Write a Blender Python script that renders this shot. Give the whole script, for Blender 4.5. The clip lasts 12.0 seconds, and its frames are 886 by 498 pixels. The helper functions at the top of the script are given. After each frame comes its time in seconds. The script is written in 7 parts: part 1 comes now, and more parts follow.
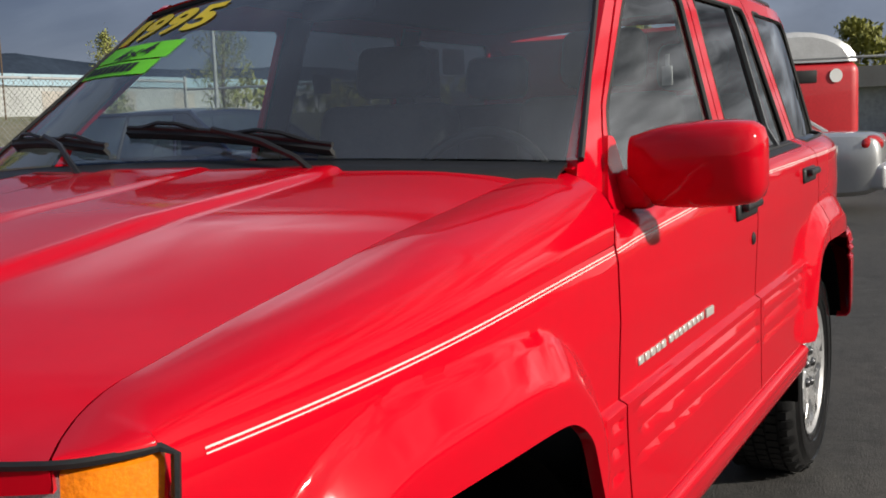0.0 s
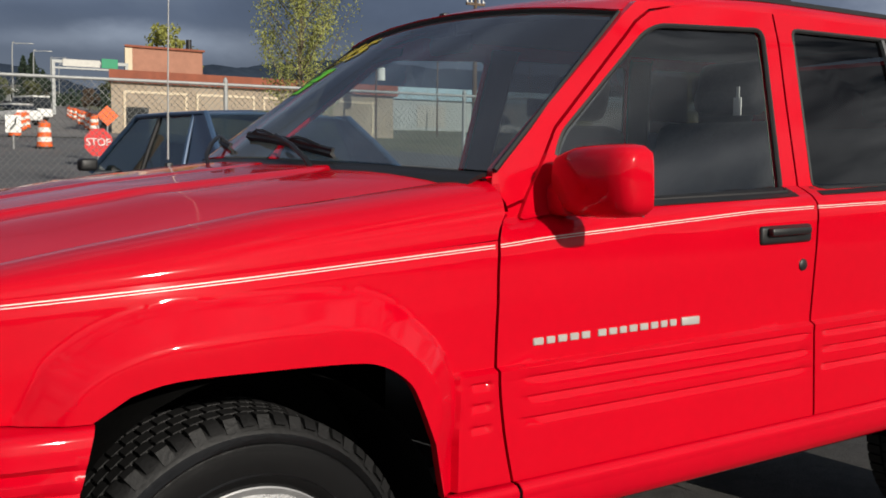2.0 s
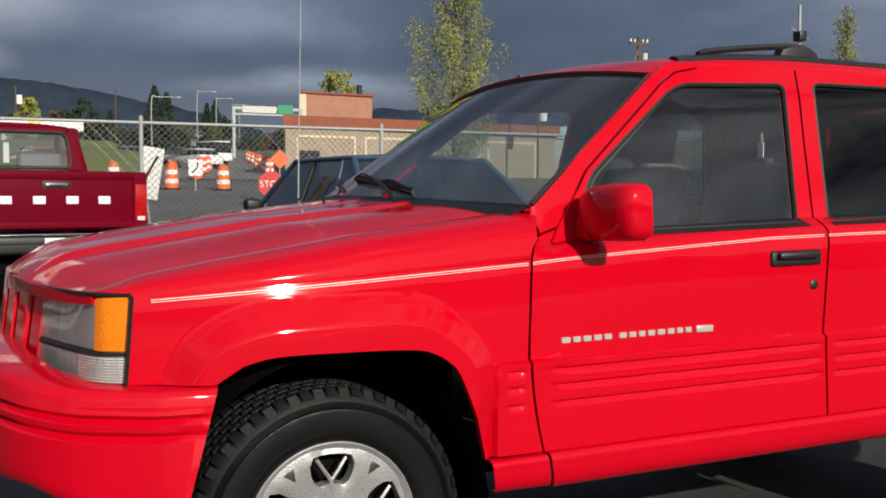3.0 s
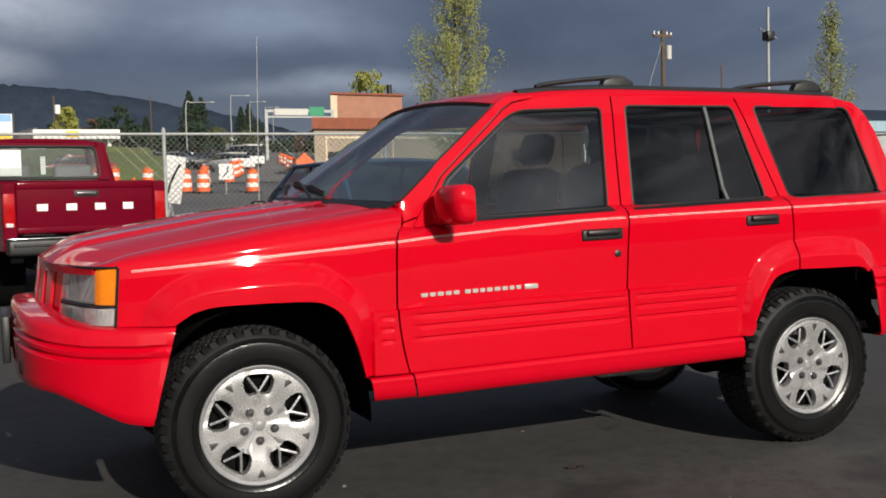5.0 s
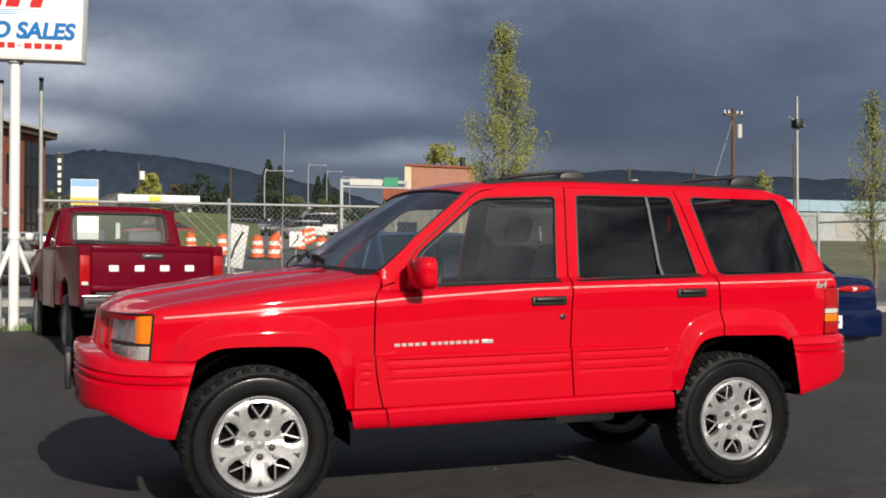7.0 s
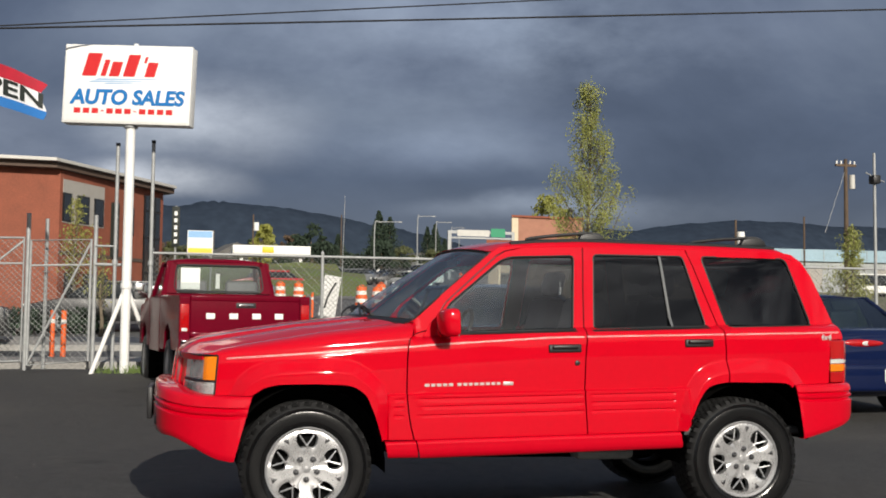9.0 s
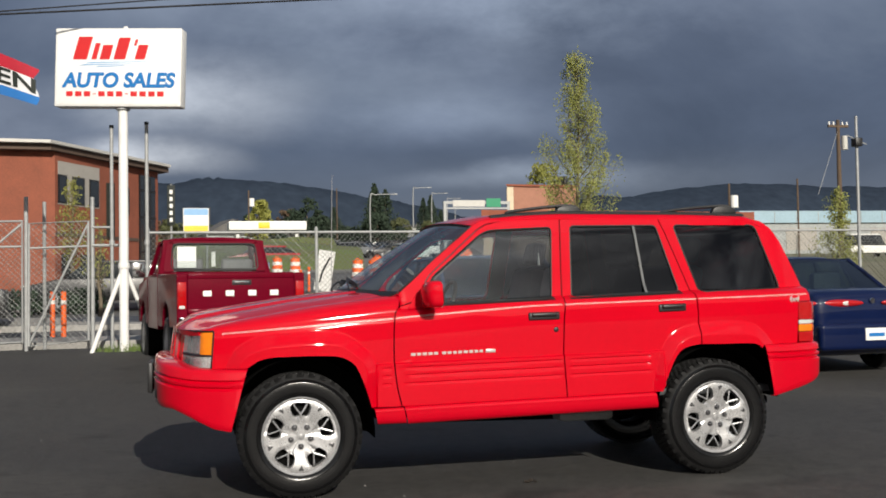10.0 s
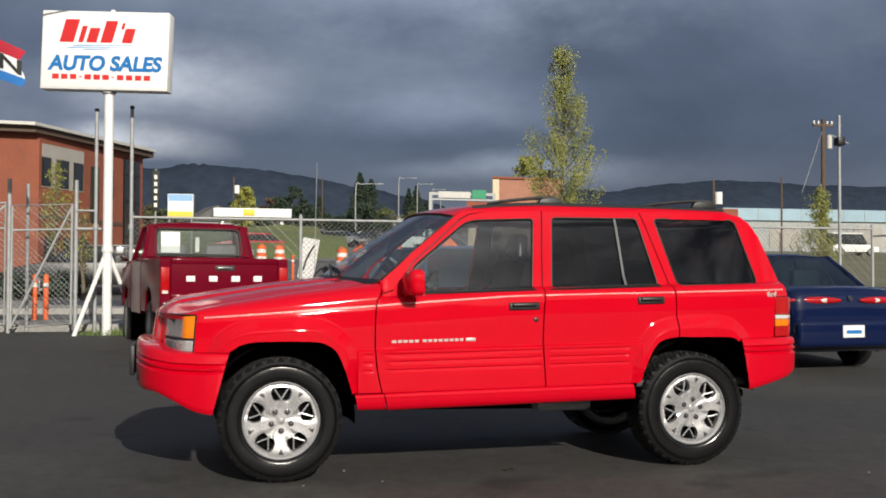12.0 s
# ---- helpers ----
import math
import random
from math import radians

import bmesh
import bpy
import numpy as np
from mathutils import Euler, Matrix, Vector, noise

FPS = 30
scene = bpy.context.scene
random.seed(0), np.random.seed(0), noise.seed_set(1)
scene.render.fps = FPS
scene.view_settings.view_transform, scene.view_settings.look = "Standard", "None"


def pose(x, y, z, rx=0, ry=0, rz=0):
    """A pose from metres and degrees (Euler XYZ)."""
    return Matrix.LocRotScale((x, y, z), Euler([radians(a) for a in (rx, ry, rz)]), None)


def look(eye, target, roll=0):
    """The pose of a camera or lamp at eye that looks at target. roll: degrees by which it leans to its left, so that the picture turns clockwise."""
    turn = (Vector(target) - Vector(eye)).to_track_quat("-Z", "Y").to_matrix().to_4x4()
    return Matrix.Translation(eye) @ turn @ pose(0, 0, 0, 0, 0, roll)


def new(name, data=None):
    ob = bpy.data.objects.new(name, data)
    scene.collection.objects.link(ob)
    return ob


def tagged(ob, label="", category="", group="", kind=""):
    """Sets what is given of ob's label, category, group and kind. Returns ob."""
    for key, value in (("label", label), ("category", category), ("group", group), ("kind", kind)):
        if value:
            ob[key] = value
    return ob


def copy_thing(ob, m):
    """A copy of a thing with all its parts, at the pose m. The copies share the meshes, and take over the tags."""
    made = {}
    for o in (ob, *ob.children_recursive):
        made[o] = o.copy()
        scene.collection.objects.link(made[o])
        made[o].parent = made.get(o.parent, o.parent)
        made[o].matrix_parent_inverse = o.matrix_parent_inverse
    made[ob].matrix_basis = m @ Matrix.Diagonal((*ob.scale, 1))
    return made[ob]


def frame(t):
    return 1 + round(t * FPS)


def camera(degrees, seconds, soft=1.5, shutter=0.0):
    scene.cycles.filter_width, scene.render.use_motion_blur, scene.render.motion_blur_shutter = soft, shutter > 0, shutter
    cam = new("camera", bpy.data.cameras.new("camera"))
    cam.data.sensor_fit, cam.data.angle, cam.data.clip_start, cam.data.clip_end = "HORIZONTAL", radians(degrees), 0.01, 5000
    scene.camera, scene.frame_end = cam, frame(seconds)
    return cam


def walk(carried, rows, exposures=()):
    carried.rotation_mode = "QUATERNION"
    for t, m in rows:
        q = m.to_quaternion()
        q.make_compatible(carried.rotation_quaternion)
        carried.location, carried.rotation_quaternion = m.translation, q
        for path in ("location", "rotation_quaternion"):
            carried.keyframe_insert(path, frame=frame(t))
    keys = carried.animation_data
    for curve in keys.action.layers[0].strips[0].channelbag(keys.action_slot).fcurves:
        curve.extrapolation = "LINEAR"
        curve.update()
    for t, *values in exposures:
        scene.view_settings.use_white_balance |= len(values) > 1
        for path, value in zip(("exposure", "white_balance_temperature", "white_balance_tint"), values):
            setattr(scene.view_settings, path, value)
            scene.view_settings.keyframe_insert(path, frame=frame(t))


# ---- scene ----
cam = camera(45.2, 12.0, soft=1.8)
PATH = [
    (0, (-1.214, -0.634, 1.274), (0.521, 0.333, 1.043), -2.3),
    (0.5, (-0.963, -0.893, 1.278), (0.602, 0.33, 1.047), 1.9),
    (1, (-0.798, -1.148, 1.291), (0.587, 0.278, 1.074), 1.6),
    (1.5, (-0.738, -1.484, 1.261), (0.455, 0.109, 1.058), 2.0),
    (2, (-0.817, -1.838, 1.232), (0.292, -0.183, 1.059), 0.5),
    (2.5, (-0.896, -2.187, 1.255), (0.117, -0.465, 1.169), 0.7),
    (2.7, (-0.890, -2.334, 1.225), (0.024, -0.558, 1.126), 0.6),
    (4.3, (-0.91, -3.491, 1.248), (-0.16, -1.639, 1.164), -0.5),
    (4.5, (-0.904, -3.634, 1.242), (-0.125, -1.793, 1.172), -0.7),
    (5, (-0.912, -3.967, 1.232), (-0.136, -2.127, 1.126), -1.4),
    (5.5, (-0.894, -4.291, 1.205), (-0.172, -2.426, 1.153), -0.0),
    (6, (-0.856, -4.584, 1.216), (-0.175, -2.703, 1.192), 0.3),
    (6.5, (-0.86, -4.875, 1.2), (-0.221, -2.981, 1.152), 0.6),
    (6.7, (-0.857, -4.973, 1.224), (-0.196, -3.086, 1.221), 0.1),
    (8.3, (-0.691, -5.738, 1.226), (-0.163, -3.81, 1.296), 0.4),
    (8.5, (-0.669, -5.819, 1.24), (-0.136, -3.893, 1.314), -0.3),
    (9, (-0.625, -6.004, 1.227), (-0.176, -4.059, 1.35), 0.6),
    (9.5, (-0.555, -6.186, 1.234), (-0.142, -4.231, 1.317), 0.7),
    (10, (-0.607, -6.319, 1.236), (-0.152, -4.373, 1.304), -0.9),
    (10.5, (-0.62, -6.394, 1.229), (-0.141, -4.454, 1.313), 0.1),
    (11, (-0.619, -6.397, 1.229), (-0.132, -4.459, 1.306), -0.2),
    (11.5, (-0.614, -6.39, 1.223), (-0.13, -4.451, 1.289), 0.1),
    (12, (-0.608, -6.381, 1.222), (-0.125, -4.441, 1.273), 0.2),
]
walk(cam, [(t, look(eye, target, roll)) for t, eye, target, roll in PATH],
     [(0, 0.22), (1.0, 0.06), (1.5, 0.0), (12, 0.0)])

# ---- world and sun ----
SUN_TO = Vector((0.24, -2.3, 1.0)).normalized()
# direction, breadth, height and added light of the paler clouds
CLOUD_BANKS = (
    ((0.005, 0.98, 0.178), 0.14, 0.055, (0.56, 0.58, 0.60)), ((-0.028, 0.99, 0.124), 0.10, 0.025, (0.80, 0.81, 0.81)),
    ((0.25, 0.95, 0.25), 0.50, 0.11, (0.22, 0.25, 0.30)), ((0.24, 0.96, 0.16), 0.24, 0.035, (0.12, 0.14, 0.18)),
    ((0.34, 0.93, 0.100), 0.20, 0.020, (0.26, 0.29, 0.33)), ((-0.22, 0.96, 0.13), 0.24, 0.08, (0.26, 0.28, 0.32)),
    # the unseen banks in this row are added to brighten glass, bonnet and headlamps
    ((0.95, -0.28, 0.20), 0.40, 0.28, (0.44, 0.52, 0.64)), ((0.92, 0.39, 0.20), 0.52, 0.22, (0.58, 0.63, 0.71)), ((0.72, 0.60, 0.46), 0.27, 0.15, (0.85, 0.92, 1.02)), ((0.32, 0.91, 0.27), 0.13, 0.09, (0.10, 0.12, 0.14)), ((-0.92, 0.0, 0.34), 0.70, 0.36, (0.17, 0.18, 0.20)))
world = bpy.data.worlds.new("storm_sky")
scene.world = world
world.use_nodes = True


def sky_nodes(tree):
    n, l = tree.nodes, tree.links
    n.clear()
    out, bg = n.new("ShaderNodeOutputWorld"), n.new("ShaderNodeBackground")
    sky = n.new("ShaderNodeTexSky")
    sky.sky_type, sky.sun_disc = "NISHITA", False
    sky.sun_elevation = math.asin(SUN_TO.z)
    sky.sun_rotation = math.atan2(SUN_TO.x, SUN_TO.y)
    dim = n.new("ShaderNodeMix")
    dim.data_type, dim.blend_type = "RGBA", "MULTIPLY"
    dim.inputs[0].default_value = 1.0
    dim.inputs[7].default_value = (0.07, 0.07, 0.07, 1)
    l.new(sky.outputs[0], dim.inputs[6])
    co = n.new("ShaderNodeTexCoord")
    stretch = n.new("ShaderNodeMapping")
    stretch.inputs["Scale"].default_value = (1.0, 1.0, 2.0)
    stretch.inputs["Location"].default_value = (0.37, 1.9, 0.2)
    l.new(co.outputs["Generated"], stretch.inputs[0])
    big = n.new("ShaderNodeTexNoise")
    big.inputs["Scale"].default_value, big.inputs["Detail"].default_value = 2.1, 8.0
    big.inputs["Roughness"].default_value, big.inputs["Distortion"].default_value = 0.56, 0.5
    l.new(stretch.outputs[0], big.inputs["Vector"])
    ramp = n.new("ShaderNodeValToRGB")
    e = ramp.color_ramp.elements
    e[0].position, e[0].color = 0.34, (0.064, 0.084, 0.134, 1)
    e[1].position, e[1].color = 0.76, (0.26, 0.30, 0.36, 1)
    m = e.new(0.50)
    m.color = (0.096, 0.124, 0.190, 1)
    m = e.new(0.61)
    m.color = (0.145, 0.180, 0.250, 1)
    l.new(big.outputs[0], ramp.inputs[0])
    # pale haze low over the hills all round
    sep = n.new("ShaderNodeSeparateXYZ")
    l.new(co.outputs["Generated"], sep.inputs[0])
    # sunlit cloud banks, and the added unseen ones, in front of the dark storm cloud
    fine = n.new("ShaderNodeTexNoise")
    fine.inputs["Scale"].default_value, fine.inputs["Detail"].default_value, fine.inputs["Roughness"].default_value = 4.2, 7.0, 0.58
    l.new(stretch.outputs[0], fine.inputs["Vector"])
    warp = n.new("ShaderNodeVectorMath")
    warp.operation = "MULTIPLY_ADD"
    warp.inputs[1].default_value = (0.10, 0.10, 0.05)
    l.new(fine.outputs["Color"], warp.inputs[0])
    l.new(co.outputs["Generated"], warp.inputs[2])
    billow = n.new("ShaderNodeMapRange")
    billow.inputs["From Min"].default_value, billow.inputs["From Max"].default_value = 0.34, 0.66
    billow.inputs["To Min"].default_value, billow.inputs["To Max"].default_value = 0.12, 0.95
    l.new(fine.outputs[0], billow.inputs[0])
    clouds = ramp.outputs[0]
    for where, wide, tall, colour in CLOUD_BANKS:
        off, size, far_off, fade, puff, add = (n.new(k) for k in ("ShaderNodeVectorMath", "ShaderNodeVectorMath", "ShaderNodeVectorMath", "ShaderNodeMapRange", "ShaderNodeMath", "ShaderNodeMix"))
        off.operation, size.operation, far_off.operation, puff.operation = "SUBTRACT", "MULTIPLY", "LENGTH", "MULTIPLY"
        off.inputs[1].default_value = [a + b * 0.5 for a, b in zip(where, (0.10, 0.10, 0.05))]
        size.inputs[1].default_value = (1 / wide, 1 / wide, 1 / tall)
        fade.interpolation_type = "SMOOTHSTEP"
        fade.inputs["From Min"].default_value, fade.inputs["From Max"].default_value = 1.0, 0.0
        l.new(warp.outputs[0], off.inputs[0])
        l.new(off.outputs[0], size.inputs[0])
        l.new(size.outputs[0], far_off.inputs[0])
        l.new(far_off.outputs["Value"], fade.inputs[0])
        l.new(fade.outputs[0], puff.inputs[0])
        l.new(billow.outputs[0], puff.inputs[1])
        add.data_type, add.blend_type = "RGBA", "ADD"
        add.inputs[7].default_value = (*colour, 1)
        l.new(puff.outputs[0], add.inputs[0])
        l.new(clouds, add.inputs[6])
        clouds = add.outputs[2]
    low = n.new("ShaderNodeMapRange")
    low.inputs["From Min"].default_value, low.inputs["From Max"].default_value = 0.055, 0.125
    low.inputs["To Min"].default_value, low.inputs["To Max"].default_value = 0.42, 0.0
    l.new(sep.outputs[2], low.inputs[0])
    haze = n.new("ShaderNodeMix")
    haze.data_type = "RGBA"
    haze.inputs[7].default_value = (0.20, 0.225, 0.27, 1)
    l.new(low.outputs[0], haze.inputs[0])
    l.new(clouds, haze.inputs[6])
    cover = n.new("ShaderNodeMapRange")
    cover.inputs["From Min"].default_value, cover.inputs["From Max"].default_value = -0.85, -0.1
    cover.inputs["To Min"].default_value, cover.inputs["To Max"].default_value = 0.6, 0.95
    l.new(sep.outputs[1], cover.inputs[0])
    lit = n.new("ShaderNodeMapRange")
    lit.inputs["From Min"].default_value, lit.inputs["From Max"].default_value = 0.25, -0.9
    lit.inputs["To Min"].default_value, lit.inputs["To Max"].default_value = 1.0, 2.1
    l.new(sep.outputs[1], lit.inputs[0])
    glow = n.new("ShaderNodeVectorMath")
    glow.operation = "SCALE"
    high = n.new("ShaderNodeMapRange")
    high.inputs["From Min"].default_value, high.inputs["From Max"].default_value = 0.22, 0.5
    high.inputs["To Min"].default_value, high.inputs["To Max"].default_value = 1.0, 1.35
    l.new(sep.outputs[2], high.inputs[0])
    lift = n.new("ShaderNodeMath")
    lift.operation = "MULTIPLY"
    broken = n.new("ShaderNodeMapRange")
    broken.inputs["From Min"].default_value, broken.inputs["From Max"].default_value = 0.36, 0.66
    broken.inputs["To Min"].default_value, broken.inputs["To Max"].default_value = 0.15, 2.2
    streak_map, streak = n.new("ShaderNodeMapping"), n.new("ShaderNodeTexNoise")
    streak_map.inputs["Scale"].default_value = (1.0, 1.0, 3.4)
    streak.inputs["Scale"].default_value, streak.inputs["Detail"].default_value, streak.inputs["Roughness"].default_value = 6.5, 5.0, 0.55
    l.new(co.outputs["Generated"], streak_map.inputs[0])
    l.new(streak_map.outputs[0], streak.inputs["Vector"])
    l.new(streak.outputs[0], broken.inputs[0])
    sunward = n.new("ShaderNodeMapRange")
    sunward.inputs["From Min"].default_value, sunward.inputs["From Max"].default_value = 0.15, -0.25
    l.new(sep.outputs[1], sunward.inputs[0])
    blend = n.new("ShaderNodeMix")
    blend.inputs[2].default_value = 1.0
    l.new(sunward.outputs[0], blend.inputs[0])
    l.new(broken.outputs[0], blend.inputs[3])
    uneven = n.new("ShaderNodeMath")
    uneven.operation = "MULTIPLY"
    l.new(lit.outputs[0], uneven.inputs[0])
    l.new(blend.outputs[0], uneven.inputs[1])
    l.new(uneven.outputs[0], lift.inputs[0])
    l.new(high.outputs[0], lift.inputs[1])
    grey, tone = n.new("ShaderNodeRGBToBW"), n.new("ShaderNodeMix")
    tone.data_type = "RGBA"
    l.new(haze.outputs[2], grey.inputs[0])
    l.new(sunward.outputs[0], tone.inputs[0])
    l.new(haze.outputs[2], tone.inputs[6])
    l.new(grey.outputs[0], tone.inputs[7])
    l.new(tone.outputs[2], glow.inputs[0])
    l.new(lift.outputs[0], glow.inputs["Scale"])
    mix = n.new("ShaderNodeMix")
    mix.data_type = "RGBA"
    l.new(cover.outputs[0], mix.inputs[0])
    l.new(dim.outputs[2], mix.inputs[6])
    l.new(glow.outputs[0], mix.inputs[7])
    l.new(mix.outputs[2], bg.inputs[0])
    bg.inputs[1].default_value = 1.0
    l.new(bg.outputs[0], out.inputs[0])


sky_nodes(world.node_tree)
sun = new("sun", bpy.data.lights.new("sun", "SUN"))
sun.data.energy, sun.data.angle, sun.data.color = 4.85, radians(0.53), (1.0, 0.93, 0.82)
sun.matrix_world = look(SUN_TO * 60, (0, 0, 0))

# ---- materials ----
def material(name, base, rough=0.5, metal=0.0, vary=0.0, scale=8.0, bump=0.0, bump_scale=60.0, coat=0.0, second=None, rand=0.0, spec=0.5, coat_rough=0.03, emit=None, coat_ior=1.5):
    """A Principled surface with two scales of colour variation and a fine relief."""
    mat = bpy.data.materials.new(name)
    mat.use_nodes = True
    n, l = mat.node_tree.nodes, mat.node_tree.links
    b = n["Principled BSDF"]
    b.inputs["Base Color"].default_value = (*base, 1)
    b.inputs["Roughness"].default_value, b.inputs["Metallic"].default_value = rough, metal
    b.inputs["Coat Weight"].default_value, b.inputs["Coat Roughness"].default_value = coat, coat_rough
    b.inputs["Specular IOR Level"].default_value, b.inputs["Coat IOR"].default_value = spec, coat_ior
    if emit:
        b.inputs["Emission Color"].default_value, b.inputs["Emission Strength"].default_value = (*emit[0], 1), emit[1]
    co = n.new("ShaderNodeTexCoord")
    if vary > 0:
        t1, t2 = n.new("ShaderNodeTexNoise"), n.new("ShaderNodeTexNoise")
        t1.inputs["Scale"].default_value, t1.inputs["Detail"].default_value = scale, 5
        t2.inputs["Scale"].default_value, t2.inputs["Detail"].default_value = scale * 11, 3
        add = n.new("ShaderNodeMath")
        add.operation = "ADD"
        half = n.new("ShaderNodeMath")
        half.operation, half.inputs[1].default_value = "MULTIPLY", 0.5
        for t in (t1, t2):
            l.new(co.outputs["Object"], t.inputs["Vector"])
        l.new(t1.outputs[0], add.inputs[0])
        l.new(t2.outputs[0], add.inputs[1])
        l.new(add.outputs[0], half.inputs[0])
        src = half.outputs[0]
        if rand > 0:
            info = n.new("ShaderNodeObjectInfo")
            r = n.new("ShaderNodeMapRange")
            r.inputs["To Min"].default_value, r.inputs["To Max"].default_value = -rand, rand
            l.new(info.outputs["Random"], r.inputs[0])
            plus = n.new("ShaderNodeMath")
            plus.operation = "ADD"
            l.new(src, plus.inputs[0])
            l.new(r.outputs[0], plus.inputs[1])
            src = plus.outputs[0]
        ramp = n.new("ShaderNodeValToRGB")
        e = ramp.color_ramp.elements
        other = second or tuple(c * (1 - vary) for c in base)
        e[0].position, e[0].color = 0.34, (*other, 1)
        e[1].position, e[1].color = 0.66, (*[min(1, c * (1 + vary * 0.4)) for c in base], 1)
        l.new(src, ramp.inputs[0])
        l.new(ramp.outputs[0], b.inputs["Base Color"])
        mr = n.new("ShaderNodeMapRange")
        mr.inputs["To Min"].default_value, mr.inputs["To Max"].default_value = max(0, rough - 0.08), min(1, rough + 0.08)
        l.new(src, mr.inputs[0])
        l.new(mr.outputs[0], b.inputs["Roughness"])
    if bump > 0:
        t3, bp = n.new("ShaderNodeTexNoise"), n.new("ShaderNodeBump")
        t3.inputs["Scale"].default_value, t3.inputs["Detail"].default_value = bump_scale, 4
        bp.inputs["Strength"].default_value, bp.inputs["Distance"].default_value = bump, 0.01
        l.new(co.outputs["Object"], t3.inputs["Vector"])
        l.new(t3.outputs[0], bp.inputs["Height"])
        l.new(bp.outputs[0], b.inputs["Normal"])
    return mat


def glass(name, tint, ior=1.5, rough=0.0, film=0.0):
    """A thin pane: what is behind it through a tint, a pale matt film, and a mirror by Fresnel."""
    mat = bpy.data.materials.new(name)
    mat.use_nodes = True
    n, l = mat.node_tree.nodes, mat.node_tree.links
    n.remove(n["Principled BSDF"])
    mix, clear, gloss, fr = n.new("ShaderNodeMixShader"), n.new("ShaderNodeBsdfTransparent"), n.new("ShaderNodeBsdfGlossy"), n.new("ShaderNodeLayerWeight")
    clear.inputs[0].default_value = (*tint, 1)
    gloss.inputs["Roughness"].default_value = rough
    # both faces of the pane mirror: Schlick's curve over the facing angle
    fr.inputs[0].default_value = 0.5
    base = 2 * ((ior - 1) / (ior + 1)) ** 2
    p5, sc = n.new("ShaderNodeMath"), n.new("ShaderNodeMath")
    p5.operation, p5.inputs[1].default_value = "POWER", 4.2
    sc.operation, sc.inputs[1].default_value, sc.inputs[2].default_value = "MULTIPLY_ADD", 0.92 - base, base
    l.new(fr.outputs[1], p5.inputs[0])
    l.new(p5.outputs[0], sc.inputs[0])
    l.new(sc.outputs[0], mix.inputs[0])
    if film <= 0:
        l.new(clear.outputs[0], mix.inputs[1])
        l.new(gloss.outputs[0], mix.inputs[2])
        l.new(mix.outputs[0], n["Material Output"].inputs[0])
        return mat
    pale_film, dim = n.new("ShaderNodeBsdfDiffuse"), n.new("ShaderNodeMixShader")
    pale_film.inputs[0].default_value = (0.7, 0.7, 0.7, 1)
    dim.inputs[0].default_value = film
    l.new(clear.outputs[0], dim.inputs[1])
    l.new(pale_film.outputs[0], dim.inputs[2])
    l.new(dim.outputs[0], mix.inputs[1])
    l.new(gloss.outputs[0], mix.inputs[2])
    l.new(mix.outputs[0], n["Material Output"].inputs[0])
    return mat


RED = material("red_paint", (0.54, 0.0003, 0.0110), 0.5, vary=0.05, scale=3, bump=0.05, bump_scale=5.0, coat=1.0, coat_rough=0.055, spec=0.02, coat_ior=1.41)
RED_PLASTIC = material("red_plastic_paint", (0.54, 0.0003, 0.0125), 0.5, vary=0.06, scale=3, coat=0.95, coat_rough=0.05, spec=0.03, coat_ior=1.42)
BLACK = material("black_plastic", (0.012, 0.012, 0.013), 0.45, vary=0.3, scale=20, bump=0.1, bump_scale=300)
RUBBER = material("black_rubber", (0.010, 0.010, 0.011), 0.6, vary=0.3, scale=15)
DARK = material("dark_underbody", (0.005, 0.005, 0.005), 0.95, vary=0.4, scale=6, spec=0.05)
TYRE = material("tyre_rubber", (0.010, 0.010, 0.0105), 0.55, vary=0.35, scale=14, bump=0.15, bump_scale=120)
TYRE_SHINE = material("dressed_tyre_wall", (0.006, 0.006, 0.0065), 0.22, vary=0.25, scale=9, bump=0.08, bump_scale=60)
ALLOY = material("machined_alloy", (0.74, 0.74, 0.75), 0.28, metal=0.80, vary=0.12, scale=18, bump=0.05, bump_scale=200)
ALLOY_GREY = material("painted_alloy_grey", (0.38, 0.38, 0.39), 0.45, metal=0.5, vary=0.2, scale=18)
CHROME = material("chrome", (0.75, 0.75, 0.76), 0.12, metal=1.0, vary=0.05, scale=20)
SILVER_PLASTIC = material("silver_badge", (0.52, 0.50, 0.47), 0.35, metal=0.3, vary=0.1, scale=60)
STRIPE = material("pale_pinstripe", (0.70, 0.62, 0.58), 0.4, vary=0.1, scale=20)
GLASS = glass("windscreen_glass", (0.80, 0.88, 0.87), 1.75, film=0.03)
GLASS_SIDE = glass("side_glass", (0.84, 0.88, 0.88), 1.8, film=0.0)
GLASS_DARK = glass("privacy_glass", (0.11, 0.115, 0.12), 1.52, film=0.0)
LENS = glass("clear_lens", (0.88, 0.90, 0.91), 1.5, 0.03, film=0.32)
NUT_STEEL = material("dull_steel_nut", (0.20, 0.20, 0.21), 0.25, metal=0.9, vary=0.2, scale=60)
DIVIDER = material("grey_window_bar", (0.09, 0.095, 0.10), 0.5, vary=0.2, scale=20)
REFLECTOR = material("lamp_reflector", (0.66, 0.67, 0.68), 0.28, metal=0.3, vary=0.25, scale=30)
AMBER = material("amber_lens", (0.85, 0.22, 0.006), 0.18, vary=0.25, scale=14, bump=0.25, bump_scale=160, coat=1)
TAIL = material("red_lens", (0.42, 0.004, 0.006), 0.15, vary=0.2, scale=14, bump=0.1, bump_scale=150, coat=1)
WHITE_LENS = material("white_lens", (0.62, 0.62, 0.60), 0.2, vary=0.15, scale=30, coat=1)
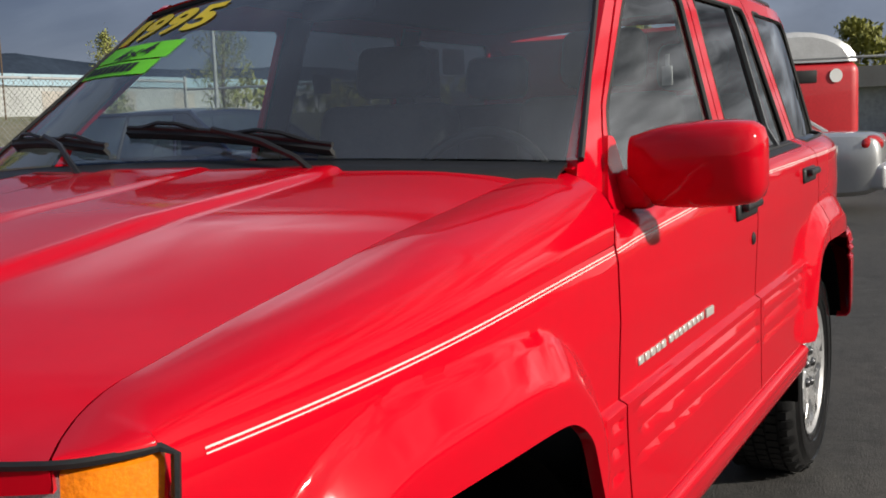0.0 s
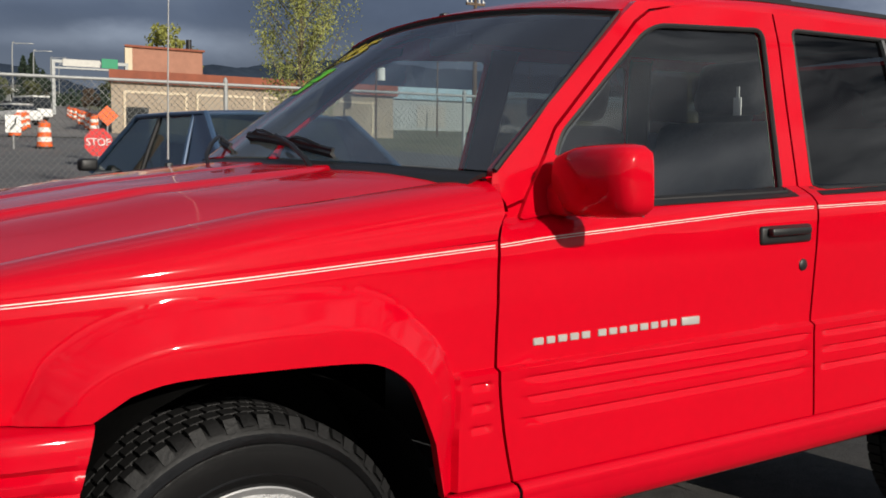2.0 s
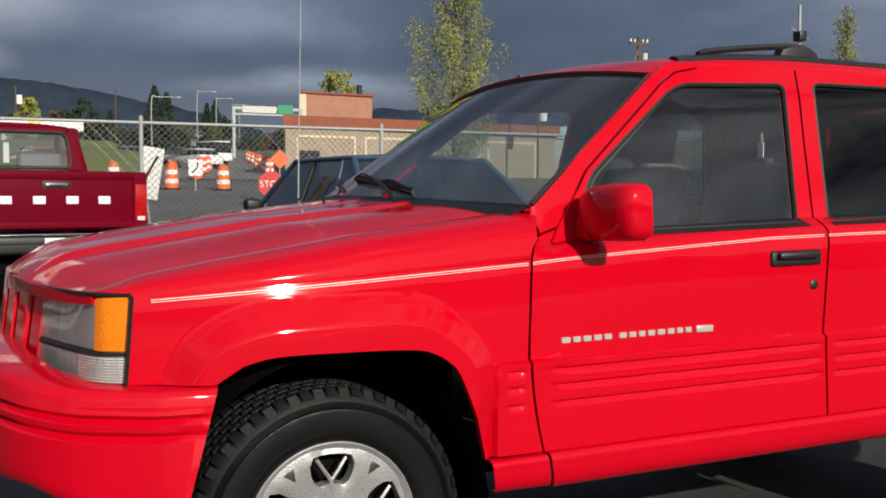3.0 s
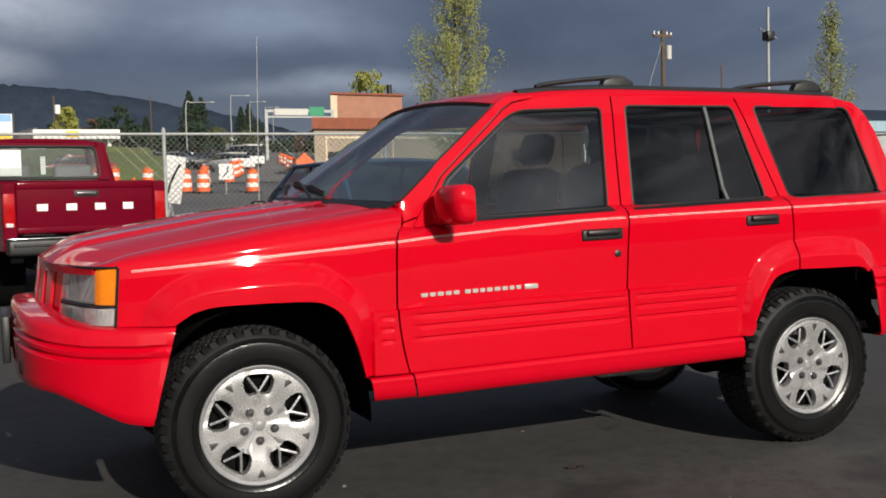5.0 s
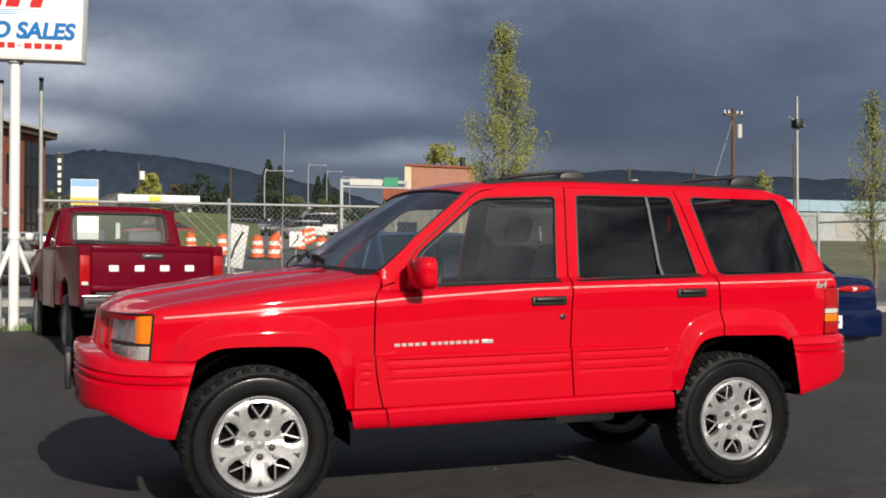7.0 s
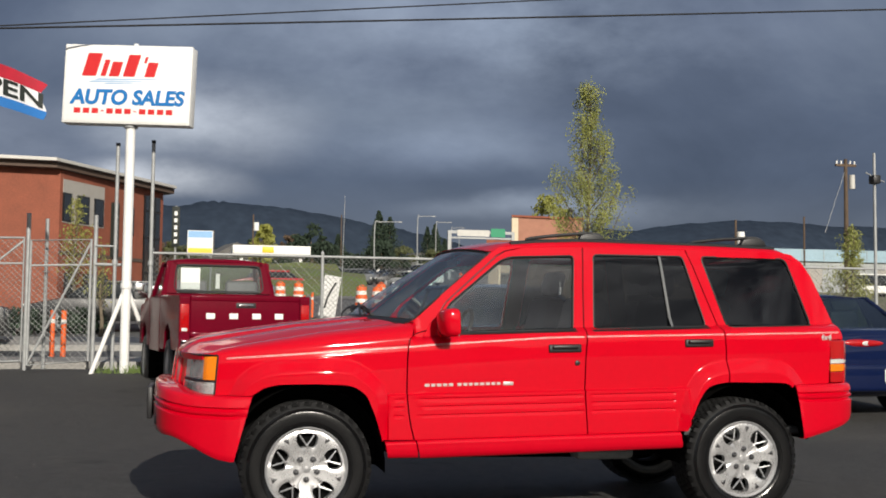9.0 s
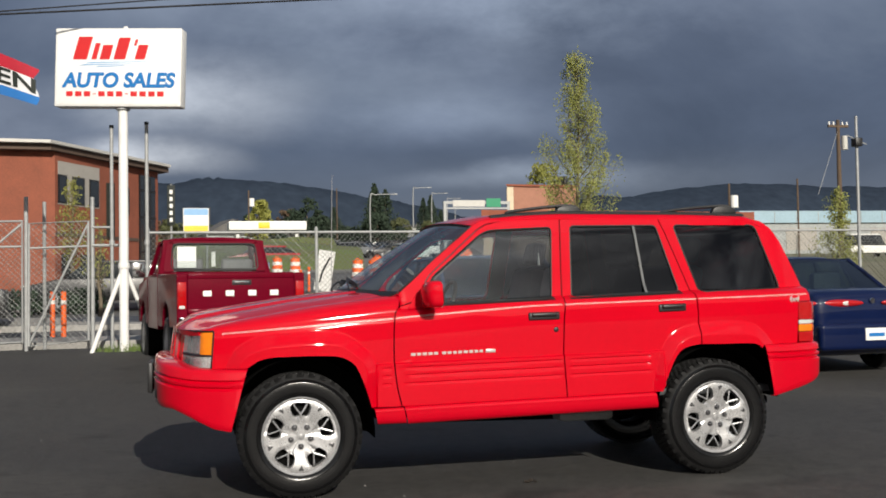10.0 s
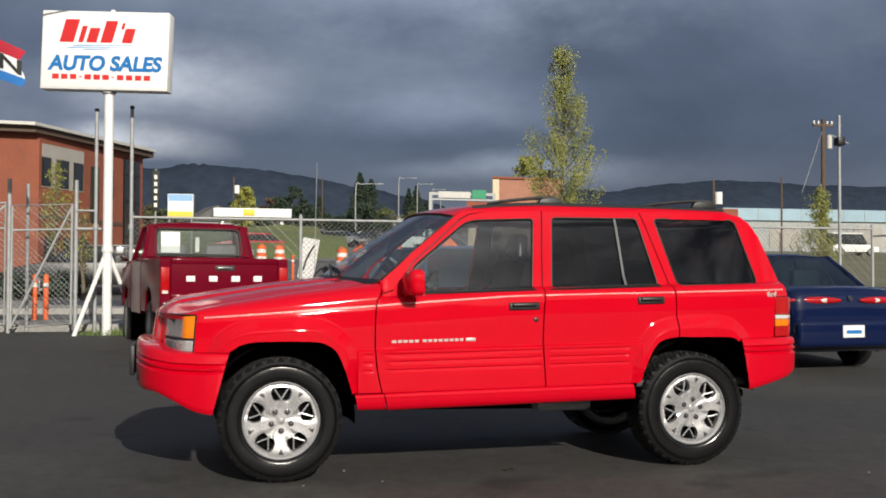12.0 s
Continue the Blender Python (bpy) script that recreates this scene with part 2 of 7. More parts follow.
SEAT = material("grey_leather", (0.13, 0.13, 0.135), 0.55, vary=0.25, scale=10, bump=0.2, bump_scale=120)
TRIM_GREY = material("grey_cabin_trim", (0.05, 0.052, 0.056), 0.7, vary=0.2, scale=10)
PAPER = material("white_paper", (0.78, 0.78, 0.76), 0.8, vary=0.06, scale=12)
GREEN_TAPE = material("green_sticker", (0.20, 0.85, 0.02), 0.6, vary=0.1, scale=15)
INK = material("black_ink", (0.01, 0.015, 0.012), 0.7)
ASPHALT = material("asphalt", (0.046, 0.0445, 0.042), 0.82, vary=0.35, scale=0.55, bump=0.6, bump_scale=130, second=(0.034, 0.032, 0.031))


def stain(mat):
    """Oil drips, damp patches and pale grit worked into the asphalt's own colour."""
    n, l = mat.node_tree.nodes, mat.node_tree.links
    b = n["Principled BSDF"]
    col = b.inputs["Base Color"].links[0].from_socket
    co = n.new("ShaderNodeTexCoord")
    for scale, detail, a, z, shade in ((1.1, 6.0, 0.60, 0.70, (0.45, 0.45, 0.46, 1)), (4.2, 3.0, 0.70, 0.76, (0.40, 0.40, 0.42, 1)), (0.35, 4.0, 0.50, 0.66, (1.30, 1.27, 1.22, 1)), (14.0, 5.0, 0.46, 0.66, (0.72, 0.72, 0.73, 1)), (110.0, 2.0, 0.58, 0.72, (2.2, 2.15, 2.1, 1))):
        t, r, m = n.new("ShaderNodeTexNoise"), n.new("ShaderNodeMapRange"), n.new("ShaderNodeMix")
        t.inputs["Scale"].default_value, t.inputs["Detail"].default_value = scale, detail
        r.inputs["From Min"].default_value, r.inputs["From Max"].default_value = a, z
        m.data_type, m.blend_type = "RGBA", "MULTIPLY"
        m.inputs[7].default_value = shade
        l.new(co.outputs["Object"], t.inputs["Vector"])
        l.new(t.outputs[0], r.inputs[0])
        l.new(r.outputs[0], m.inputs[0])
        l.new(col, m.inputs[6])
        col = m.outputs[2]
    l.new(col, b.inputs["Base Color"])


stain(ASPHALT)
CONCRETE = material("concrete", (0.32, 0.31, 0.29), 0.85, vary=0.3, scale=1.2, bump=0.2, bump_scale=40)
GRASS = material("grass", (0.10, 0.16, 0.03), 0.9, vary=0.5, scale=0.35, bump=0.6, bump_scale=9, second=(0.14, 0.12, 0.06))
SCRUB = material("dry_scrub_ground", (0.17, 0.15, 0.10), 0.95, vary=0.5, scale=0.12, bump=0.5, bump_scale=4, second=(0.08, 0.10, 0.035))
GALV = material("galvanised_steel", (0.36, 0.37, 0.37), 0.55, metal=0.2, vary=0.25, scale=9)
WHITE = material("white_paint", (0.80, 0.80, 0.78), 0.55, vary=0.12, scale=5, bump=0.05)

# ---- modelling kit ----
from mathutils.geometry import tessellate_polygon


def mesh_of(name, bm, mat, smooth=True, angle=38):
    me = bpy.data.meshes.new(name)
    bmesh.ops.recalc_face_normals(bm, faces=bm.faces)
    bm.to_mesh(me)
    bm.free()
    for m in mat if isinstance(mat, (list, tuple)) else [mat]:
        me.materials.append(m)
    if smooth:
        me.shade_smooth()
        me.set_sharp_from_angle(angle=radians(angle))
    return me


def part(name, bm, mat, parent=None, label="", smooth=True, angle=38):
    ob = new(name, mesh_of(name, bm, mat, smooth, angle) if isinstance(bm, bmesh.types.BMesh) else bm)
    ob.parent = parent
    if label:
        ob["label"] = label
    return ob


def thing(name, label, category, at=(0, 0, 0), turn=0.0, group="", kind=""):
    ob = new(name)
    ob.empty_display_size = 0.1
    ob.location, ob.rotation_euler = at, (0, 0, radians(turn))
    return tagged(ob, label, category, group, kind)


def solo(name, bm, mat, label, category, at=(0, 0, 0), turn=0.0, group="", kind="", smooth=True):
    ob = new(name, mesh_of(name, bm, mat, smooth))
    ob.location, ob.rotation_euler = at, (0, 0, radians(turn))
    return tagged(ob, label, category, group, kind)


def box(bm, a, b, bevel=0.0, seg=2, m=None):
    """A box between two corners, with rounded edges."""
    c, s = [(p + q) / 2 for p, q in zip(a, b)], [abs(q - p) for p, q in zip(a, b)]
    r = bmesh.ops.create_cube(bm, size=1, matrix=(m or Matrix()) @ Matrix.LocRotScale(c, None, s))
    if bevel > 0:
        es = list({e for v in r["verts"] for e in v.link_edges})
        bmesh.ops.bevel(bm, geom=es, offset=bevel, segments=seg, affect="EDGES", profile=0.5)
    return bm


def prism(bm, outline, axis, lo, hi, bevel=0.0):
    """An outline of two coordinates drawn out along an axis ('x', 'y' or 'z')."""
    def put(p, q, d):
        return {"x": (d, p, q), "y": (p, d, q), "z": (p, q, d)}[axis]
    a, b = [bm.verts.new(put(*p, lo)) for p in outline], [bm.verts.new(put(*p, hi)) for p in outline]
    n = len(outline)
    fs = [bm.faces.new(a), bm.faces.new(b[::-1])] + [bm.faces.new((a[i], b[i], b[(i + 1) % n], a[(i + 1) % n])) for i in range(n)]
    if bevel > 0:
        bmesh.ops.recalc_face_normals(bm, faces=fs)
        es = list({e for f in fs for e in f.edges if e.calc_face_angle(0) > 0.4})
        bmesh.ops.bevel(bm, geom=es, offset=bevel, segments=2, affect="EDGES", profile=0.5)
    return bm


def tube(bm, pts, r, n=8, close=False, r2=None):
    """A round bar along points, tapering to r2."""
    pts = [Vector(p) for p in pts]
    rings, up = [], None
    for i, p in enumerate(pts):
        d = (pts[min(i + 1, len(pts) - 1)] - pts[max(i - 1, 0)]).normalized()
        if close:
            d = (pts[(i + 1) % len(pts)] - pts[i - 1]).normalized()
        up = d.orthogonal().normalized() if up is None else (up - d * up.dot(d)).normalized()
        side = d.cross(up)
        rr = r if r2 is None else r + (r2 - r) * i / (len(pts) - 1)
        rings.append([bm.verts.new(p + rr * (math.cos(2 * math.pi * k / n) * up + math.sin(2 * math.pi * k / n) * side)) for k in range(n)])
    m = len(rings)
    for i in range(m if close else m - 1):
        a, b = rings[i], rings[(i + 1) % m]
        for k in range(n):
            bm.faces.new((a[k], a[(k + 1) % n], b[(k + 1) % n], b[k]))
    if not close:
        bm.faces.new(rings[0][::-1])
        bm.faces.new(rings[-1])
    return bm


def loft(bm, rows, close=False, mat=0):
    """A skin over rows of points."""
    vs = [[bm.verts.new(p) for p in row] for row in rows]
    n = len(vs[0])
    for a, b in zip(vs, vs[1:]):
        for k in range(n if close else n - 1):
            f = bm.faces.new((a[k], a[(k + 1) % n], b[(k + 1) % n], b[k]))
            f.material_index = mat
    return vs


def lathe(bm, profile, n=48, c=(0, 0, 0), mats=None):
    """Rings (radius, depth along y) turned round an axis along y through c."""
    vs = [[bm.verts.new((c[0] + r * math.cos(2 * math.pi * k / n), c[1] + d, c[2] + r * math.sin(2 * math.pi * k / n))) for k in range(n)] for r, d in profile]
    for i, (a, b) in enumerate(zip(vs, vs[1:])):
        for k in range(n):
            f = bm.faces.new((a[k], a[(k + 1) % n], b[(k + 1) % n], b[k]))
            f.material_index = mats[i] if mats else 0
    return vs


def solid(bm, t, flip=False):
    """Gives a skin thickness t against its normals."""
    bmesh.ops.recalc_face_normals(bm, faces=bm.faces)
    bmesh.ops.solidify(bm, geom=list(bm.faces), thickness=-t if flip else t)
    return bm


def curve_through(pts, per=6, close=False):
    """A smooth line through points of any dimension."""
    p = [np.array(q, float) for q in pts]
    n, out = len(p), []
    for i in range(n if close else n - 1):
        if close:
            a, b, c, d = p[i - 1], p[i], p[(i + 1) % n], p[(i + 2) % n]
        else:
            a, b, c, d = p[max(i - 1, 0)], p[i], p[i + 1], p[min(i + 2, n - 1)]
        for k in range(per):
            t = k / per
            out.append(0.5 * (2 * b + (c - a) * t + (2 * a - 5 * b + 4 * c - d) * t * t + (3 * b - a - 3 * c + d) * t ** 3))
    if not close:
        out.append(p[-1])
    return [tuple(float(v) for v in q) for q in out]


def rounded(poly, r=0.03, seg=4, radii=None):
    """A closed outline with its corners rounded."""
    out, n = [], len(poly)
    for i, b in enumerate(poly):
        a, c = np.array(poly[i - 1], float), np.array(poly[(i + 1) % n], float)
        b = np.array(b, float)
        rr = radii[i] if radii else r
        u, v = a - b, c - b
        lu, lv = np.linalg.norm(u), np.linalg.norm(v)
        d = min(rr, lu * 0.45, lv * 0.45)
        p, q = b + u / lu * d, b + v / lv * d
        for k in range(seg + 1):
            t = k / seg
            out.append(tuple((1 - t) ** 2 * p + 2 * t * (1 - t) * b + t * t * q))
    return out


def text_mesh(words, size, mat, depth=0.004, shear=0.0, bold=0.0):
    """Raised lettering in the built-in font, centred, in the x-z plane facing -y."""
    cu = bpy.data.curves.new("lettering", "FONT")
    cu.body, cu.size, cu.align_x, cu.align_y, cu.extrude, cu.shear, cu.offset = words, size, "CENTER", "CENTER", depth, shear, bold
    tmp = new("lettering", cu)
    bpy.context.view_layer.update()
    me = bpy.data.meshes.new_from_object(tmp.evaluated_get(bpy.context.evaluated_depsgraph_get()))
    bpy.data.objects.remove(tmp)
    bpy.data.curves.remove(cu)
    me.transform(Matrix.Rotation(radians(90), 4, "X"))
    me.materials.clear()
    me.materials.append(mat)
    return me

# ---- ground, road and distance ----
def land(y):
    """Height of the ground: a level lot that climbs gently to the fence and then up the hill."""
    z = -0.02 + 0.04 * max(0.0, min(y, 12.0) - 4.5)
    if y > 18:
        z += 0.05 * (min(y, 420.0) - 18) + 0.03 * max(0, min(y, 900) - 420)
    return z


def sheet(bm, x0, x1, y0, y1, lift, nx=2, step=None):
    ys = [y0]
    while ys[-1] < y1:
        ys.append(min(y1, ys[-1] + (step or max(1.0, abs(ys[-1]) * 0.08))))
    rows = [[(x0 + (x1 - x0) * i / nx, y, land(y) + lift) for i in range(nx + 1)] for y in ys]
    loft(bm, rows)
    return bm


tagged(part("ground", sheet(bmesh.new(), -3000, 3000, -2500, 3000, -0.012, 8, None), SCRUB), "dry grassy ground rising to far hills", "ground", kind="structure")
tagged(part("pavement", sheet(bmesh.new(), -40, 40, -40, 12.3, 0.0, 20, 0.75), ASPHALT), "dark worn asphalt of the sales lot", "asphalt lot", kind="structure")


def ridge(name, pts, y, depth, label, mat, seed):
    """A long far hill with an uneven wooded skyline."""
    bm, rows = bmesh.new(), []
    line = curve_through(pts, 14)
    for k in range(7):
        t = k / 6
        rows.append([(x + 60 * t * noise.noise((x * 0.004, t * 3, seed)), y + depth * t, max(0, z * math.sin(math.pi / 2 * t) ** 1.2) + (5 * noise.noise((x * 0.02, seed, t)) + 3.0 * noise.noise((x * 0.11, seed, 5))) * t) for x, z in line])
    loft(bm, rows)
    return tagged(part(name, bm, mat), label, "hill", kind="structure")


# distance haze and cloud shade are put into the hills' dark blue
HILL = material("hazed_wooded_hill", (0.030, 0.042, 0.062), 1.0, vary=0.45, scale=0.006, spec=0.0, second=(0.022, 0.030, 0.046))
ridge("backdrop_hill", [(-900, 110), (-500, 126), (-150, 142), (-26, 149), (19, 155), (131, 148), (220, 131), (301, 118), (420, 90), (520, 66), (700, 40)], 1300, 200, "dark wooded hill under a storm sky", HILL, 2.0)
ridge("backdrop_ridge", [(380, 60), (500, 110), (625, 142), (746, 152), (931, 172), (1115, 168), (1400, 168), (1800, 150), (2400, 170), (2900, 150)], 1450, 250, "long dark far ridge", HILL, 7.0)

# grit lying loose on the asphalt
bm, grit = bmesh.new(), random.Random(11)
for _ in range(110):
    x, y, r = grit.uniform(-5, 7), grit.uniform(-4.5, 4.2), grit.uniform(0.004, 0.011)
    v = [bm.verts.new((x + r * a * grit.uniform(0.7, 1.3), y + r * b * grit.uniform(0.7, 1.3), -0.02 + r * c)) for a, b, c in ((-1, -1, -0.1), (1, -1, -0.1), (1, 1, -0.1), (-1, 1, -0.1), (0, 0, 1.0))]
    for f in ((0, 1, 4), (1, 2, 4), (2, 3, 4), (3, 0, 4)):
        bm.faces.new([v[k] for k in f])
tagged(part("loose_stones", bm, material("grey_grit", (0.16, 0.155, 0.15), 0.9, vary=0.3, scale=40), smooth=False), "small pale stones scattered on the asphalt", "stones", kind="stuff")
bm = bmesh.new()
loft(bm, [[(1.45 + 0.042 * k * (1 - 0.2 * j * j), 0.155 + 0.028 * j * (1 - abs(k) ** 1.6), -0.014 + 0.010 * abs(j) + 0.006 * math.sin(4 * k)) for j in (-1, -0.5, 0, 0.5, 1)] for k in np.linspace(-1, 1, 9)])
tagged(part("fallen_leaf", solid(bm, 0.0012), material("dead_leaf", (0.035, 0.026, 0.020), 0.8, vary=0.4, scale=60)), "curled dark dead leaf lying on the asphalt", "leaf")

# ---- the red four-wheel-drive wagon ----
W = 1.74  # from one door skin to the other
STRIPE_Z = ([-0.56, -0.455, 0.587, 0.686, 1.42, 1.8, 3.44], [0.962, 0.970, 1.040, 1.050, 1.097, 1.107, 1.140])
GAP_Z = ([-0.60, -0.542, -0.463, -0.288, -0.058, 0.094, 0.265, 0.472, 0.592, 0.685], [0.990, 1.004, 1.028, 1.060, 1.097, 1.122, 1.142, 1.168, 1.183, 1.194])
GAP_Y = ([-0.60, -0.585, -0.55, -0.52, -0.49, -0.46], [0.115, 0.122, 0.146, 0.160, 0.168, 0.1705])
ARCH_F = [(-0.408, 0.404), (-0.330, 0.685), (-0.314, 0.761), (-0.250, 0.810), (-0.168, 0.829), (0.0, 0.832), (0.166, 0.829), (0.241, 0.818), (0.302, 0.783), (0.337, 0.735), (0.390, 0.604), (0.426, 0.484), (0.451, 0.404)]
FLARE_F = [(-0.47, 0.30), (-0.45, 0.70), (-0.428, 0.786), (-0.364, 0.884), (-0.234, 0.950), (-0.05, 0.968), (0.132, 0.970), (0.268, 0.946), (0.388, 0.860), (0.440, 0.785), (0.46, 0.70), (0.44, 0.55), (0.47, 0.30)]
ARCH_R = [(2.273, 0.494), (2.306, 0.603), (2.363, 0.731), (2.421, 0.803), (2.502, 0.828), (2.70, 0.831), (2.928, 0.827), (2.989, 0.797), (3.033, 0.703), (3.056, 0.590), (3.067, 0.484)]
FLARE_R = [(2.22, 0.30), (2.235, 0.56), (2.262, 0.70), (2.290, 0.787), (2.344, 0.877), (2.424, 0.931), (2.545, 0.960), (2.809, 0.966), (2.973, 0.935), (3.094, 0.815), (3.12, 0.70), (3.12, 0.30)]


def inside_by(poly, x, z):
    """How far points lie inside a closed outline (minus: outside)."""
    p = np.array(poly + poly[:1], float)
    d, inn = np.full(x.shape, 9.0), np.zeros(x.shape, bool)
    for (ax, az), (bx, bz) in zip(p, p[1:]):
        ex, ez = bx - ax, bz - az
        t = np.clip(((x - ax) * ex + (z - az) * ez) / (ex * ex + ez * ez), 0, 1)
        d = np.minimum(d, np.hypot(x - ax - t * ex, z - az - t * ez))
        cross = (az > z) != (bz > z)
        inn ^= cross & (x < ex * (z - az) / (ez if abs(ez) > 1e-9 else 1e-9) + ax)
    return np.where(inn, d, -d)


def ease(t):
    t = np.clip(t, 0, 1)
    return t * t * (3 - 2 * t)


FLARE_F_S, FLARE_R_S = curve_through(FLARE_F, 4), curve_through(FLARE_R, 4)


def side(x, z):
    """Depth y of the near body side over the plan of length and height."""
    x, z = np.asarray(x, float), np.asarray(z, float)
    stripe = np.interp(x, *STRIPE_Z)
    v, w = z - stripe, z - 0.016 * (x - 0.65)
    y = np.interp(v, [-0.6, -0.3, -0.12, -0.02, 0.012, 0.03, 0.05, 0.08], [0.012, 0.008, 0.0, 0.004, 0.012, 0.030, 0.066, 0.078])
    up = 0.074 + (z - 1.13) * 0.27 + 0.10 * np.clip(z - 1.56, 0, 1) ** 1.0
    y = np.where(v > 0.05, np.maximum(up, 0.066), y)
    # the fender's shoulder rolls over to the bonnet gap
    gap = np.interp(x, *GAP_Z)
    taper = 0.062 * np.clip((0.15 - x) / 0.65, 0, 1.4) ** 2.2 + 0.115 * np.clip((x - 2.75) / 0.70, 0, 1.3) ** 2.3
    s0 = stripe + 0.012
    u = np.clip((z - s0) / np.maximum(gap - s0, 0.012), 0, 1)
    low = 0.012 + taper
    roll = low + (0.1705 - low) * (1 - np.sqrt(np.clip(1 - u ** 2.4, 0, 1)))
    shoulder = (x < 0.612) & (z > s0) & (z <= gap + 0.004)
    y = np.where(shoulder, roll, y + taper)
    # lower cladding stands proud, with three shallow grooves
    clad = 0.016 * ease((0.776 - w) / 0.010)
    clad *= np.where((x > 0.45) & (x < 2.30), 1, 0)
    y = y - clad
    on = ((x > 0.645) & (x < 1.605)) | ((x > 1.675) & (x < 2.215)) | ((x > 0.485) & (x < 0.535))
    for g in (0.744, 0.699, 0.650):
        y = y + np.where(on, 0.0078 * np.clip(1 - np.where(w > g, (w - g) / 0.006, (g - w) / 0.016), 0, 1), 0)
    y = y + 0.16 * np.clip(0.52 - w, 0, 1)
    for poly in (FLARE_F_S, FLARE_R_S):
        d = inside_by(poly, x, z)
        y = y - 0.040 * np.clip(d / 0.070, 0, 1) - 0.005 * np.clip(d / 0.008, 0, 1)
    return y


def mirrored(bm):
    for v in bm.verts:
        v.co.y = W - v.co.y
    bmesh.ops.reverse_faces(bm, faces=bm.faces)
    return bm


def panel_bm(loops, depth=0.018, off=0.0, grid=0.03, extra=(), lip=0.004):
    """A pressed panel: an outline (and holes) in length and height laid on the body side, its rim turned inwards."""
    bm = bmesh.new()
    flat = [Vector((x, z, 0)) for loop in loops for x, z in loop]
    vs = [bm.verts.new((p.x, 0, p.y)) for p in flat]
    for tri in tessellate_polygon([[Vector((x, z, 0)) for x, z in loop] for loop in loops]):
        if len(set(tri)) == 3:
            try:
                bm.faces.new([vs[i] for i in tri])
            except ValueError:
                pass
    xs, zs = [p.x for p in flat], [p.y for p in flat]

    def cut(co, no):
        bmesh.ops.bisect_plane(bm, geom=list(bm.verts) + list(bm.edges) + list(bm.faces), plane_co=co, plane_no=no, dist=1e-5)
    for x in np.arange(min(xs) + grid * 0.5, max(xs), grid):
        cut((x, 0, 0), (1, 0, 0))
    for z in np.arange(min(zs) + grid * 0.5, max(zs), grid):
        cut((0, 0, z), (0, 0, 1))
    for z, slope, x0 in extra:
        cut((x0, 0, z), (-slope, 0, 1))
    co = np.array([v.co for v in bm.verts])
    ys = side(co[:, 0], co[:, 2]) + off
    for v, y in zip(bm.verts, ys):
        v.co.y = y
    bmesh.ops.recalc_face_normals(bm, faces=bm.faces)
    rim = [e for e in bm.edges if len(e.link_faces) == 1]
    for d, inn in ((lip, 0.0), (depth, 0.0)):
        r = bmesh.ops.extrude_edge_only(bm, edges=rim)["geom"]
        for g in r:
            if isinstance(g, bmesh.types.BMVert):
                g.co.y += d
        rim = [g for g in r if isinstance(g, bmesh.types.BMEdge) and len(g.link_faces) == 1]
    return bm


CLAD_CUTS = [(c, 0.016, 0.65) for g in (0.744, 0.699, 0.650) for c in (g - 0.016, g - 0.001, g + 0.006)] + [(c, 0.016, 0.65) for c in (0.776, 0.771, 0.766, 0.520)]
BELT_CUTS = [(1.0 + a, 0.035, 0.0) for a in (0.045, 0.06, 0.075, 0.09, 0.105)]
wagon = thing("suv", "glossy red four-wheel-drive wagon parked on the asphalt lot", "car")


def both(name, loops, mat=RED, parent=None, label="", **kw):
    """The panel on the near side and its twin on the far side."""
    near = part(name, panel_bm(loops, **kw), mat, parent or wagon, label)
    kw["grid"] = max(kw.get("grid", 0.03), 0.03)
    far = part(name, mirrored(panel_bm(loops, **kw)), mat, wagon, label)
    return near, far


def arc_of(pts, a, b):
    """The smooth run of an outline between two of its points."""
    return curve_through(pts[a:b], 4)


DOOR_FRONT = curve_through([(0.603, 0.512), (0.587, 0.575), (0.571, 0.660), (0.560, 0.773), (0.562, 0.978), (0.575, 1.081), (0.595, 1.105)], 4)
LAMP_PLAN = [(-0.503, 0.070), (-0.545, 0.088), (-0.585, 0.125), (-0.628, 0.230), (-0.662, 0.345), (-0.690, 0.450)]


def shoulder_z(x):
    return float(np.interp(x, *STRIPE_Z)) + 0.012


fender_loop = [(0.432, 0.512)] + [(x - 0.004, z) for x, z in DOOR_FRONT if z < 1.03] + [(0.566, shoulder_z(0.566))] \
    + [(x, shoulder_z(x)) for x in np.arange(0.54, -0.48, -0.06)] + [(-0.500, shoulder_z(-0.5)), (-0.518, 0.768), (-0.316, 0.768)] + arc_of(ARCH_F, 3, 12)[:-1] + [(0.422, 0.512)]


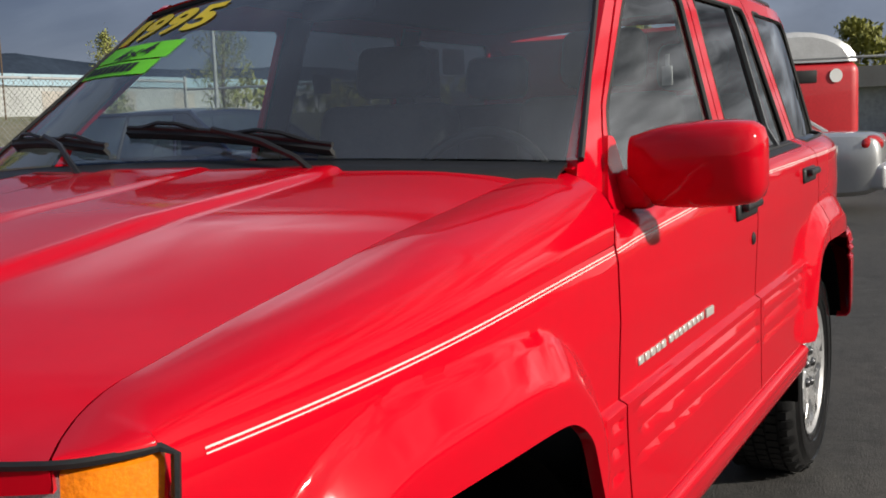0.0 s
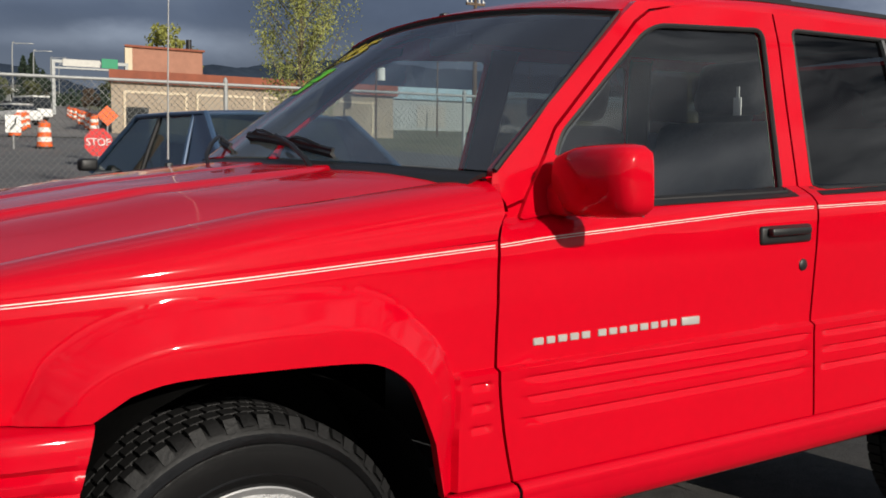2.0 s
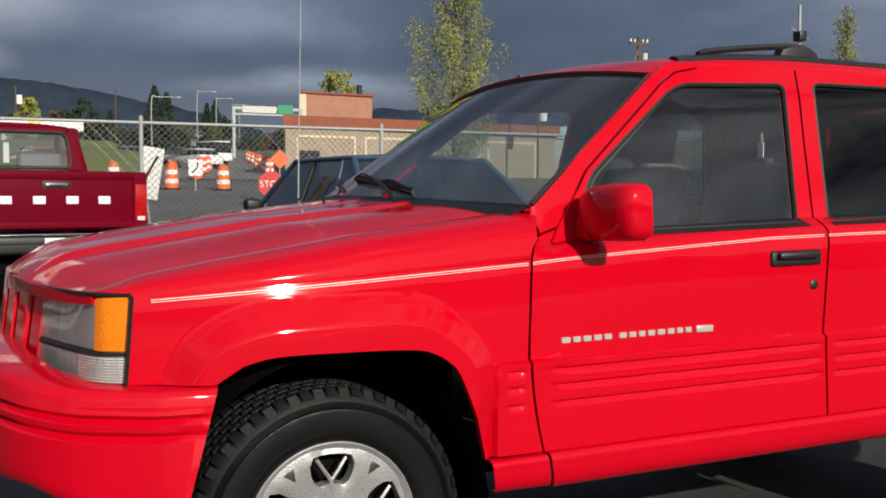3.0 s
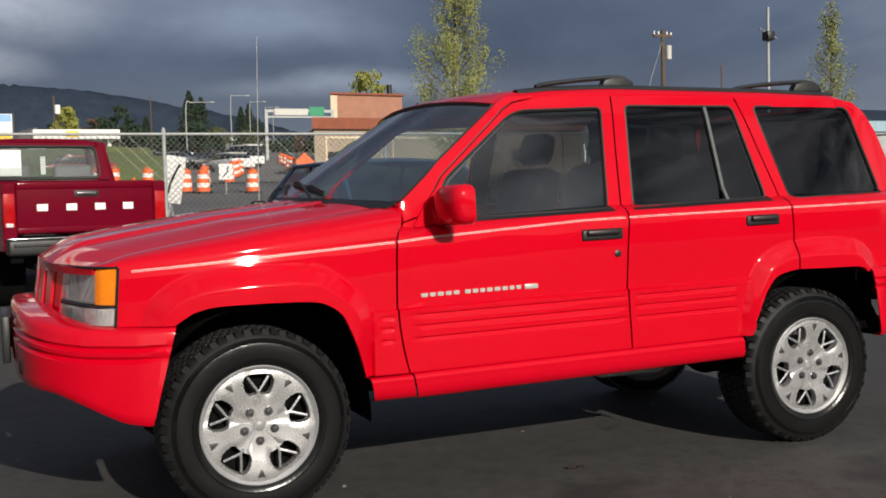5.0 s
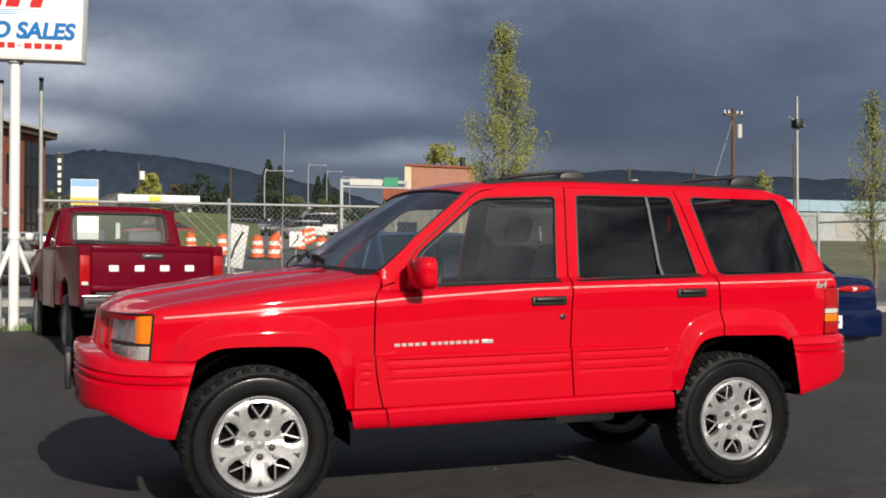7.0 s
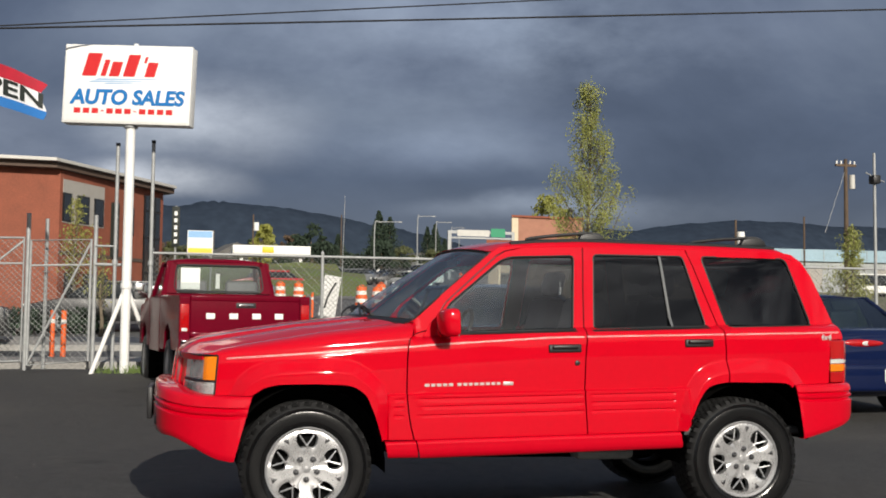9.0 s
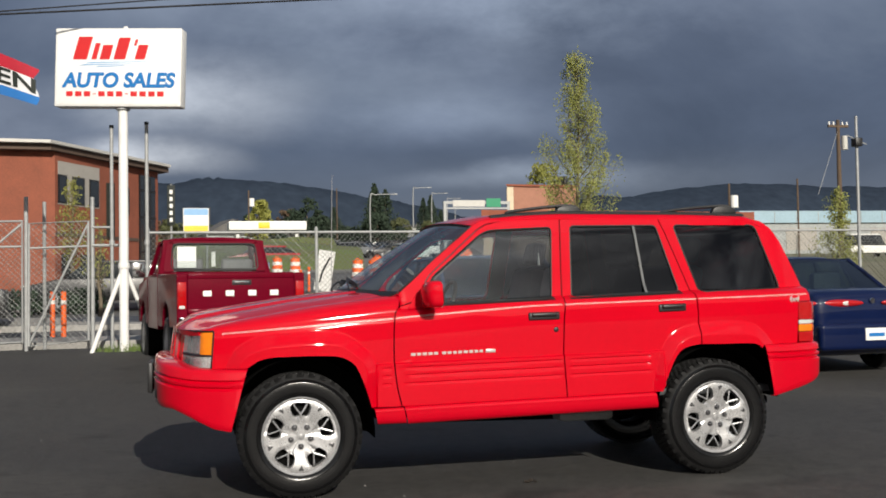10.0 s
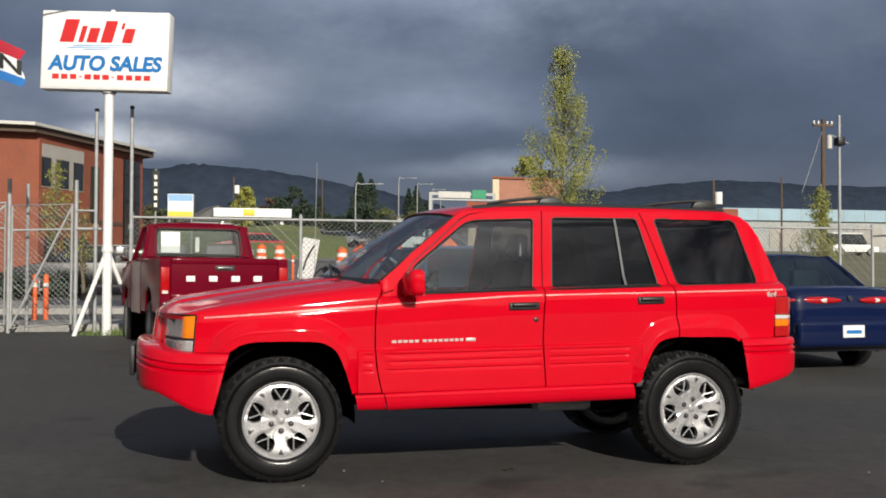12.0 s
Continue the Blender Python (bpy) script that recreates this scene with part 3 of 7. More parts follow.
def shoulder_bm():
    """The fender's top, rolling over from the pinstripe to the bonnet gap and round the lamp's corner."""
    bm, cols = bmesh.new(), []
    corner = curve_through(LAMP_PLAN[:3], 6)
    for x in [-0.585 + 0.085 * k / 8 for k in range(8)] + list(np.linspace(-0.50, 0.604, 48)):
        gz, gy = float(np.interp(x, *GAP_Z)), float(np.interp(x, *GAP_Y))
        if x < -0.501:
            y0, z0 = float(np.interp(x, [p[0] for p in corner[::-1]], [p[1] for p in corner[::-1]])) - 0.004, 0.990
        else:
            y0, z0 = float(side(x, shoulder_z(x) - 0.0005)), shoulder_z(x) - 0.0005
        gz = max(gz, z0 + 0.001)
        col = []
        for k in range(15):
            a = math.pi / 2 * k / 14
            z = z0 + (gz - z0) * math.sin(a) ** 0.84
            lim = float(np.interp(z, [1.05, 1.081, 1.105, 1.15, 1.174], [0.566, 0.571, 0.591, 0.604, 0.608]))
            xx = x if x < 0.3 else 0.3 + (x - 0.3) / 0.304 * (lim - 0.3)
            col.append((xx, y0 + (gy - y0) * (1 - math.cos(a)), z))
        xx, y, z = col[-1]
        cols.append(col + [(xx, y + 0.0012, z - 0.003), (xx, y + 0.0012, z - 0.03)])
    loft(bm, cols)
    bmesh.ops.recalc_face_normals(bm, faces=bm.faces)
    return bm


for o in both("fender", [fender_loop], extra=CLAD_CUTS + BELT_CUTS, grid=0.0095):
    far = bool(o.name.endswith(".001"))
    part("fender_shoulder", mirrored(shoulder_bm()) if far else shoulder_bm(), RED, o)

# front door with its window frame
FWIN = rounded([(0.805, 1.122), (0.800, 1.235), (0.831, 1.290), (1.161, 1.556), (1.225, 1.580), (1.634, 1.597), (1.587, 1.142)], radii=[0.01, 0.02, 0.03, 0.05, 0.05, 0.03, 0.02])
front_door_loop = [(x + 0.004, z) for x, z in DOOR_FRONT] + [(0.700, 1.135), (0.770, 1.235), (0.815, 1.300), (1.140, 1.580), (1.200, 1.615), (1.300, 1.636), (1.450, 1.646), (1.695, 1.650), (1.671, 1.400), (1.650, 1.114), (1.637, 0.980), (1.632, 0.759), (1.648, 0.528)]
door_f, door_ff = both("front_door", [front_door_loop, FWIN], extra=CLAD_CUTS + BELT_CUTS, grid=0.035)
RWIN = rounded([(1.764, 1.607), (2.360, 1.609), (2.463, 1.169), (1.721, 1.150)], r=0.03)
rear_door_loop = [(1.656, 0.528), (1.640, 0.759), (1.645, 0.980), (1.658, 1.114), (1.679, 1.400), (1.703, 1.650), (2.385, 1.650), (2.420, 1.545), (2.545, 1.150), (2.551, 1.040), (2.551, 0.834)] + arc_of(ARCH_R, 1, 5)[::-1] + [(2.281, 0.540)]
door_r, door_rf = both("rear_door", [rear_door_loop, RWIN], extra=CLAD_CUTS + BELT_CUTS, grid=0.013)
QWIN = rounded([(2.484, 1.611), (3.092, 1.610), (3.219, 1.181), (2.605, 1.165)], r=0.04)
quarter_loop = [(2.559, 0.834)] + arc_of(ARCH_R, 5, 8) + [(3.006, 0.815), (3.305, 0.818), (3.312, 0.960), (3.318, 1.092), (3.430, 1.096), (3.425, 1.130), (3.408, 1.209), (3.286, 1.499), (3.217, 1.596), (3.150, 1.640), (3.060, 1.652), (2.393, 1.652), (2.428, 1.545), (2.553, 1.150), (2.559, 1.040)]
both("quarter_panel", [quarter_loop, QWIN], extra=BELT_CUTS, grid=0.013)
pillar_loop = [(0.603, 1.112), (0.612, 1.205), (1.108, 1.606), (1.160, 1.640), (1.300, 1.650), (1.300, 1.641), (1.197, 1.621), (1.134, 1.586), (0.808, 1.305), (0.763, 1.240), (0.694, 1.141)]
_, far_pillar = both("windscreen_pillar", [pillar_loop], grid=0.04)
far_pillar.location.x = -0.066


def rocker_bm(x0, x1, lean):
    """A sill: a narrow ledge on top, a rounded shoulder, a shallow step and a tucked lower edge."""
    bm, rows = bmesh.new(), []
    for x in np.linspace(x0, x1, 14):
        top, low = 0.506 + 0.016 * (x - 0.61), 0.407 + 0.019 * max(0.0, x - 0.66)
        rows.append([(x + lean * (z - low) / 0.1, y, z) for y, z in ((0.045, top - 0.001), (0.004, top), (-0.008, top - 0.003), (-0.015, top - 0.010), (-0.0165, top - 0.020), (-0.013, top - 0.028), (-0.013, top - 0.034), (-0.007, low + 0.030), (0.004, low + 0.010), (0.018, low), (0.06, low - 0.002))])
    loft(bm, rows)
    return solid(bm, 0.004)


for x0, x1, lean in ((0.456, 0.633, -0.022), (0.641, 2.266, -0.024)):
    for far in (False, True):
        bm = rocker_bm(x0, x1, lean)
        part("rocker_panel", mirrored(bm) if far else bm, RED_PLASTIC, wagon)


for lp in ([(0.628, 1.17), (0.636, 1.205), (1.118, 1.594), (1.165, 1.628), (1.30, 1.642), (1.30, 1.596), (1.19, 1.562), (0.865, 1.288), (0.78, 1.17)], [(1.598, 1.12), (1.642, 1.60), (1.635, 1.64), (1.765, 1.64), (1.757, 1.60), (1.712, 1.12)], [(2.475, 1.14), (2.37, 1.60), (2.36, 1.645), (2.48, 1.645), (2.488, 1.60), (2.60, 1.14)]):
    _, far_trim = both("pillar_trim", [lp], mat=TRIM_GREY, grid=0.08, off=0.022, depth=0.01, label="dark grey inner pillar trim")
    if lp[0][0] < 1:
        far_trim.location.x = -0.066


def seal(loop, name, parent, r=0.007, off=0.004, mat=RUBBER):
    bm = bmesh.new()
    pts = np.array(loop)
    tube(bm, [(x, y + off, z) for (x, z), y in zip(loop, side(pts[:, 0], pts[:, 1]))], r, 6, close=True)
    return part(name, bm, mat, parent, "black rubber window seal")


def pane(loop, name, parent, mat, off=0.010, far=False):
    bm = panel_bm([loop], depth=0.002, off=off, grid=0.15, lip=0.002)
    low = {}
    for v in bm.verts:
        k = (round(v.co.x, 3), round(v.co.z, 3))
        low[k] = min(low.get(k, 9.0), v.co.y)
    bmesh.ops.delete(bm, geom=[f for f in bm.faces if any(v.co.y > low[(round(v.co.x, 3), round(v.co.z, 3))] + 0.0012 for v in f.verts)], context="FACES")
    return part(name, mirrored(bm) if far else bm, mat, parent)


def grown(loop, d):
    c = np.mean(np.array(loop), 0)
    return [tuple(c + (np.array(p) - c) * (1 + d / np.linalg.norm(np.array(p) - c))) for p in loop]


for loop, mat, near, far in ((FWIN, GLASS_SIDE, door_f, door_ff), (RWIN, GLASS_DARK, door_r, door_rf), (QWIN, GLASS_DARK, wagon, wagon)):
    name = "side_window" if near is wagon else "window_pane"
    seal(loop, "window_seal", near)
    for o, f in ((near, False), (far, True)):
        g = pane(grown(loop, 0.006), name, o, mat, far=f)
        g["label"] = "dark privacy glass" if mat is GLASS_DARK else "clear side glass"
bm = bmesh.new()
loft(bm, [[(x0, float(side(x0, z0)) - 0.002, z0), (x1, float(side(x1, z1)) - 0.002, z1)] for x0, z0, x1, z1 in [(2.196 + 0.024 * t, 1.607 - 0.443 * t, 2.212 + 0.024 * t, 1.607 - 0.443 * t) for t in np.linspace(0, 1, 8)]])
part("window_divider", solid(bm, 0.012), DIVIDER, door_r, "grey vent window divider")
bm = bmesh.new()
loft(bm, [[(x, float(side(x, z)) - 0.006, z), (x, float(side(x, z + 0.022)) - 0.004, z + 0.022)] for x, z in [(0.80 + 0.80 * t, 1.107 + 0.028 * t) for t in np.linspace(0, 1, 12)]])
part("belt_moulding", solid(bm, 0.006), BLACK, door_f, "black weather strip")
bm = bmesh.new()
loft(bm, [[(x, float(side(x, z)) - 0.006, z), (x, float(side(x, z + 0.020)) - 0.004, z + 0.020)] for x, z in [(1.70 + 0.77 * t, 1.137 + 0.022 * t) for t in np.linspace(0, 1, 12)]])
part("belt_moulding", solid(bm, 0.006), BLACK, door_r, "black weather strip")

# pinstripes along each side panel
for x0, x1 in ((-0.455, 0.556), (0.570, 1.634), (1.652, 2.545), (2.560, 3.40)):
    for dz, h in ((0.0022, 0.0021), (-0.0030, 0.0016)):
        bm = bmesh.new()
        xs = np.linspace(x0, x1, 24)
        zs = np.interp(xs, *STRIPE_Z) + dz
        loft(bm, [[(x, a - 0.0022, z), (x, b - 0.0022, z + h)] for x, z, a, b in zip(xs, zs, side(xs, zs), side(xs, zs + h))])
        part("pinstripe", solid(bm, 0.001), STRIPE, wagon, "pale double pinstripe")

# bonnet
HOOD_N = 96


def hood_z(x, u, v):
    """Height over the run v (0 nose, 1 cowl) and across u (-1 to 1)."""
    base = float(np.interp(np.clip(x, -0.542, 0.66), *GAP_Z)) if abs(u) > 0.999 else None
    edge = 0.985 + 0.193 * v ** 0.62 if base is None else base
    crown = (0.036 - 0.010 * v) * (1 - abs(u) ** (2.2 + 3.8 * v * v))
    k = 0.44 + 0.10 * v
    crease = 0.015 * float(ease((k + 0.05 - abs(u)) / 0.045)) + 0.007 * float(ease((0.16 + 0.05 * v - abs(u)) / 0.04))
    nose = -0.030 * (1 - min(1, v / 0.10)) ** 2.0 * (1 - abs(u) ** 4)
    return edge + crown + crease * min(1, v / 0.12) * (1 - 0.45 * v) + nose


rows = []
for i in range(45):
    v = (i / 44) ** 1.35
    row = []
    for k in range(HOOD_N + 1):
        u = -1 + 2 * k / HOOD_N
        across = u * 0.889
        x0, x1 = -0.588 - 0.145 * (1 - abs(u) ** 2.4), 0.594 - 0.225 * (1 - abs(across) ** 2.05) - 0.035 * (across + 1)
        x = x0 + (x1 - x0) * v
        y = 0.87 + u * (0.87 - 0.0042 - float(np.interp(-0.588 + 1.130 * v, *GAP_Y)))
        zed = 0.985 + 0.193 * v ** 0.62
        gz = float(np.interp(-0.588 + 1.130 * v, *GAP_Z))
        z = hood_z(x, u * 0.998, v) - zed + gz - 0.0015
        row.append((x, y, z))
    rows.append(row)
bm = bmesh.new()
lip_row = [(x + 0.004, y, z - 0.030) for x, y, z in rows[0]]
loft(bm, [lip_row] + rows)
bmesh.ops.recalc_face_normals(bm, faces=bm.faces)
solid(bm, 0.012, flip=False)
part("bonnet", bm, RED, wagon)
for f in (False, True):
    bm = bmesh.new()
    loft(bm, [[(x, 0.170, float(np.interp(x, *GAP_Z))), (x, 0.14, float(np.interp(x, *GAP_Z)) + 0.002), (x, 0.10, float(np.interp(x, *GAP_Z)) + 0.004)] for x in np.linspace(0.596, 0.70, 6)])
    part("cowl_corner", mirrored(solid(bm, 0.004)) if f else solid(bm, 0.004), RED, wagon)
    # black tube set under the gap stands in for its shade
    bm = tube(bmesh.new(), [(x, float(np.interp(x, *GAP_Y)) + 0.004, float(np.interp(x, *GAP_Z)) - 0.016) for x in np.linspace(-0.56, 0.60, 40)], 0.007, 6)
    part("bonnet_gap_shade", mirrored(bm) if f else bm, RUBBER, wagon, "black strip standing in for the bonnet gap's shade")
# cowl and windscreen
def screen(u, t, off=0.0):
    """A point of the windscreen, across u (-1 to 1) and up t (0 to 1)."""
    bow = 1 - abs(u) ** 2.05
    b = Vector((0.612 - 0.225 * bow - 0.035 * (u + 1), 0.87 + u * 0.782, 1.200 + 0.0275 * (1 - u * u)))
    a = Vector((1.108 - 0.067 * bow - 0.035 * (u + 1), 0.87 + u * 0.640, 1.604 + 0.043 * (1 - abs(u) ** 2.2)))
    p = b.lerp(a, t)
    return p + Vector((-0.62, 0, 0.78)) * (0.0084 * math.sin(math.pi * t) * (1 - u * u) + off)


bm = bmesh.new()
us = np.linspace(-0.97, 0.97, 29)
loft(bm, [[screen(u, 0) + Vector((dx, 0, dz)) for u in us] for dx, dz in ((-0.052, -0.052), (-0.040, -0.024), (-0.018, -0.012), (0.006, -0.004))])
part("cowl_panel", solid(bm, 0.01), BLACK, wagon, "black plastic cowl panel")
bm = bmesh.new()
loft(bm, [[screen(u, t) for u in np.linspace(-1, 1, 25)] for t in np.linspace(0, 1, 13)])
part("windscreen", bm, GLASS, wagon, "clear windscreen")
bm = bmesh.new()
edge = [screen(-1, t, 0.002) for t in np.linspace(0, 1, 14)] + [screen(u, 1, 0.002) for u in np.linspace(-1, 1, 16)][1:] + [screen(1, t, 0.002) for t in np.linspace(1, 0, 14)][1:]
tube(bm, edge, 0.007, 6)
part("windscreen_seal", bm, RUBBER, wagon, "black windscreen surround")
bm = bmesh.new()
loft(bm, [[screen(u, t, -0.004) for u in np.linspace(-0.99, 0.99, 25)] for t in (0.955, 0.985, 1.0)])
part("sun_band", bm, BLACK, wagon, "dark band along the top of the windscreen")

# roof
bm = bmesh.new()
rows = []
ROOF_HALF = [(0.232, 1.652), (0.240, 1.668), (0.258, 1.686), (0.300, 1.700), (0.38, 1.709), (0.55, 1.720), (0.72, 1.727), (0.87, 1.730)]
for x in list(np.linspace(1.30, 1.55, 6)) + list(np.linspace(1.65, 3.0, 13)) + [3.06, 3.11, 3.15]:
    drop = float(np.interp(x, [1.30, 1.4, 1.7, 2.6, 3.0, 3.06, 3.11, 3.15], [-0.024, -0.014, 0, -0.006, -0.016, -0.024, -0.040, -0.062]))
    pts = [(x, y, z + drop * (1.0 if z > 1.66 else 0.9)) for y, z in ROOF_HALF]
    rows.append(pts + [(p[0], W - p[1], p[2]) for p in pts[-2::-1]])
# the header rolls down to the top edge of the windscreen
front = []
for x, y, z in rows[0]:
    lip = screen(max(-1.0, min(1.0, (y - 0.87) / 0.640)), 1.0, 0.013)
    front.append([(lip.x + (x - lip.x) * t, y, lip.z + (z - lip.z) * (1 - (1 - t) ** 1.9)) for t in (0.0, 0.06, 0.14, 0.26, 0.42, 0.60, 0.80)])
    front[-1].insert(0, (lip.x + 0.006, y, lip.z - 0.010))
rows = [[c[k] for c in front] for k in range(8)] + rows
loft(bm, rows)
part("roof", solid(bm, 0.015), RED, wagon)
for s in (0, 1):
    f = (lambda y: W - y) if s else (lambda y: y)
    bm = bmesh.new()
    loft(bm, [[(x, f(y), z + float(np.interp(x, [1.25, 1.4, 1.7, 2.6, 3.0], [-0.030, -0.014, 0, -0.006, -0.016]))) for y, z in ((0.262, 1.690), (0.270, 1.704), (0.300, 1.712), (0.318, 1.706))] for x in np.linspace(1.25, 3.04, 24)])
    part("roof_rail_base", solid(bm, 0.004), BLACK, wagon, "black roof rail base strip")
    for x0, x1 in ((1.36, 1.82), (2.44, 2.94)):
        bm = bmesh.new()
        run = [(x0, f(0.305), 1.694), (x0 + 0.05, f(0.315), 1.708), (x0 + 0.20, f(0.325), 1.728), (x1 - 0.10, f(0.33), 1.744), (x1 - 0.02, f(0.33), 1.748), (x1 + 0.03, f(0.325), 1.738), (x1 + 0.05, f(0.31), 1.700)]
        tube(bm, curve_through(run, 5), 0.011, 8)
        prism(bm, [(x1 - 0.12, 1.695), (x1 - 0.10, 1.735), (x1 - 0.06, 1.745), (x1 + 0.02, 1.745), (x1 + 0.055, 1.725), (x1 + 0.065, 1.695)], "y", f(0.345), f(0.300), 0.006)
        part("roof_rail", bm, BLACK, wagon, "black roof rack rail")

part("roof_clip", box(bmesh.new(), (1.05, 0.955, 1.662), (1.085, 0.985, 1.678), 0.004), BLACK, wagon, "small black clip on the roof edge")

# tailgate and rear
bm = bmesh.new()
prof = [(3.15, 1.645), (3.235, 1.590), (3.300, 1.499), (3.425, 1.209), (3.450, 1.110), (3.465, 0.960), (3.468, 0.815), (3.44, 0.62)]
rows = []
for x, z in curve_through(prof, 4):
    yy = float(side(min(x, 3.44), z))
    rows.append([(x - 0.02, yy + 0.004, z)] + [(x + 0.07 * (1 - abs(u) ** 3), 0.87 + u * (0.83 - yy), z) for u in np.linspace(-1, 1, 15)] + [(x - 0.02, W - yy - 0.004, z)])
loft(bm, rows)
gate = part("tailgate", solid(bm, 0.02), RED, wagon)
bm = bmesh.new()
loft(bm, [[(x + 0.074 * (1 - abs(u) ** 3) + 0.006, 0.87 + u * 0.56, z) for u in np.linspace(-1, 1, 11)] for x, z in ((3.262, 1.56), (3.30, 1.499), (3.36, 1.36), (3.415, 1.23))])
part("rear_window", solid(bm, 0.004), GLASS_DARK, gate, "dark privacy glass")
for f in (False, True):
    lamp = None
    for name, z0, z1, mat in (("tail_lamp", 0.970, 1.088, TAIL), ("reversing_lens", 0.940, 0.967, WHITE_LENS), ("indicator_lens", 0.890, 0.937, AMBER), ("lower_lens", 0.822, 0.887, TAIL)):
        bm = bmesh.new()
        rows = []
        for z in (z0, z0 + 0.004, z1 - 0.004, z1):
            i = 0.004 if z in (z0, z1) else 0.0
            ys = [(x, float(side(x, z)) - 0.004 + i) for x in np.linspace(3.318, 3.43, 6)]
            rows.append([(x, y, z) for x, y in ys] + [(3.472, ys[-1][1] + 0.035 + i, z), (3.49, ys[-1][1] + 0.09 + i, z)])
        loft(bm, rows)
        solid(bm, 0.02)
        p = part(name, mirrored(bm) if f else bm, mat, lamp or wagon, {"tail_lamp": "red tail lamp lens", "indicator_lens": "amber lens", "reversing_lens": "white lens", "lower_lens": "red lens"}[name])
        lamp = lamp or p


def bumper(plan, edge, grooves, shelf=0.05):
    """A wrapped bumper skin: plan points (x, y, bottom and top height), ends cut to the wheel arch, shallow grooves."""
    bm, cols = bmesh.new(), []
    line = curve_through(plan, 5)
    c = np.array([p[:2] for p in line])
    t = np.gradient(c, axis=0)
    nrm = np.stack([t[:, 1], -t[:, 0]], 1) / np.linalg.norm(t, axis=1)[:, None]
    n = len(line)
    for i, ((x, y, zb, zt), (nx, ny)) in enumerate(zip(line, nrm)):
        pull = max(0, 1 - min(i, n - 1 - i) / 9)
        col = [(-shelf, zt + 0.004), (-0.018, zt + 0.002), (-0.005, zt - 0.006), (0, zt - 0.018), (0.002, zt - 0.040)]
        for g in grooves:
            g = g - 0.762 + zt
            if g - 0.02 > zb + 0.03:
                col += [(0.005, g + 0.016), (-0.011, g + 0.004), (0.007, g - 0.010)]
            else:
                col += [(0.003, zb + 0.05), (0.003, zb + 0.049), (0.003, zb + 0.048)]
        col += [(0.003, zb + 0.045), (0.0, zb + 0.02), (-0.012, zb + 0.004), (-0.05, zb)]
        fade = min(1, min(i, n - 1 - i) / 7)
        cols.append([(x + nx * o * (fade if abs(o + 0.011) < 1e-6 else 1) + pull * (edge(z) - line[0][0]), y + ny * o * (fade if abs(o + 0.011) < 1e-6 else 1), z) for o, z in col])
    loft(bm, cols)
    return solid(bm, 0.006)


half = [(-0.400, -0.026, 0.404, 0.762), (-0.425, -0.022, 0.404, 0.762), (-0.460, -0.014, 0.410, 0.762), (-0.520, 0.005, 0.425, 0.764), (-0.640, 0.052, 0.486, 0.770), (-0.740, 0.130, 0.530, 0.785), (-0.802, 0.235, 0.535, 0.800), (-0.838, 0.40, 0.535, 0.812), (-0.853, 0.62, 0.53, 0.820)]
front_plan = half + [(-0.858, 0.87, 0.53, 0.822)] + [(x, W - y, b, t) for x, y, b, t in half[::-1]]
part("front_bumper", bumper(front_plan[::-1], lambda z: -0.314 - 0.094 * (0.761 - z) / 0.357, (0.690, 0.650), 0.13), RED_PLASTIC, wagon, "red painted plastic bumper with grooves")
half = [(3.066, -0.030, 0.478, 0.812), (3.095, -0.028, 0.482, 0.812), (3.150, -0.022, 0.494, 0.812), (3.300, 0.010, 0.527, 0.813), (3.420, 0.060, 0.556, 0.814), (3.500, 0.140, 0.580, 0.816), (3.545, 0.30, 0.59, 0.818), (3.56, 0.60, 0.59, 0.818)]
rear_plan = half + [(3.565, 0.87, 0.59, 0.818)] + [(x, W - y, b, t) for x, y, b, t in half[::-1]]
part("rear_bumper", bumper(rear_plan, lambda z: 3.012 + 0.056 * (0.812 - z) / 0.33, (0.705, 0.668), 0.10), RED_PLASTIC, wagon, "red painted plastic bumper with grooves")
bm = box(bmesh.new(), (-0.900, 0.66, 0.585), (-0.868, 1.08, 0.775), 0.008)
box(bm, (-0.893, 0.74, 0.64), (-0.850, 0.80, 0.72), 0.005)
box(bm, (-0.893, 0.94, 0.64), (-0.850, 1.00, 0.72), 0.005)
part("plate_bracket", bm, BLACK, wagon, "black licence plate bracket")
bm = box(bmesh.new(), (-0.74, 0.40, 0.50), (-0.60, W - 0.40, 0.56), 0.02)
part("air_dam", bm, DARK, wagon, "dark lower air dam")
for y in (0.42, W - 0.42):
    bm = box(bmesh.new(), (-0.846, y - 0.075, 0.575), (-0.80, y + 0.075, 0.645), 0.02, 3)
    part("fog_lamp_recess", bm, BLACK, wagon, "dark fog lamp recess")

# grille and headlamps


def nose_x(y, z):
    """The bowed and raked face of the grille."""
    return -0.690 - 0.080 * (1 - (abs(y - 0.87) / 0.42) ** 1.8) + 0.028 * (z - 0.80) / 0.2


bm = bmesh.new()
ys = np.linspace(0.455, 1.285, 21)
loft(bm, [[(nose_x(y, z) + 0.036, y, z) for y in ys] for z in (0.765, 0.85, 0.92, 1.0)])
grille = part("grille", solid(bm, 0.02), DARK, wagon, "red grille with seven upright slots")


def grille_piece(y0, y1, z0, z1):
    bm = bmesh.new()
    n = max(2, int((y1 - y0) / 0.03))
    loft(bm, [[(nose_x(y, z), y, z) for y in np.linspace(y0, y1, n + 1)] for z in np.linspace(z0, z1, 6)])
    bmesh.ops.recalc_face_normals(bm, faces=bm.faces)
    r = bmesh.ops.extrude_face_region(bm, geom=list(bm.faces))["geom"]
    for g in r:
        if isinstance(g, bmesh.types.BMVert):
            g.co.x += 0.026
    return bm


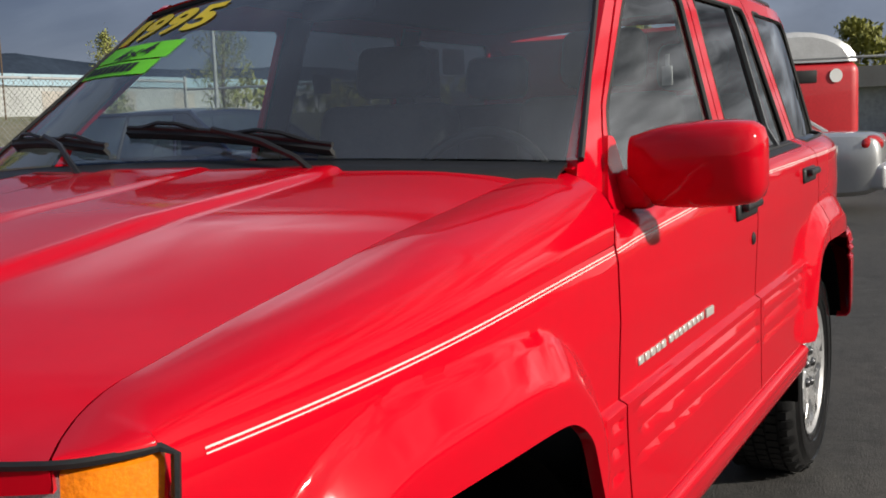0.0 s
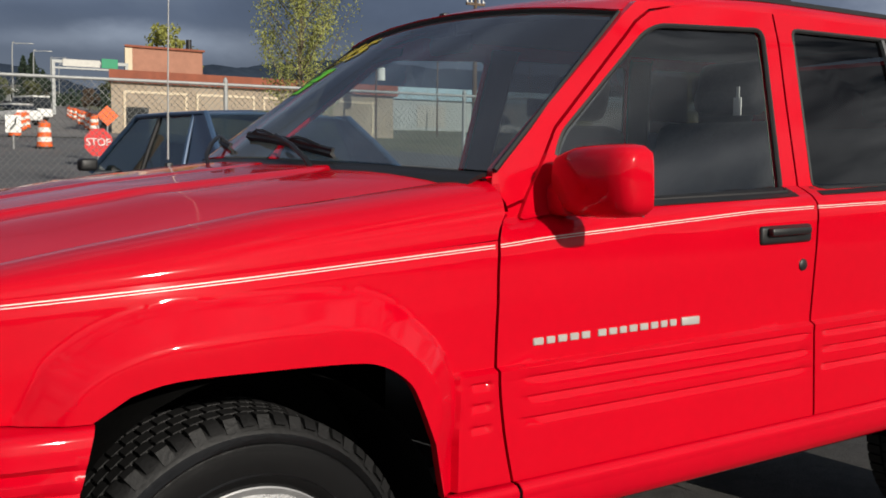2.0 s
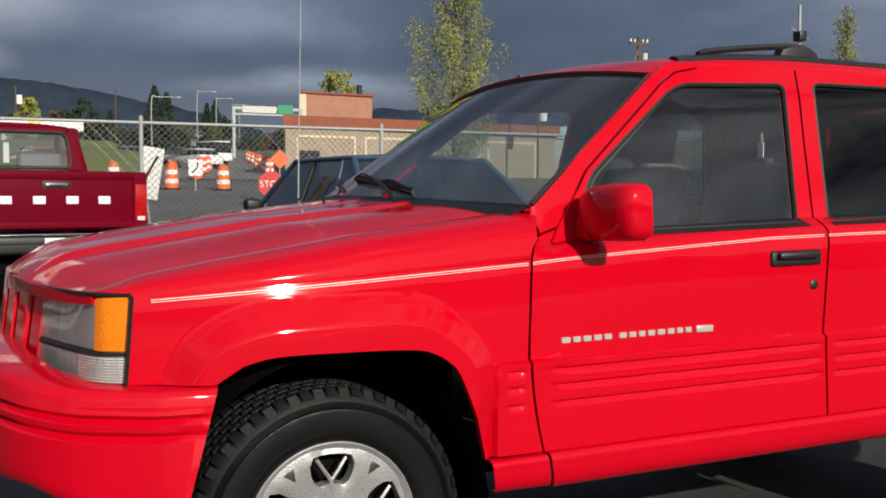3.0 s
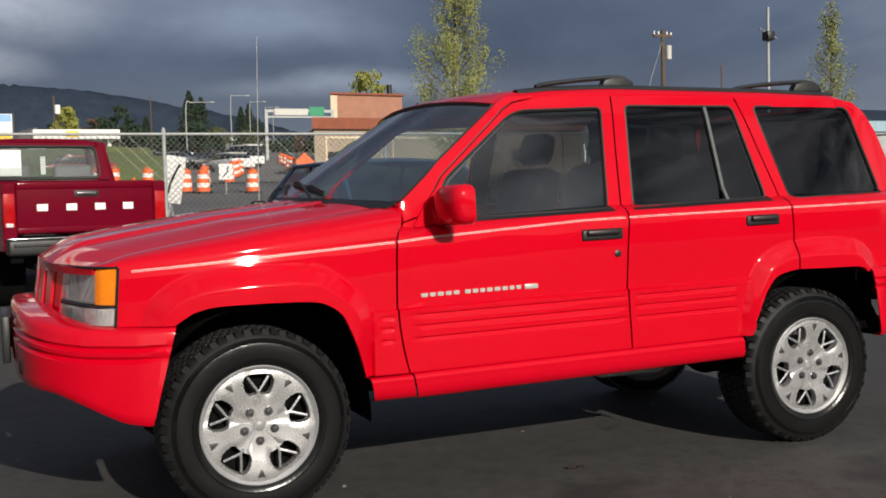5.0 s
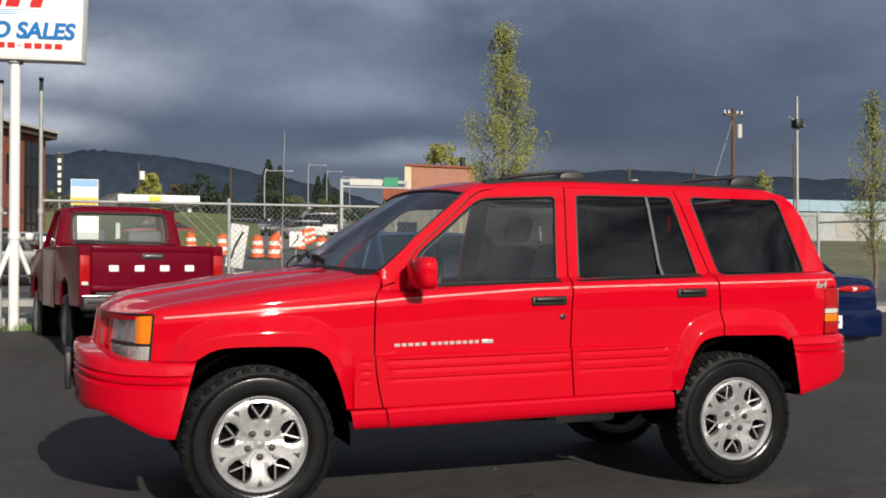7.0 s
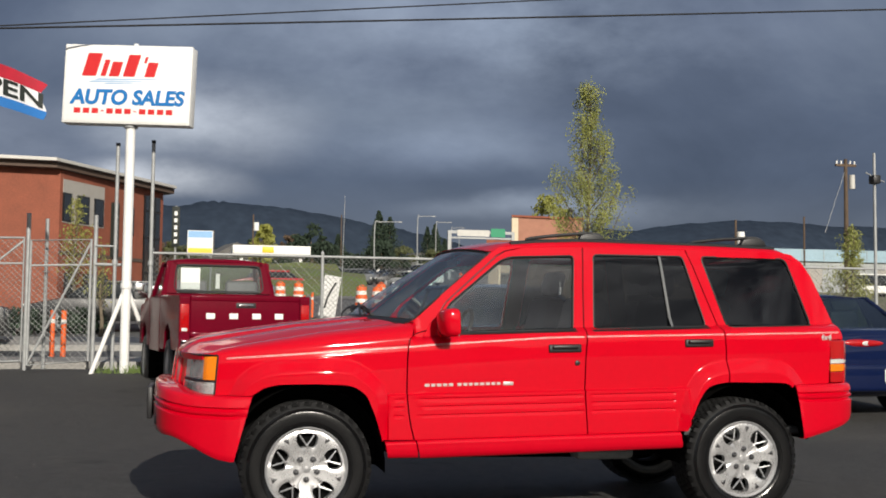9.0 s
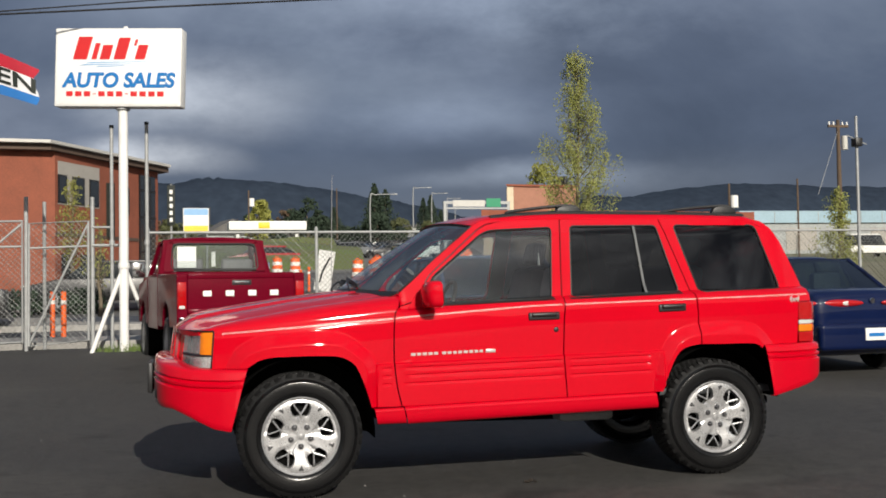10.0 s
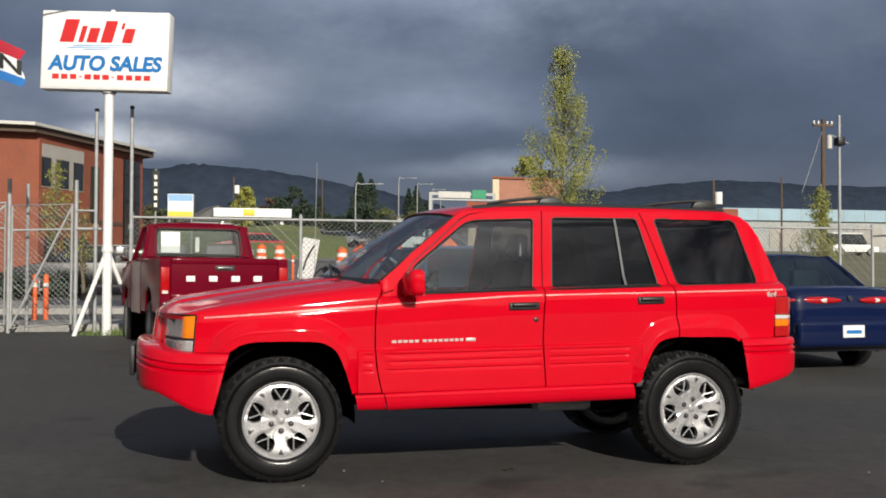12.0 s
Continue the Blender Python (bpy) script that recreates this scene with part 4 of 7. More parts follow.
for k in range(8):
    y = 0.470 + k * 0.1143
    part("grille_bar", grille_piece(y - 0.035 if k else 0.450, y + 0.035 if k < 7 else 1.290, 0.795, 0.958), RED, grille)
for z0, z1 in ((0.762, 0.797), (0.956, 1.004)):
    part("grille_rail", grille_piece(0.450, 1.290, z0, z1), RED, grille)


def lamp_skin(a, b, z0, z1, slope=0.025, off=0.0):
    pts = curve_through(LAMP_PLAN, 4)[a * 4:b * 4 + 1]
    bm = bmesh.new()
    rows = []
    for z in (z0, z0 + 0.005, (z0 + z1) / 2, z1 - 0.005, z1):
        i = 0.006 if z in (z0, z1) else 0.0
        rows.append([(x + i + off + slope * (z - 0.76) / 0.22 * min(1, (y - 0.05) / 0.2), y + i * 0.4 + off * 0.5, z) for x, y in pts])
    loft(bm, rows)
    return bm


for f in (False, True):
    flip = mirrored if f else (lambda b: b)
    bm = lamp_skin(0, 5, 0.766, 0.985, off=0.045)
    lamp = part("headlamp", flip(solid(bm, 0.01)), REFLECTOR, wagon, "clear rectangular headlamp with amber corner")
    part("headlamp_lens", flip(lamp_skin(2, 5, 0.848, 0.978)), LENS, lamp, "clear lens")
    part("corner_lens", flip(solid(lamp_skin(0, 2, 0.846, 0.982), 0.012)), AMBER, lamp, "amber corner lens")
    part("parking_lens", flip(lamp_skin(0, 5, 0.770, 0.838)), LENS, lamp, "clear ribbed parking lens")
    part("lamp_divider", flip(solid(lamp_skin(0, 5, 0.838, 0.848, off=-0.003), 0.02)), BLACK, lamp, "black divider")
    bm = bmesh.new()
    tube(bm, [(x - 0.002, y, 0.988 ) for x, y in curve_through(LAMP_PLAN, 3)][::-1] + [(-0.500, 0.056, 0.982), (-0.516, 0.056, 0.770)], 0.005, 6)
    part("lamp_surround", flip(bm), BLACK, lamp, "black lamp surround")
    bm = bmesh.new()
    for k in range(9):
        z = 0.776 + k * 0.007
        tube(bm, [(x + 0.004, y, z) for x, y in curve_through(LAMP_PLAN, 3)[:9]], 0.002, 4)
    part("lens_ribs", flip(bm), WHITE_LENS, lamp)

# door handles, lock, badge and mirror
for parent, x0, x1, z0 in ((door_f, 1.408, 1.614, 1.033), (door_r, 2.280, 2.470, 1.068)):
    dz = 0.02 * (x1 - x0)
    m = pose((x0 + x1) / 2, float(side((x0 + x1) / 2, z0)), z0, 0, -1.0, 0)
    h = (x1 - x0) / 2
    bm = box(bmesh.new(), (-h, -0.010, -0.024), (h, 0.012, 0.026), 0.010, 3, m)
    hd = part("door_handle", bm, BLACK, parent, "black plastic door handle")
    bm = box(bmesh.new(), (-h + 0.02, -0.030, 0.000), (h - 0.025, -0.004, 0.022), 0.008, 2, m)
    part("handle_grip", bm, BLACK, hd)
bm = bmesh.new()
lathe(bm, [(0.001, -0.006), (0.010, -0.006), (0.016, -0.003), (0.018, 0.004)], 16, (1.588, float(side(1.588, 0.949)), 0.949))
part("door_lock", bm, BLACK, door_f, "round black lock")
glyphs = [0.030, 0.026, 0.028, 0.027, 0.027, None, 0.027, 0.026, 0.024, 0.027, 0.028, 0.026, 0.024, 0.024]
x = 0.662
for g in glyphs:
    if g is None:
        x += 0.016
        continue
    z = 0.811 + 0.020 * (x - 0.66)
    y = float(side(x, z))
    bm = box(bmesh.new(), (x, y - 0.004, z + 0.001), (x + g * 1.16 - 0.005, y + 0.002, z + 0.018), 0.002, 1)
    part("badge_bar", bm, SILVER_PLASTIC, door_f, "pale metallic badge bar")
    x += g * 1.16 + 0.0035
bm = box(bmesh.new(), (1.130, float(side(1.15, 0.82)) - 0.006, 0.819), (1.193, float(side(1.15, 0.82)) + 0.002, 0.840), 0.003)
part("badge_plate", bm, SILVER_PLASTIC, door_f, "small silver badge plate")
me = text_mesh("4x4", 0.052, SILVER_PLASTIC, depth=0.002, shear=0.2, bold=0.001)
part("drive_badge", me, None, wagon, "small silver 4x4 badge").location = (3.275, float(side(3.27, 1.105)) - 0.004, 1.107)
for f in (False, True):
    flip = mirrored if f else (lambda b: b)
    own = door_ff if f else door_f
    bm = bmesh.new()
    rows = []
    # the housing's cross-sections from the door outwards
    for y, sc, xs in ((0.015, 0.80, 0.012), (-0.020, 0.90, 0.006), (-0.060, 0.98, 0), (-0.12, 1.0, 0), (-0.18, 0.98, 0.003), (-0.212, 0.92, 0.008), (-0.228, 0.78, 0.016), (-0.234, 0.55, 0.025)):
        ring = rounded([(-0.022, -0.076), (-0.042, 0.02), (-0.030, 0.082), (0.055, 0.090), (0.062, -0.076)], radii=[0.045, 0.06, 0.045, 0.02, 0.02], seg=4)
        rows.append([(0.760 + xs + px * sc, y + 0.030, 1.172 + (pz - 0.0) * sc + 0.03 * (-y)) for px, pz in ring])
    loft(bm, rows, close=True)
    bm.faces.new([v for v in bm.verts][-len(rows[-1]):])
    bm.faces.new([v for v in bm.verts][:len(rows[0])][::-1])
    mir = part("door_mirror", flip(bm), RED, own, "red painted door mirror housing")
    bm = prism(bmesh.new(), [(-0.17, 1.105), (-0.175, 1.248), (-0.02, 1.248), (-0.015, 1.105)], "x", 0.818, 0.824)
    part("mirror_glass", flip(bm), CHROME, mir, "silvered mirror glass")
    bm = panel_bm([rounded([(0.655, 1.092), (0.690, 1.145), (0.768, 1.243), (0.800, 1.237), (0.803, 1.110)], 0.012)], off=-0.012, depth=0.02, grid=0.05)
    part("mirror_mount", flip(bm), RED, own)
    bm = box(bmesh.new(), (0.742, -0.002, 1.098), (0.800, 0.075, 1.175), 0.018, 3)
    part("mirror_arm", flip(bm), RED, mir)
bm = bmesh.new()
tube(bm, [(0.383, 1.58, 1.215), (0.386, 1.58, 1.45), (0.398, 1.58, 2.07)], 0.0035, 6, r2=0.0016)
ant = part("antenna", bm, GALV, wagon, "thin steel whip antenna")
part("antenna_base", box(bmesh.new(), (0.374, 1.568, 1.17), (0.398, 1.592, 1.205), 0.006), BLACK, ant)
for u0, u1, t0, t1 in ((-0.47, 0.19, 0.028, 0.125), (0.21, 0.86, 0.050, 0.14)):
    pts = [tuple(screen(u0 + (u1 - u0) * k, t0 + (t1 - t0) * k + 0.012 * math.sin(math.pi * k), 0.016)) for k in np.linspace(0, 1, 11)]
    bm = bmesh.new()
    tube(bm, pts, 0.0055, 6)
    for a in (0.25, 0.72):
        tube(bm, [tuple(Vector(pts[int(a * 10) + d]) + Vector((-0.010, 0, 0.012)) * h) for d, h in ((-1, 0.2), (0, 1.0), (1, 1.0), (2, 0.2))], 0.0045, 5)
    arm = [screen(u0 + (u1 - u0) * 0.50, t0 + (t1 - t0) * 0.5, 0.030), screen(u0 + (u1 - u0) * 0.25, t0 * 0.6, 0.034), screen(u0 + 0.06, -0.035, 0.024), screen(u0 + 0.02, -0.060, 0.004)]
    tube(bm, [tuple(p) for p in arm], 0.0065, 6)
    wip = part("wiper", bm, BLACK, wagon, "black wiper arm and blade")
    bm = bmesh.new()
    loft(bm, [[(x - 0.004, y, z - 0.004), (x + 0.010, y, z - 0.016)] for x, y, z in pts])
    part("wiper_blade", solid(bm, 0.008), RUBBER, wip)


# wheels
def tyre_bm():
    bm = bmesh.new()
    prof = [(0.212, 0.020), (0.222, 0.006), (0.240, -0.004), (0.244, -0.005), (0.246, -0.009), (0.249, -0.006), (0.272, -0.010), (0.300, -0.008), (0.304, -0.007), (0.306, -0.0105), (0.309, -0.006), (0.322, 0.002), (0.336, 0.014), (0.345, 0.030), (0.345, 0.215), (0.336, 0.231), (0.322, 0.243), (0.272, 0.255), (0.222, 0.240), (0.212, 0.225)]
    lathe(bm, prof, 72, mats=[1] * 11 + [0] * 5 + [1] * 3)
    return bm


def tread_bm():
    bm = bmesh.new()
    for k in range(66):
        a = 2 * math.pi * k / 66
        for row, (y0, y1) in enumerate(((0.004, 0.052), (0.060, 0.098), (0.104, 0.141), (0.147, 0.185), (0.193, 0.241))):
            aa = a + (0.5 if row % 2 else 0) * 2 * math.pi / 66
            m = Matrix.Rotation(aa, 4, "Y")
            tw = 0.036 if row in (0, 4) else 0.026
            if row == 0:
                prism(bm, [(0.020, 0.336), (0.006, 0.338 - 0.008 * (k % 2)), (0.026, 0.3530), (0.052, 0.3545), (0.052, 0.340)], "x", -0.0125, 0.0125)
            else:
                box(bm, (-0.0135, y0, 0.340), (0.0135, y1, 0.3540))
            bm.verts.ensure_lookup_table()
            cnt = 10 if row == 0 else 8
            for v in bm.verts[len(bm.verts) - cnt:]:
                v.co = m @ v.co
    return bm


def rim_face_bm():
    """The five-spoke face with five windows, in polar columns whose edges lean inwards."""
    bm = bmesh.new()
    rs = [0.030, 0.062, 0.086, 0.104, 0.114, 0.127, 0.150, 0.172, 0.191, 0.213]
    dep = [0.024, 0.023, 0.022, 0.020, 0.019, 0.017, 0.014, 0.012, 0.011, 0.015]
    half = [9, 9, 9, 9, 17, 21, 21.5, 20, 15.5, 12]
    grid = []
    for r, d, h in zip(rs, dep, half):
        ring = []
        for s in range(5):
            c = 90 + 72 * s
            for k in range(6):
                ring.append((c - h + 2 * h * k / 6, 1))
            for k in range(6):
                ring.append((c + h + (72 - 2 * h) * k / 6, 0))
        grid.append([bm.verts.new((r * math.cos(radians(a)), d - (0.004 if not w else 0.0), r * math.sin(radians(a)))) for a, w in ring])
    for i in range(len(rs) - 1):
        for k in range(60):
            if 4 <= i <= 7 and k % 12 < 6:
                continue
            bm.faces.new((grid[i][k], grid[i][(k + 1) % 60], grid[i + 1][(k + 1) % 60], grid[i + 1][k]))
    bm.faces.new(grid[0])
    bmesh.ops.recalc_face_normals(bm, faces=bm.faces)
    rim = [e for e in bm.edges if len(e.link_faces) == 1]
    r = bmesh.ops.extrude_edge_only(bm, edges=rim)["geom"]
    for g in r:
        if isinstance(g, bmesh.types.BMVert):
            g.co.y += 0.030
            a, q = math.atan2(g.co.z, g.co.x), math.hypot(g.co.x, g.co.z)
            c = radians(90 + 72 * round((math.degrees(a) - 90) / 72))
            a, q = c + (a - c) * 0.93, 0.147 + (q - 0.147) * 0.93 if q < 0.2 else q
            g.co.x, g.co.z = q * math.cos(a), q * math.sin(a)
    return bm


tyre_me = mesh_of("tyre", tyre_bm(), [TYRE, TYRE_SHINE])
tread_me = mesh_of("tread", tread_bm(), TYRE)
face_me = mesh_of("rim_face", rim_face_bm(), ALLOY)
bm = bmesh.new()
lathe(bm, [(0.196, 0.020), (0.206, 0.012), (0.213, 0.007), (0.219, 0.002), (0.222, 0.004), (0.222, 0.012), (0.212, 0.03), (0.202, 0.06), (0.196, 0.22)], 72)
lip_me = mesh_of("rim_lip", bm, ALLOY_GREY)
# dark disc closing the rim stands in for the shade behind the spokes
bm = bmesh.new()
lathe(bm, [(0.196, 0.075), (0.12, 0.080), (0.01, 0.080)], 48)
back_me = mesh_of("brake_disc", bm, DARK)
bm = bmesh.new()
for s in (-1, 1):
    tube(bm, [(0, 0.020, 0.122), (s * 0.020, 0.019, 0.150), (s * 0.039, 0.020, 0.178)], 0.0050, 6)
tube(bm, [(0, 0.022, 0.104), (0, 0.020, 0.126)], 0.0066, 6)
strut_me = mesh_of("rim_strut", bm, ALLOY)
bm = bmesh.new()
lathe(bm, [(0.001, -0.016), (0.010, -0.015), (0.0150, -0.009), (0.0170, -0.004), (0.0170, 0.014)], 12)
# raised dark triangle stands in for the shaded recess between two windows
bm2 = prism(bmesh.new(), [(-0.016, 0.194), (0.016, 0.194), (0.0, 0.160)], "y", 0.0050, 0.016, 0.002)
notch_me = mesh_of("rim_notch", bm2, NUT_STEEL)
nut_me = mesh_of("wheel_nut", bm, NUT_STEEL)
bm = bmesh.new()
lathe(bm, [(0.001, -0.004), (0.022, -0.003), (0.028, 0.002), (0.030, 0.012)], 32)
cap_me = mesh_of("hub_cap", bm, ALLOY_GREY)
for name, x, far in (("front_wheel", 0.0, 0), ("rear_wheel", 2.69, 0), ("front_wheel", 0.0, 1), ("rear_wheel", 2.69, 1)):
    hub = part(name, lip_me, None, wagon, "black tyre on a five-spoke machined alloy wheel")
    hub.location = (x, W - 0.040 if far else 0.040, 0.355)
    hub.scale = (1.05, 1.0, 1.05)
    hub.rotation_euler = (0, radians(0 if x < 1 else 44), radians(180) if far else 0)
    ty = part("tyre", tyre_me, None, hub, "black all-terrain tyre, dressed side wall")
    tr = part("tread", tread_me, None, ty)
    tagged(tr, kind="stuff")
    part("rim_face", face_me, None, hub)
    part("brake_disc", back_me, None, hub)
    part("hub_cap", cap_me, None, hub).location = (0, 0.0235, 0)
    for s in range(5):
        st = part("rim_strut", strut_me, None, hub)
        st.rotation_euler = (0, radians(-72 * s), 0)
        no = part("rim_notch", notch_me, None, hub)
        no.rotation_euler = (0, radians(36 - 72 * s), 0)
        nt = part("wheel_nut", nut_me, None, hub)
        a = radians(90 + 36 + 72 * s)
        nt.location = (0.059 * math.cos(a), 0.020, 0.059 * math.sin(a))

# underbody, liners, cabin
for xa in (0.0, 2.69):
    for f in (False, True):
        bm = bmesh.new()
        ring = [(xa + 0.44 * math.cos(radians(a)), 0.36 + 0.462 * math.sin(radians(a))) for a in (range(-4, 172, 8) if xa < 1 else range(14, 185, 8))]
        loft(bm, [[(x, y, z) for x, z in ring] for y in (0.012, 0.34)])
        bm.faces.new([bm.verts.new((x, 0.34, z)) for x, z in ring])
        part("wheel_liner", (mirrored if f else (lambda b: b))(bm), DARK, wagon, "black wheel arch liner")
for nm, a, b in (("floor_pan", (0.46, 0.16, 0.42), (2.24, W - 0.16, 0.54)), ("engine_tray", (-0.55, 0.36, 0.42), (0.5, W - 0.36, 0.95)), ("boot_floor", (2.2, 0.36, 0.45), (3.4, W - 0.36, 0.82))):
    part(nm, box(bmesh.new(), a, b, 0.02), DARK, wagon)
for xa in (0.0, 2.69):
    part("axle", tube(bmesh.new(), [(xa, 0.2, 0.34), (xa, W - 0.2, 0.34)], 0.045, 12), DARK, wagon)
bm = bmesh.new()
bmesh.ops.create_icosphere(bm, subdivisions=3, radius=0.14, matrix=Matrix.Translation((2.69, 0.87, 0.34)))
part("axle_housing", bm, DARK, wagon)
part("exhaust_pipe", tube(bmesh.new(), [(0.9, 0.6, 0.36), (1.9, 0.62, 0.34), (2.35, 0.55, 0.36), (2.6, 0.5, 0.40), (3.3, 0.5, 0.40)], 0.03, 10), DARK, wagon)
bm = box(bmesh.new(), (1.75, 0.45, 0.31), (2.15, 0.75, 0.40), 0.04)
part("silencer", bm, GALV, wagon, "dull steel exhaust silencer")
bm = bmesh.new()
loft(bm, [[(screen(u, 0).x + 0.035, 0.87 + u * 0.74, 0.80), (screen(u, 0).x + 0.035, 0.87 + u * 0.74, screen(u, 0).z - 0.03), (screen(u, 0).x + 0.10, 0.87 + u * 0.74, screen(u, 0).z - 0.012), (0.84, 0.87 + u * 0.74, 1.188), (0.91, 0.87 + u * 0.74, 1.165), (0.95, 0.87 + u * 0.74, 1.10), (0.93, 0.87 + u * 0.74, 0.75)] for u in np.linspace(-1, 1, 17)])
part("dashboard", bm, TRIM_GREY, wagon, "dark grey dashboard")
bm = box(bmesh.new(), (0.45, 0.10, 0.50), (3.3, W - 0.10, 0.545), 0.01)
part("cabin_floor", bm, TRIM_GREY, wagon)
bm = bmesh.new()
ring = [(0.985 + 0.35 * 0.19 * math.sin(radians(a)), 0.50 + 0.19 * math.cos(radians(a)), 1.08 + 0.92 * 0.19 * math.sin(radians(a))) for a in range(0, 360, 12)]
tube(bm, ring, 0.014, 8, close=True)
tube(bm, [(0.80, 0.50, 1.02), (0.97, 0.50, 1.075)], 0.03, 8)
for a in (20, 160, 270):
    tube(bm, [(0.97, 0.50, 1.075), (0.985 + 0.0665 * math.sin(radians(a)), 0.50 + 0.19 * math.cos(radians(a)), 1.08 + 0.175 * math.sin(radians(a)))], 0.012, 6)
part("steering_wheel", bm, BLACK, wagon, "black steering wheel")


def seat(x, y, wide):
    s = part("seat", box(bmesh.new(), (x - 0.28, y - wide, 0.62), (x + 0.24, y + wide, 0.80), 0.05, 3), SEAT, wagon, "grey leather seat")
    m = pose(x + 0.24, y, 0.78, 0, 14, 0)
    part("backrest", box(bmesh.new(), (-0.07, -wide, 0.0), (0.07, wide, 0.58), 0.05, 3, m), SEAT, s)
    for k in ((0,) if wide < 0.4 else (-0.4, 0.4)):
        part("head_rest", box(bmesh.new(), (-0.05, k - 0.13, 0.61), (0.05, k + 0.13, 0.78), 0.04, 3, m), SEAT, s)


seat(1.45, 0.50, 0.25)
seat(1.45, W - 0.50, 0.25)
seat(2.30, 0.87, 0.62)
bm = bmesh.new()
loft(bm, [[(x, y, 1.655 + 0.03 * (1 - ((y - 0.87) / 0.62) ** 2) + (-0.06 if x < 1.15 else 0)) for y in np.linspace(0.27, W - 0.27, 9)] for x in (1.10, 1.25, 1.7, 2.4, 3.1)])
part("headliner", bm, TRIM_GREY, wagon)
for yy in (0.115, W - 0.115):
    for x0, x1, z0 in ((0.68, 1.64, 0.55), (1.66, 2.22, 0.55), (2.24, 3.2, 0.88)):
        part("door_trim", box(bmesh.new(), (x0, yy - 0.02, z0), (x1, yy + 0.02, 1.10), 0.01), TRIM_GREY, wagon)
bm = bmesh.new()
box(bm, (1.02, 0.78, 1.545), (1.045, 1.0, 1.60), 0.015)
tube(bm, [(1.03, 0.87, 1.59), (1.03, 0.87, 1.65)], 0.012, 6)
part("rear_view_mirror", bm, BLACK, wagon, "black interior mirror")

# papers left in the cabin
for x0, x1, z0, z1 in ((2.57, 2.80, 1.345, 1.595), (2.83, 3.03, 1.49, 1.60), (1.88, 1.99, 1.40, 1.47)):
    bm = box(bmesh.new(), (x0, 1.585, z0), (x1, 1.587, z1))
    part("paper_sheet", bm, PAPER, wagon, "white paper sheet inside the far window")
bm = box(bmesh.new(), (1.548, 0.198, 1.355), (1.552, 0.226, 1.405), 0.001)
box(bm, (1.549, 0.206, 1.40), (1.551, 0.216, 1.435))
part("paper_tag", bm, PAPER, wagon, "small white tag hanging by the pillar")

# ---- stickers on the far side of the windscreen ----
YELLOW_TAPE = material("yellow_sticker", (0.75, 0.56, 0.01), 0.55, vary=0.1, scale=15)


def on_screen(me, u0, u1, t0, t1, off):
    """Bend a flat mesh onto the glass, spread over u0 to u1 and t0 to t1."""
    xs, zs = [v.co.x for v in me.vertices], [v.co.z for v in me.vertices]
    ax, bx, az, bz = min(xs), max(xs), min(zs), max(zs)
    for v in me.vertices:
        fx, fz = (v.co.x - ax) / (bx - ax), (v.co.z - az) / (bz - az)
        v.co = screen(u0 + (u1 - u0) * fx, t0 + (t1 - t0) * fz, off)
    return me


def tape(u0, u1, t0, t1, off=0.002, rise=0.16):
    bm = bmesh.new()
    loft(bm, [[screen(u, t + rise * (u - 0.44), off) for u in np.linspace(u0, u1, 13)] for t in np.linspace(t0, t1, 4)])
    return bm


for k, (g, w) in enumerate((("1", 0.07), ("9", 0.14), ("9", 0.14), ("5", 0.14))):
    u = (0.985, 0.895, 0.735, 0.575)[k]
    part("year_digit", on_screen(text_mesh(g, 0.2, YELLOW_TAPE, depth=0.0, bold=0.008), u, u - w, 0.735 + 0.06 * (u - 0.44), 0.915 + 0.06 * (u - 0.44), 0.003), None, wagon, "yellow year digit on the windscreen")
tp = part("green_tape", tape(0.44, 0.985, 0.560, 0.668), GREEN_TAPE, wagon, "bright green windscreen sticker reading 4x4")
part("tape_lettering", on_screen(text_mesh("4x4", 0.2, INK, depth=0.0, bold=0.004), 0.84, 0.58, 0.612, 0.685, 0.004), None, tp, "black lettering 4x4")
tp = part("green_tape", tape(0.46, 0.985, 0.462, 0.550), GREEN_TAPE, wagon, "bright green windscreen sticker with a dark line of writing")
x = 0.965
for g in (0.05, 0.04, 0.05, 0.045, 0.03, 0.045, 0.04, 0.05, 0.045):
    part("tape_bar", tape(x - g * 0.8, x, 0.480, 0.534, 0.0035), INK, tp, "black lettering bar")
    x -= g

# ---- the lot: fence, gate, sign, vehicles ----
FENCE_Y = 12.1


WIRE = material("weathered_fence_wire", (0.24, 0.245, 0.24), 0.6, metal=0.3, vary=0.2, scale=12)


def chain_link(x0, x1, z0, z1, cell=0.062, r=0.0036):
    """Woven wire between two posts, in the x-z plane."""
    bm = bmesh.new()
    w, h = x1 - x0, z1 - z0
    for s in (1, -1):
        k = -h
        while k < w:
            a, b = max(0, k), min(w, k + h)
            if b - a > 0.02:
                za, zb = z0 + (a - k), z0 + (b - k)
                pa, pb = ((x0 + a, za), (x0 + b, zb)) if s > 0 else ((x1 - a, za), (x1 - b, zb))
                tube(bm, [(pa[0], 0.003 * s, pa[1]), (pb[0], 0.003 * s, pb[1])], r, 3)
            k += cell * 1.414
    return bm


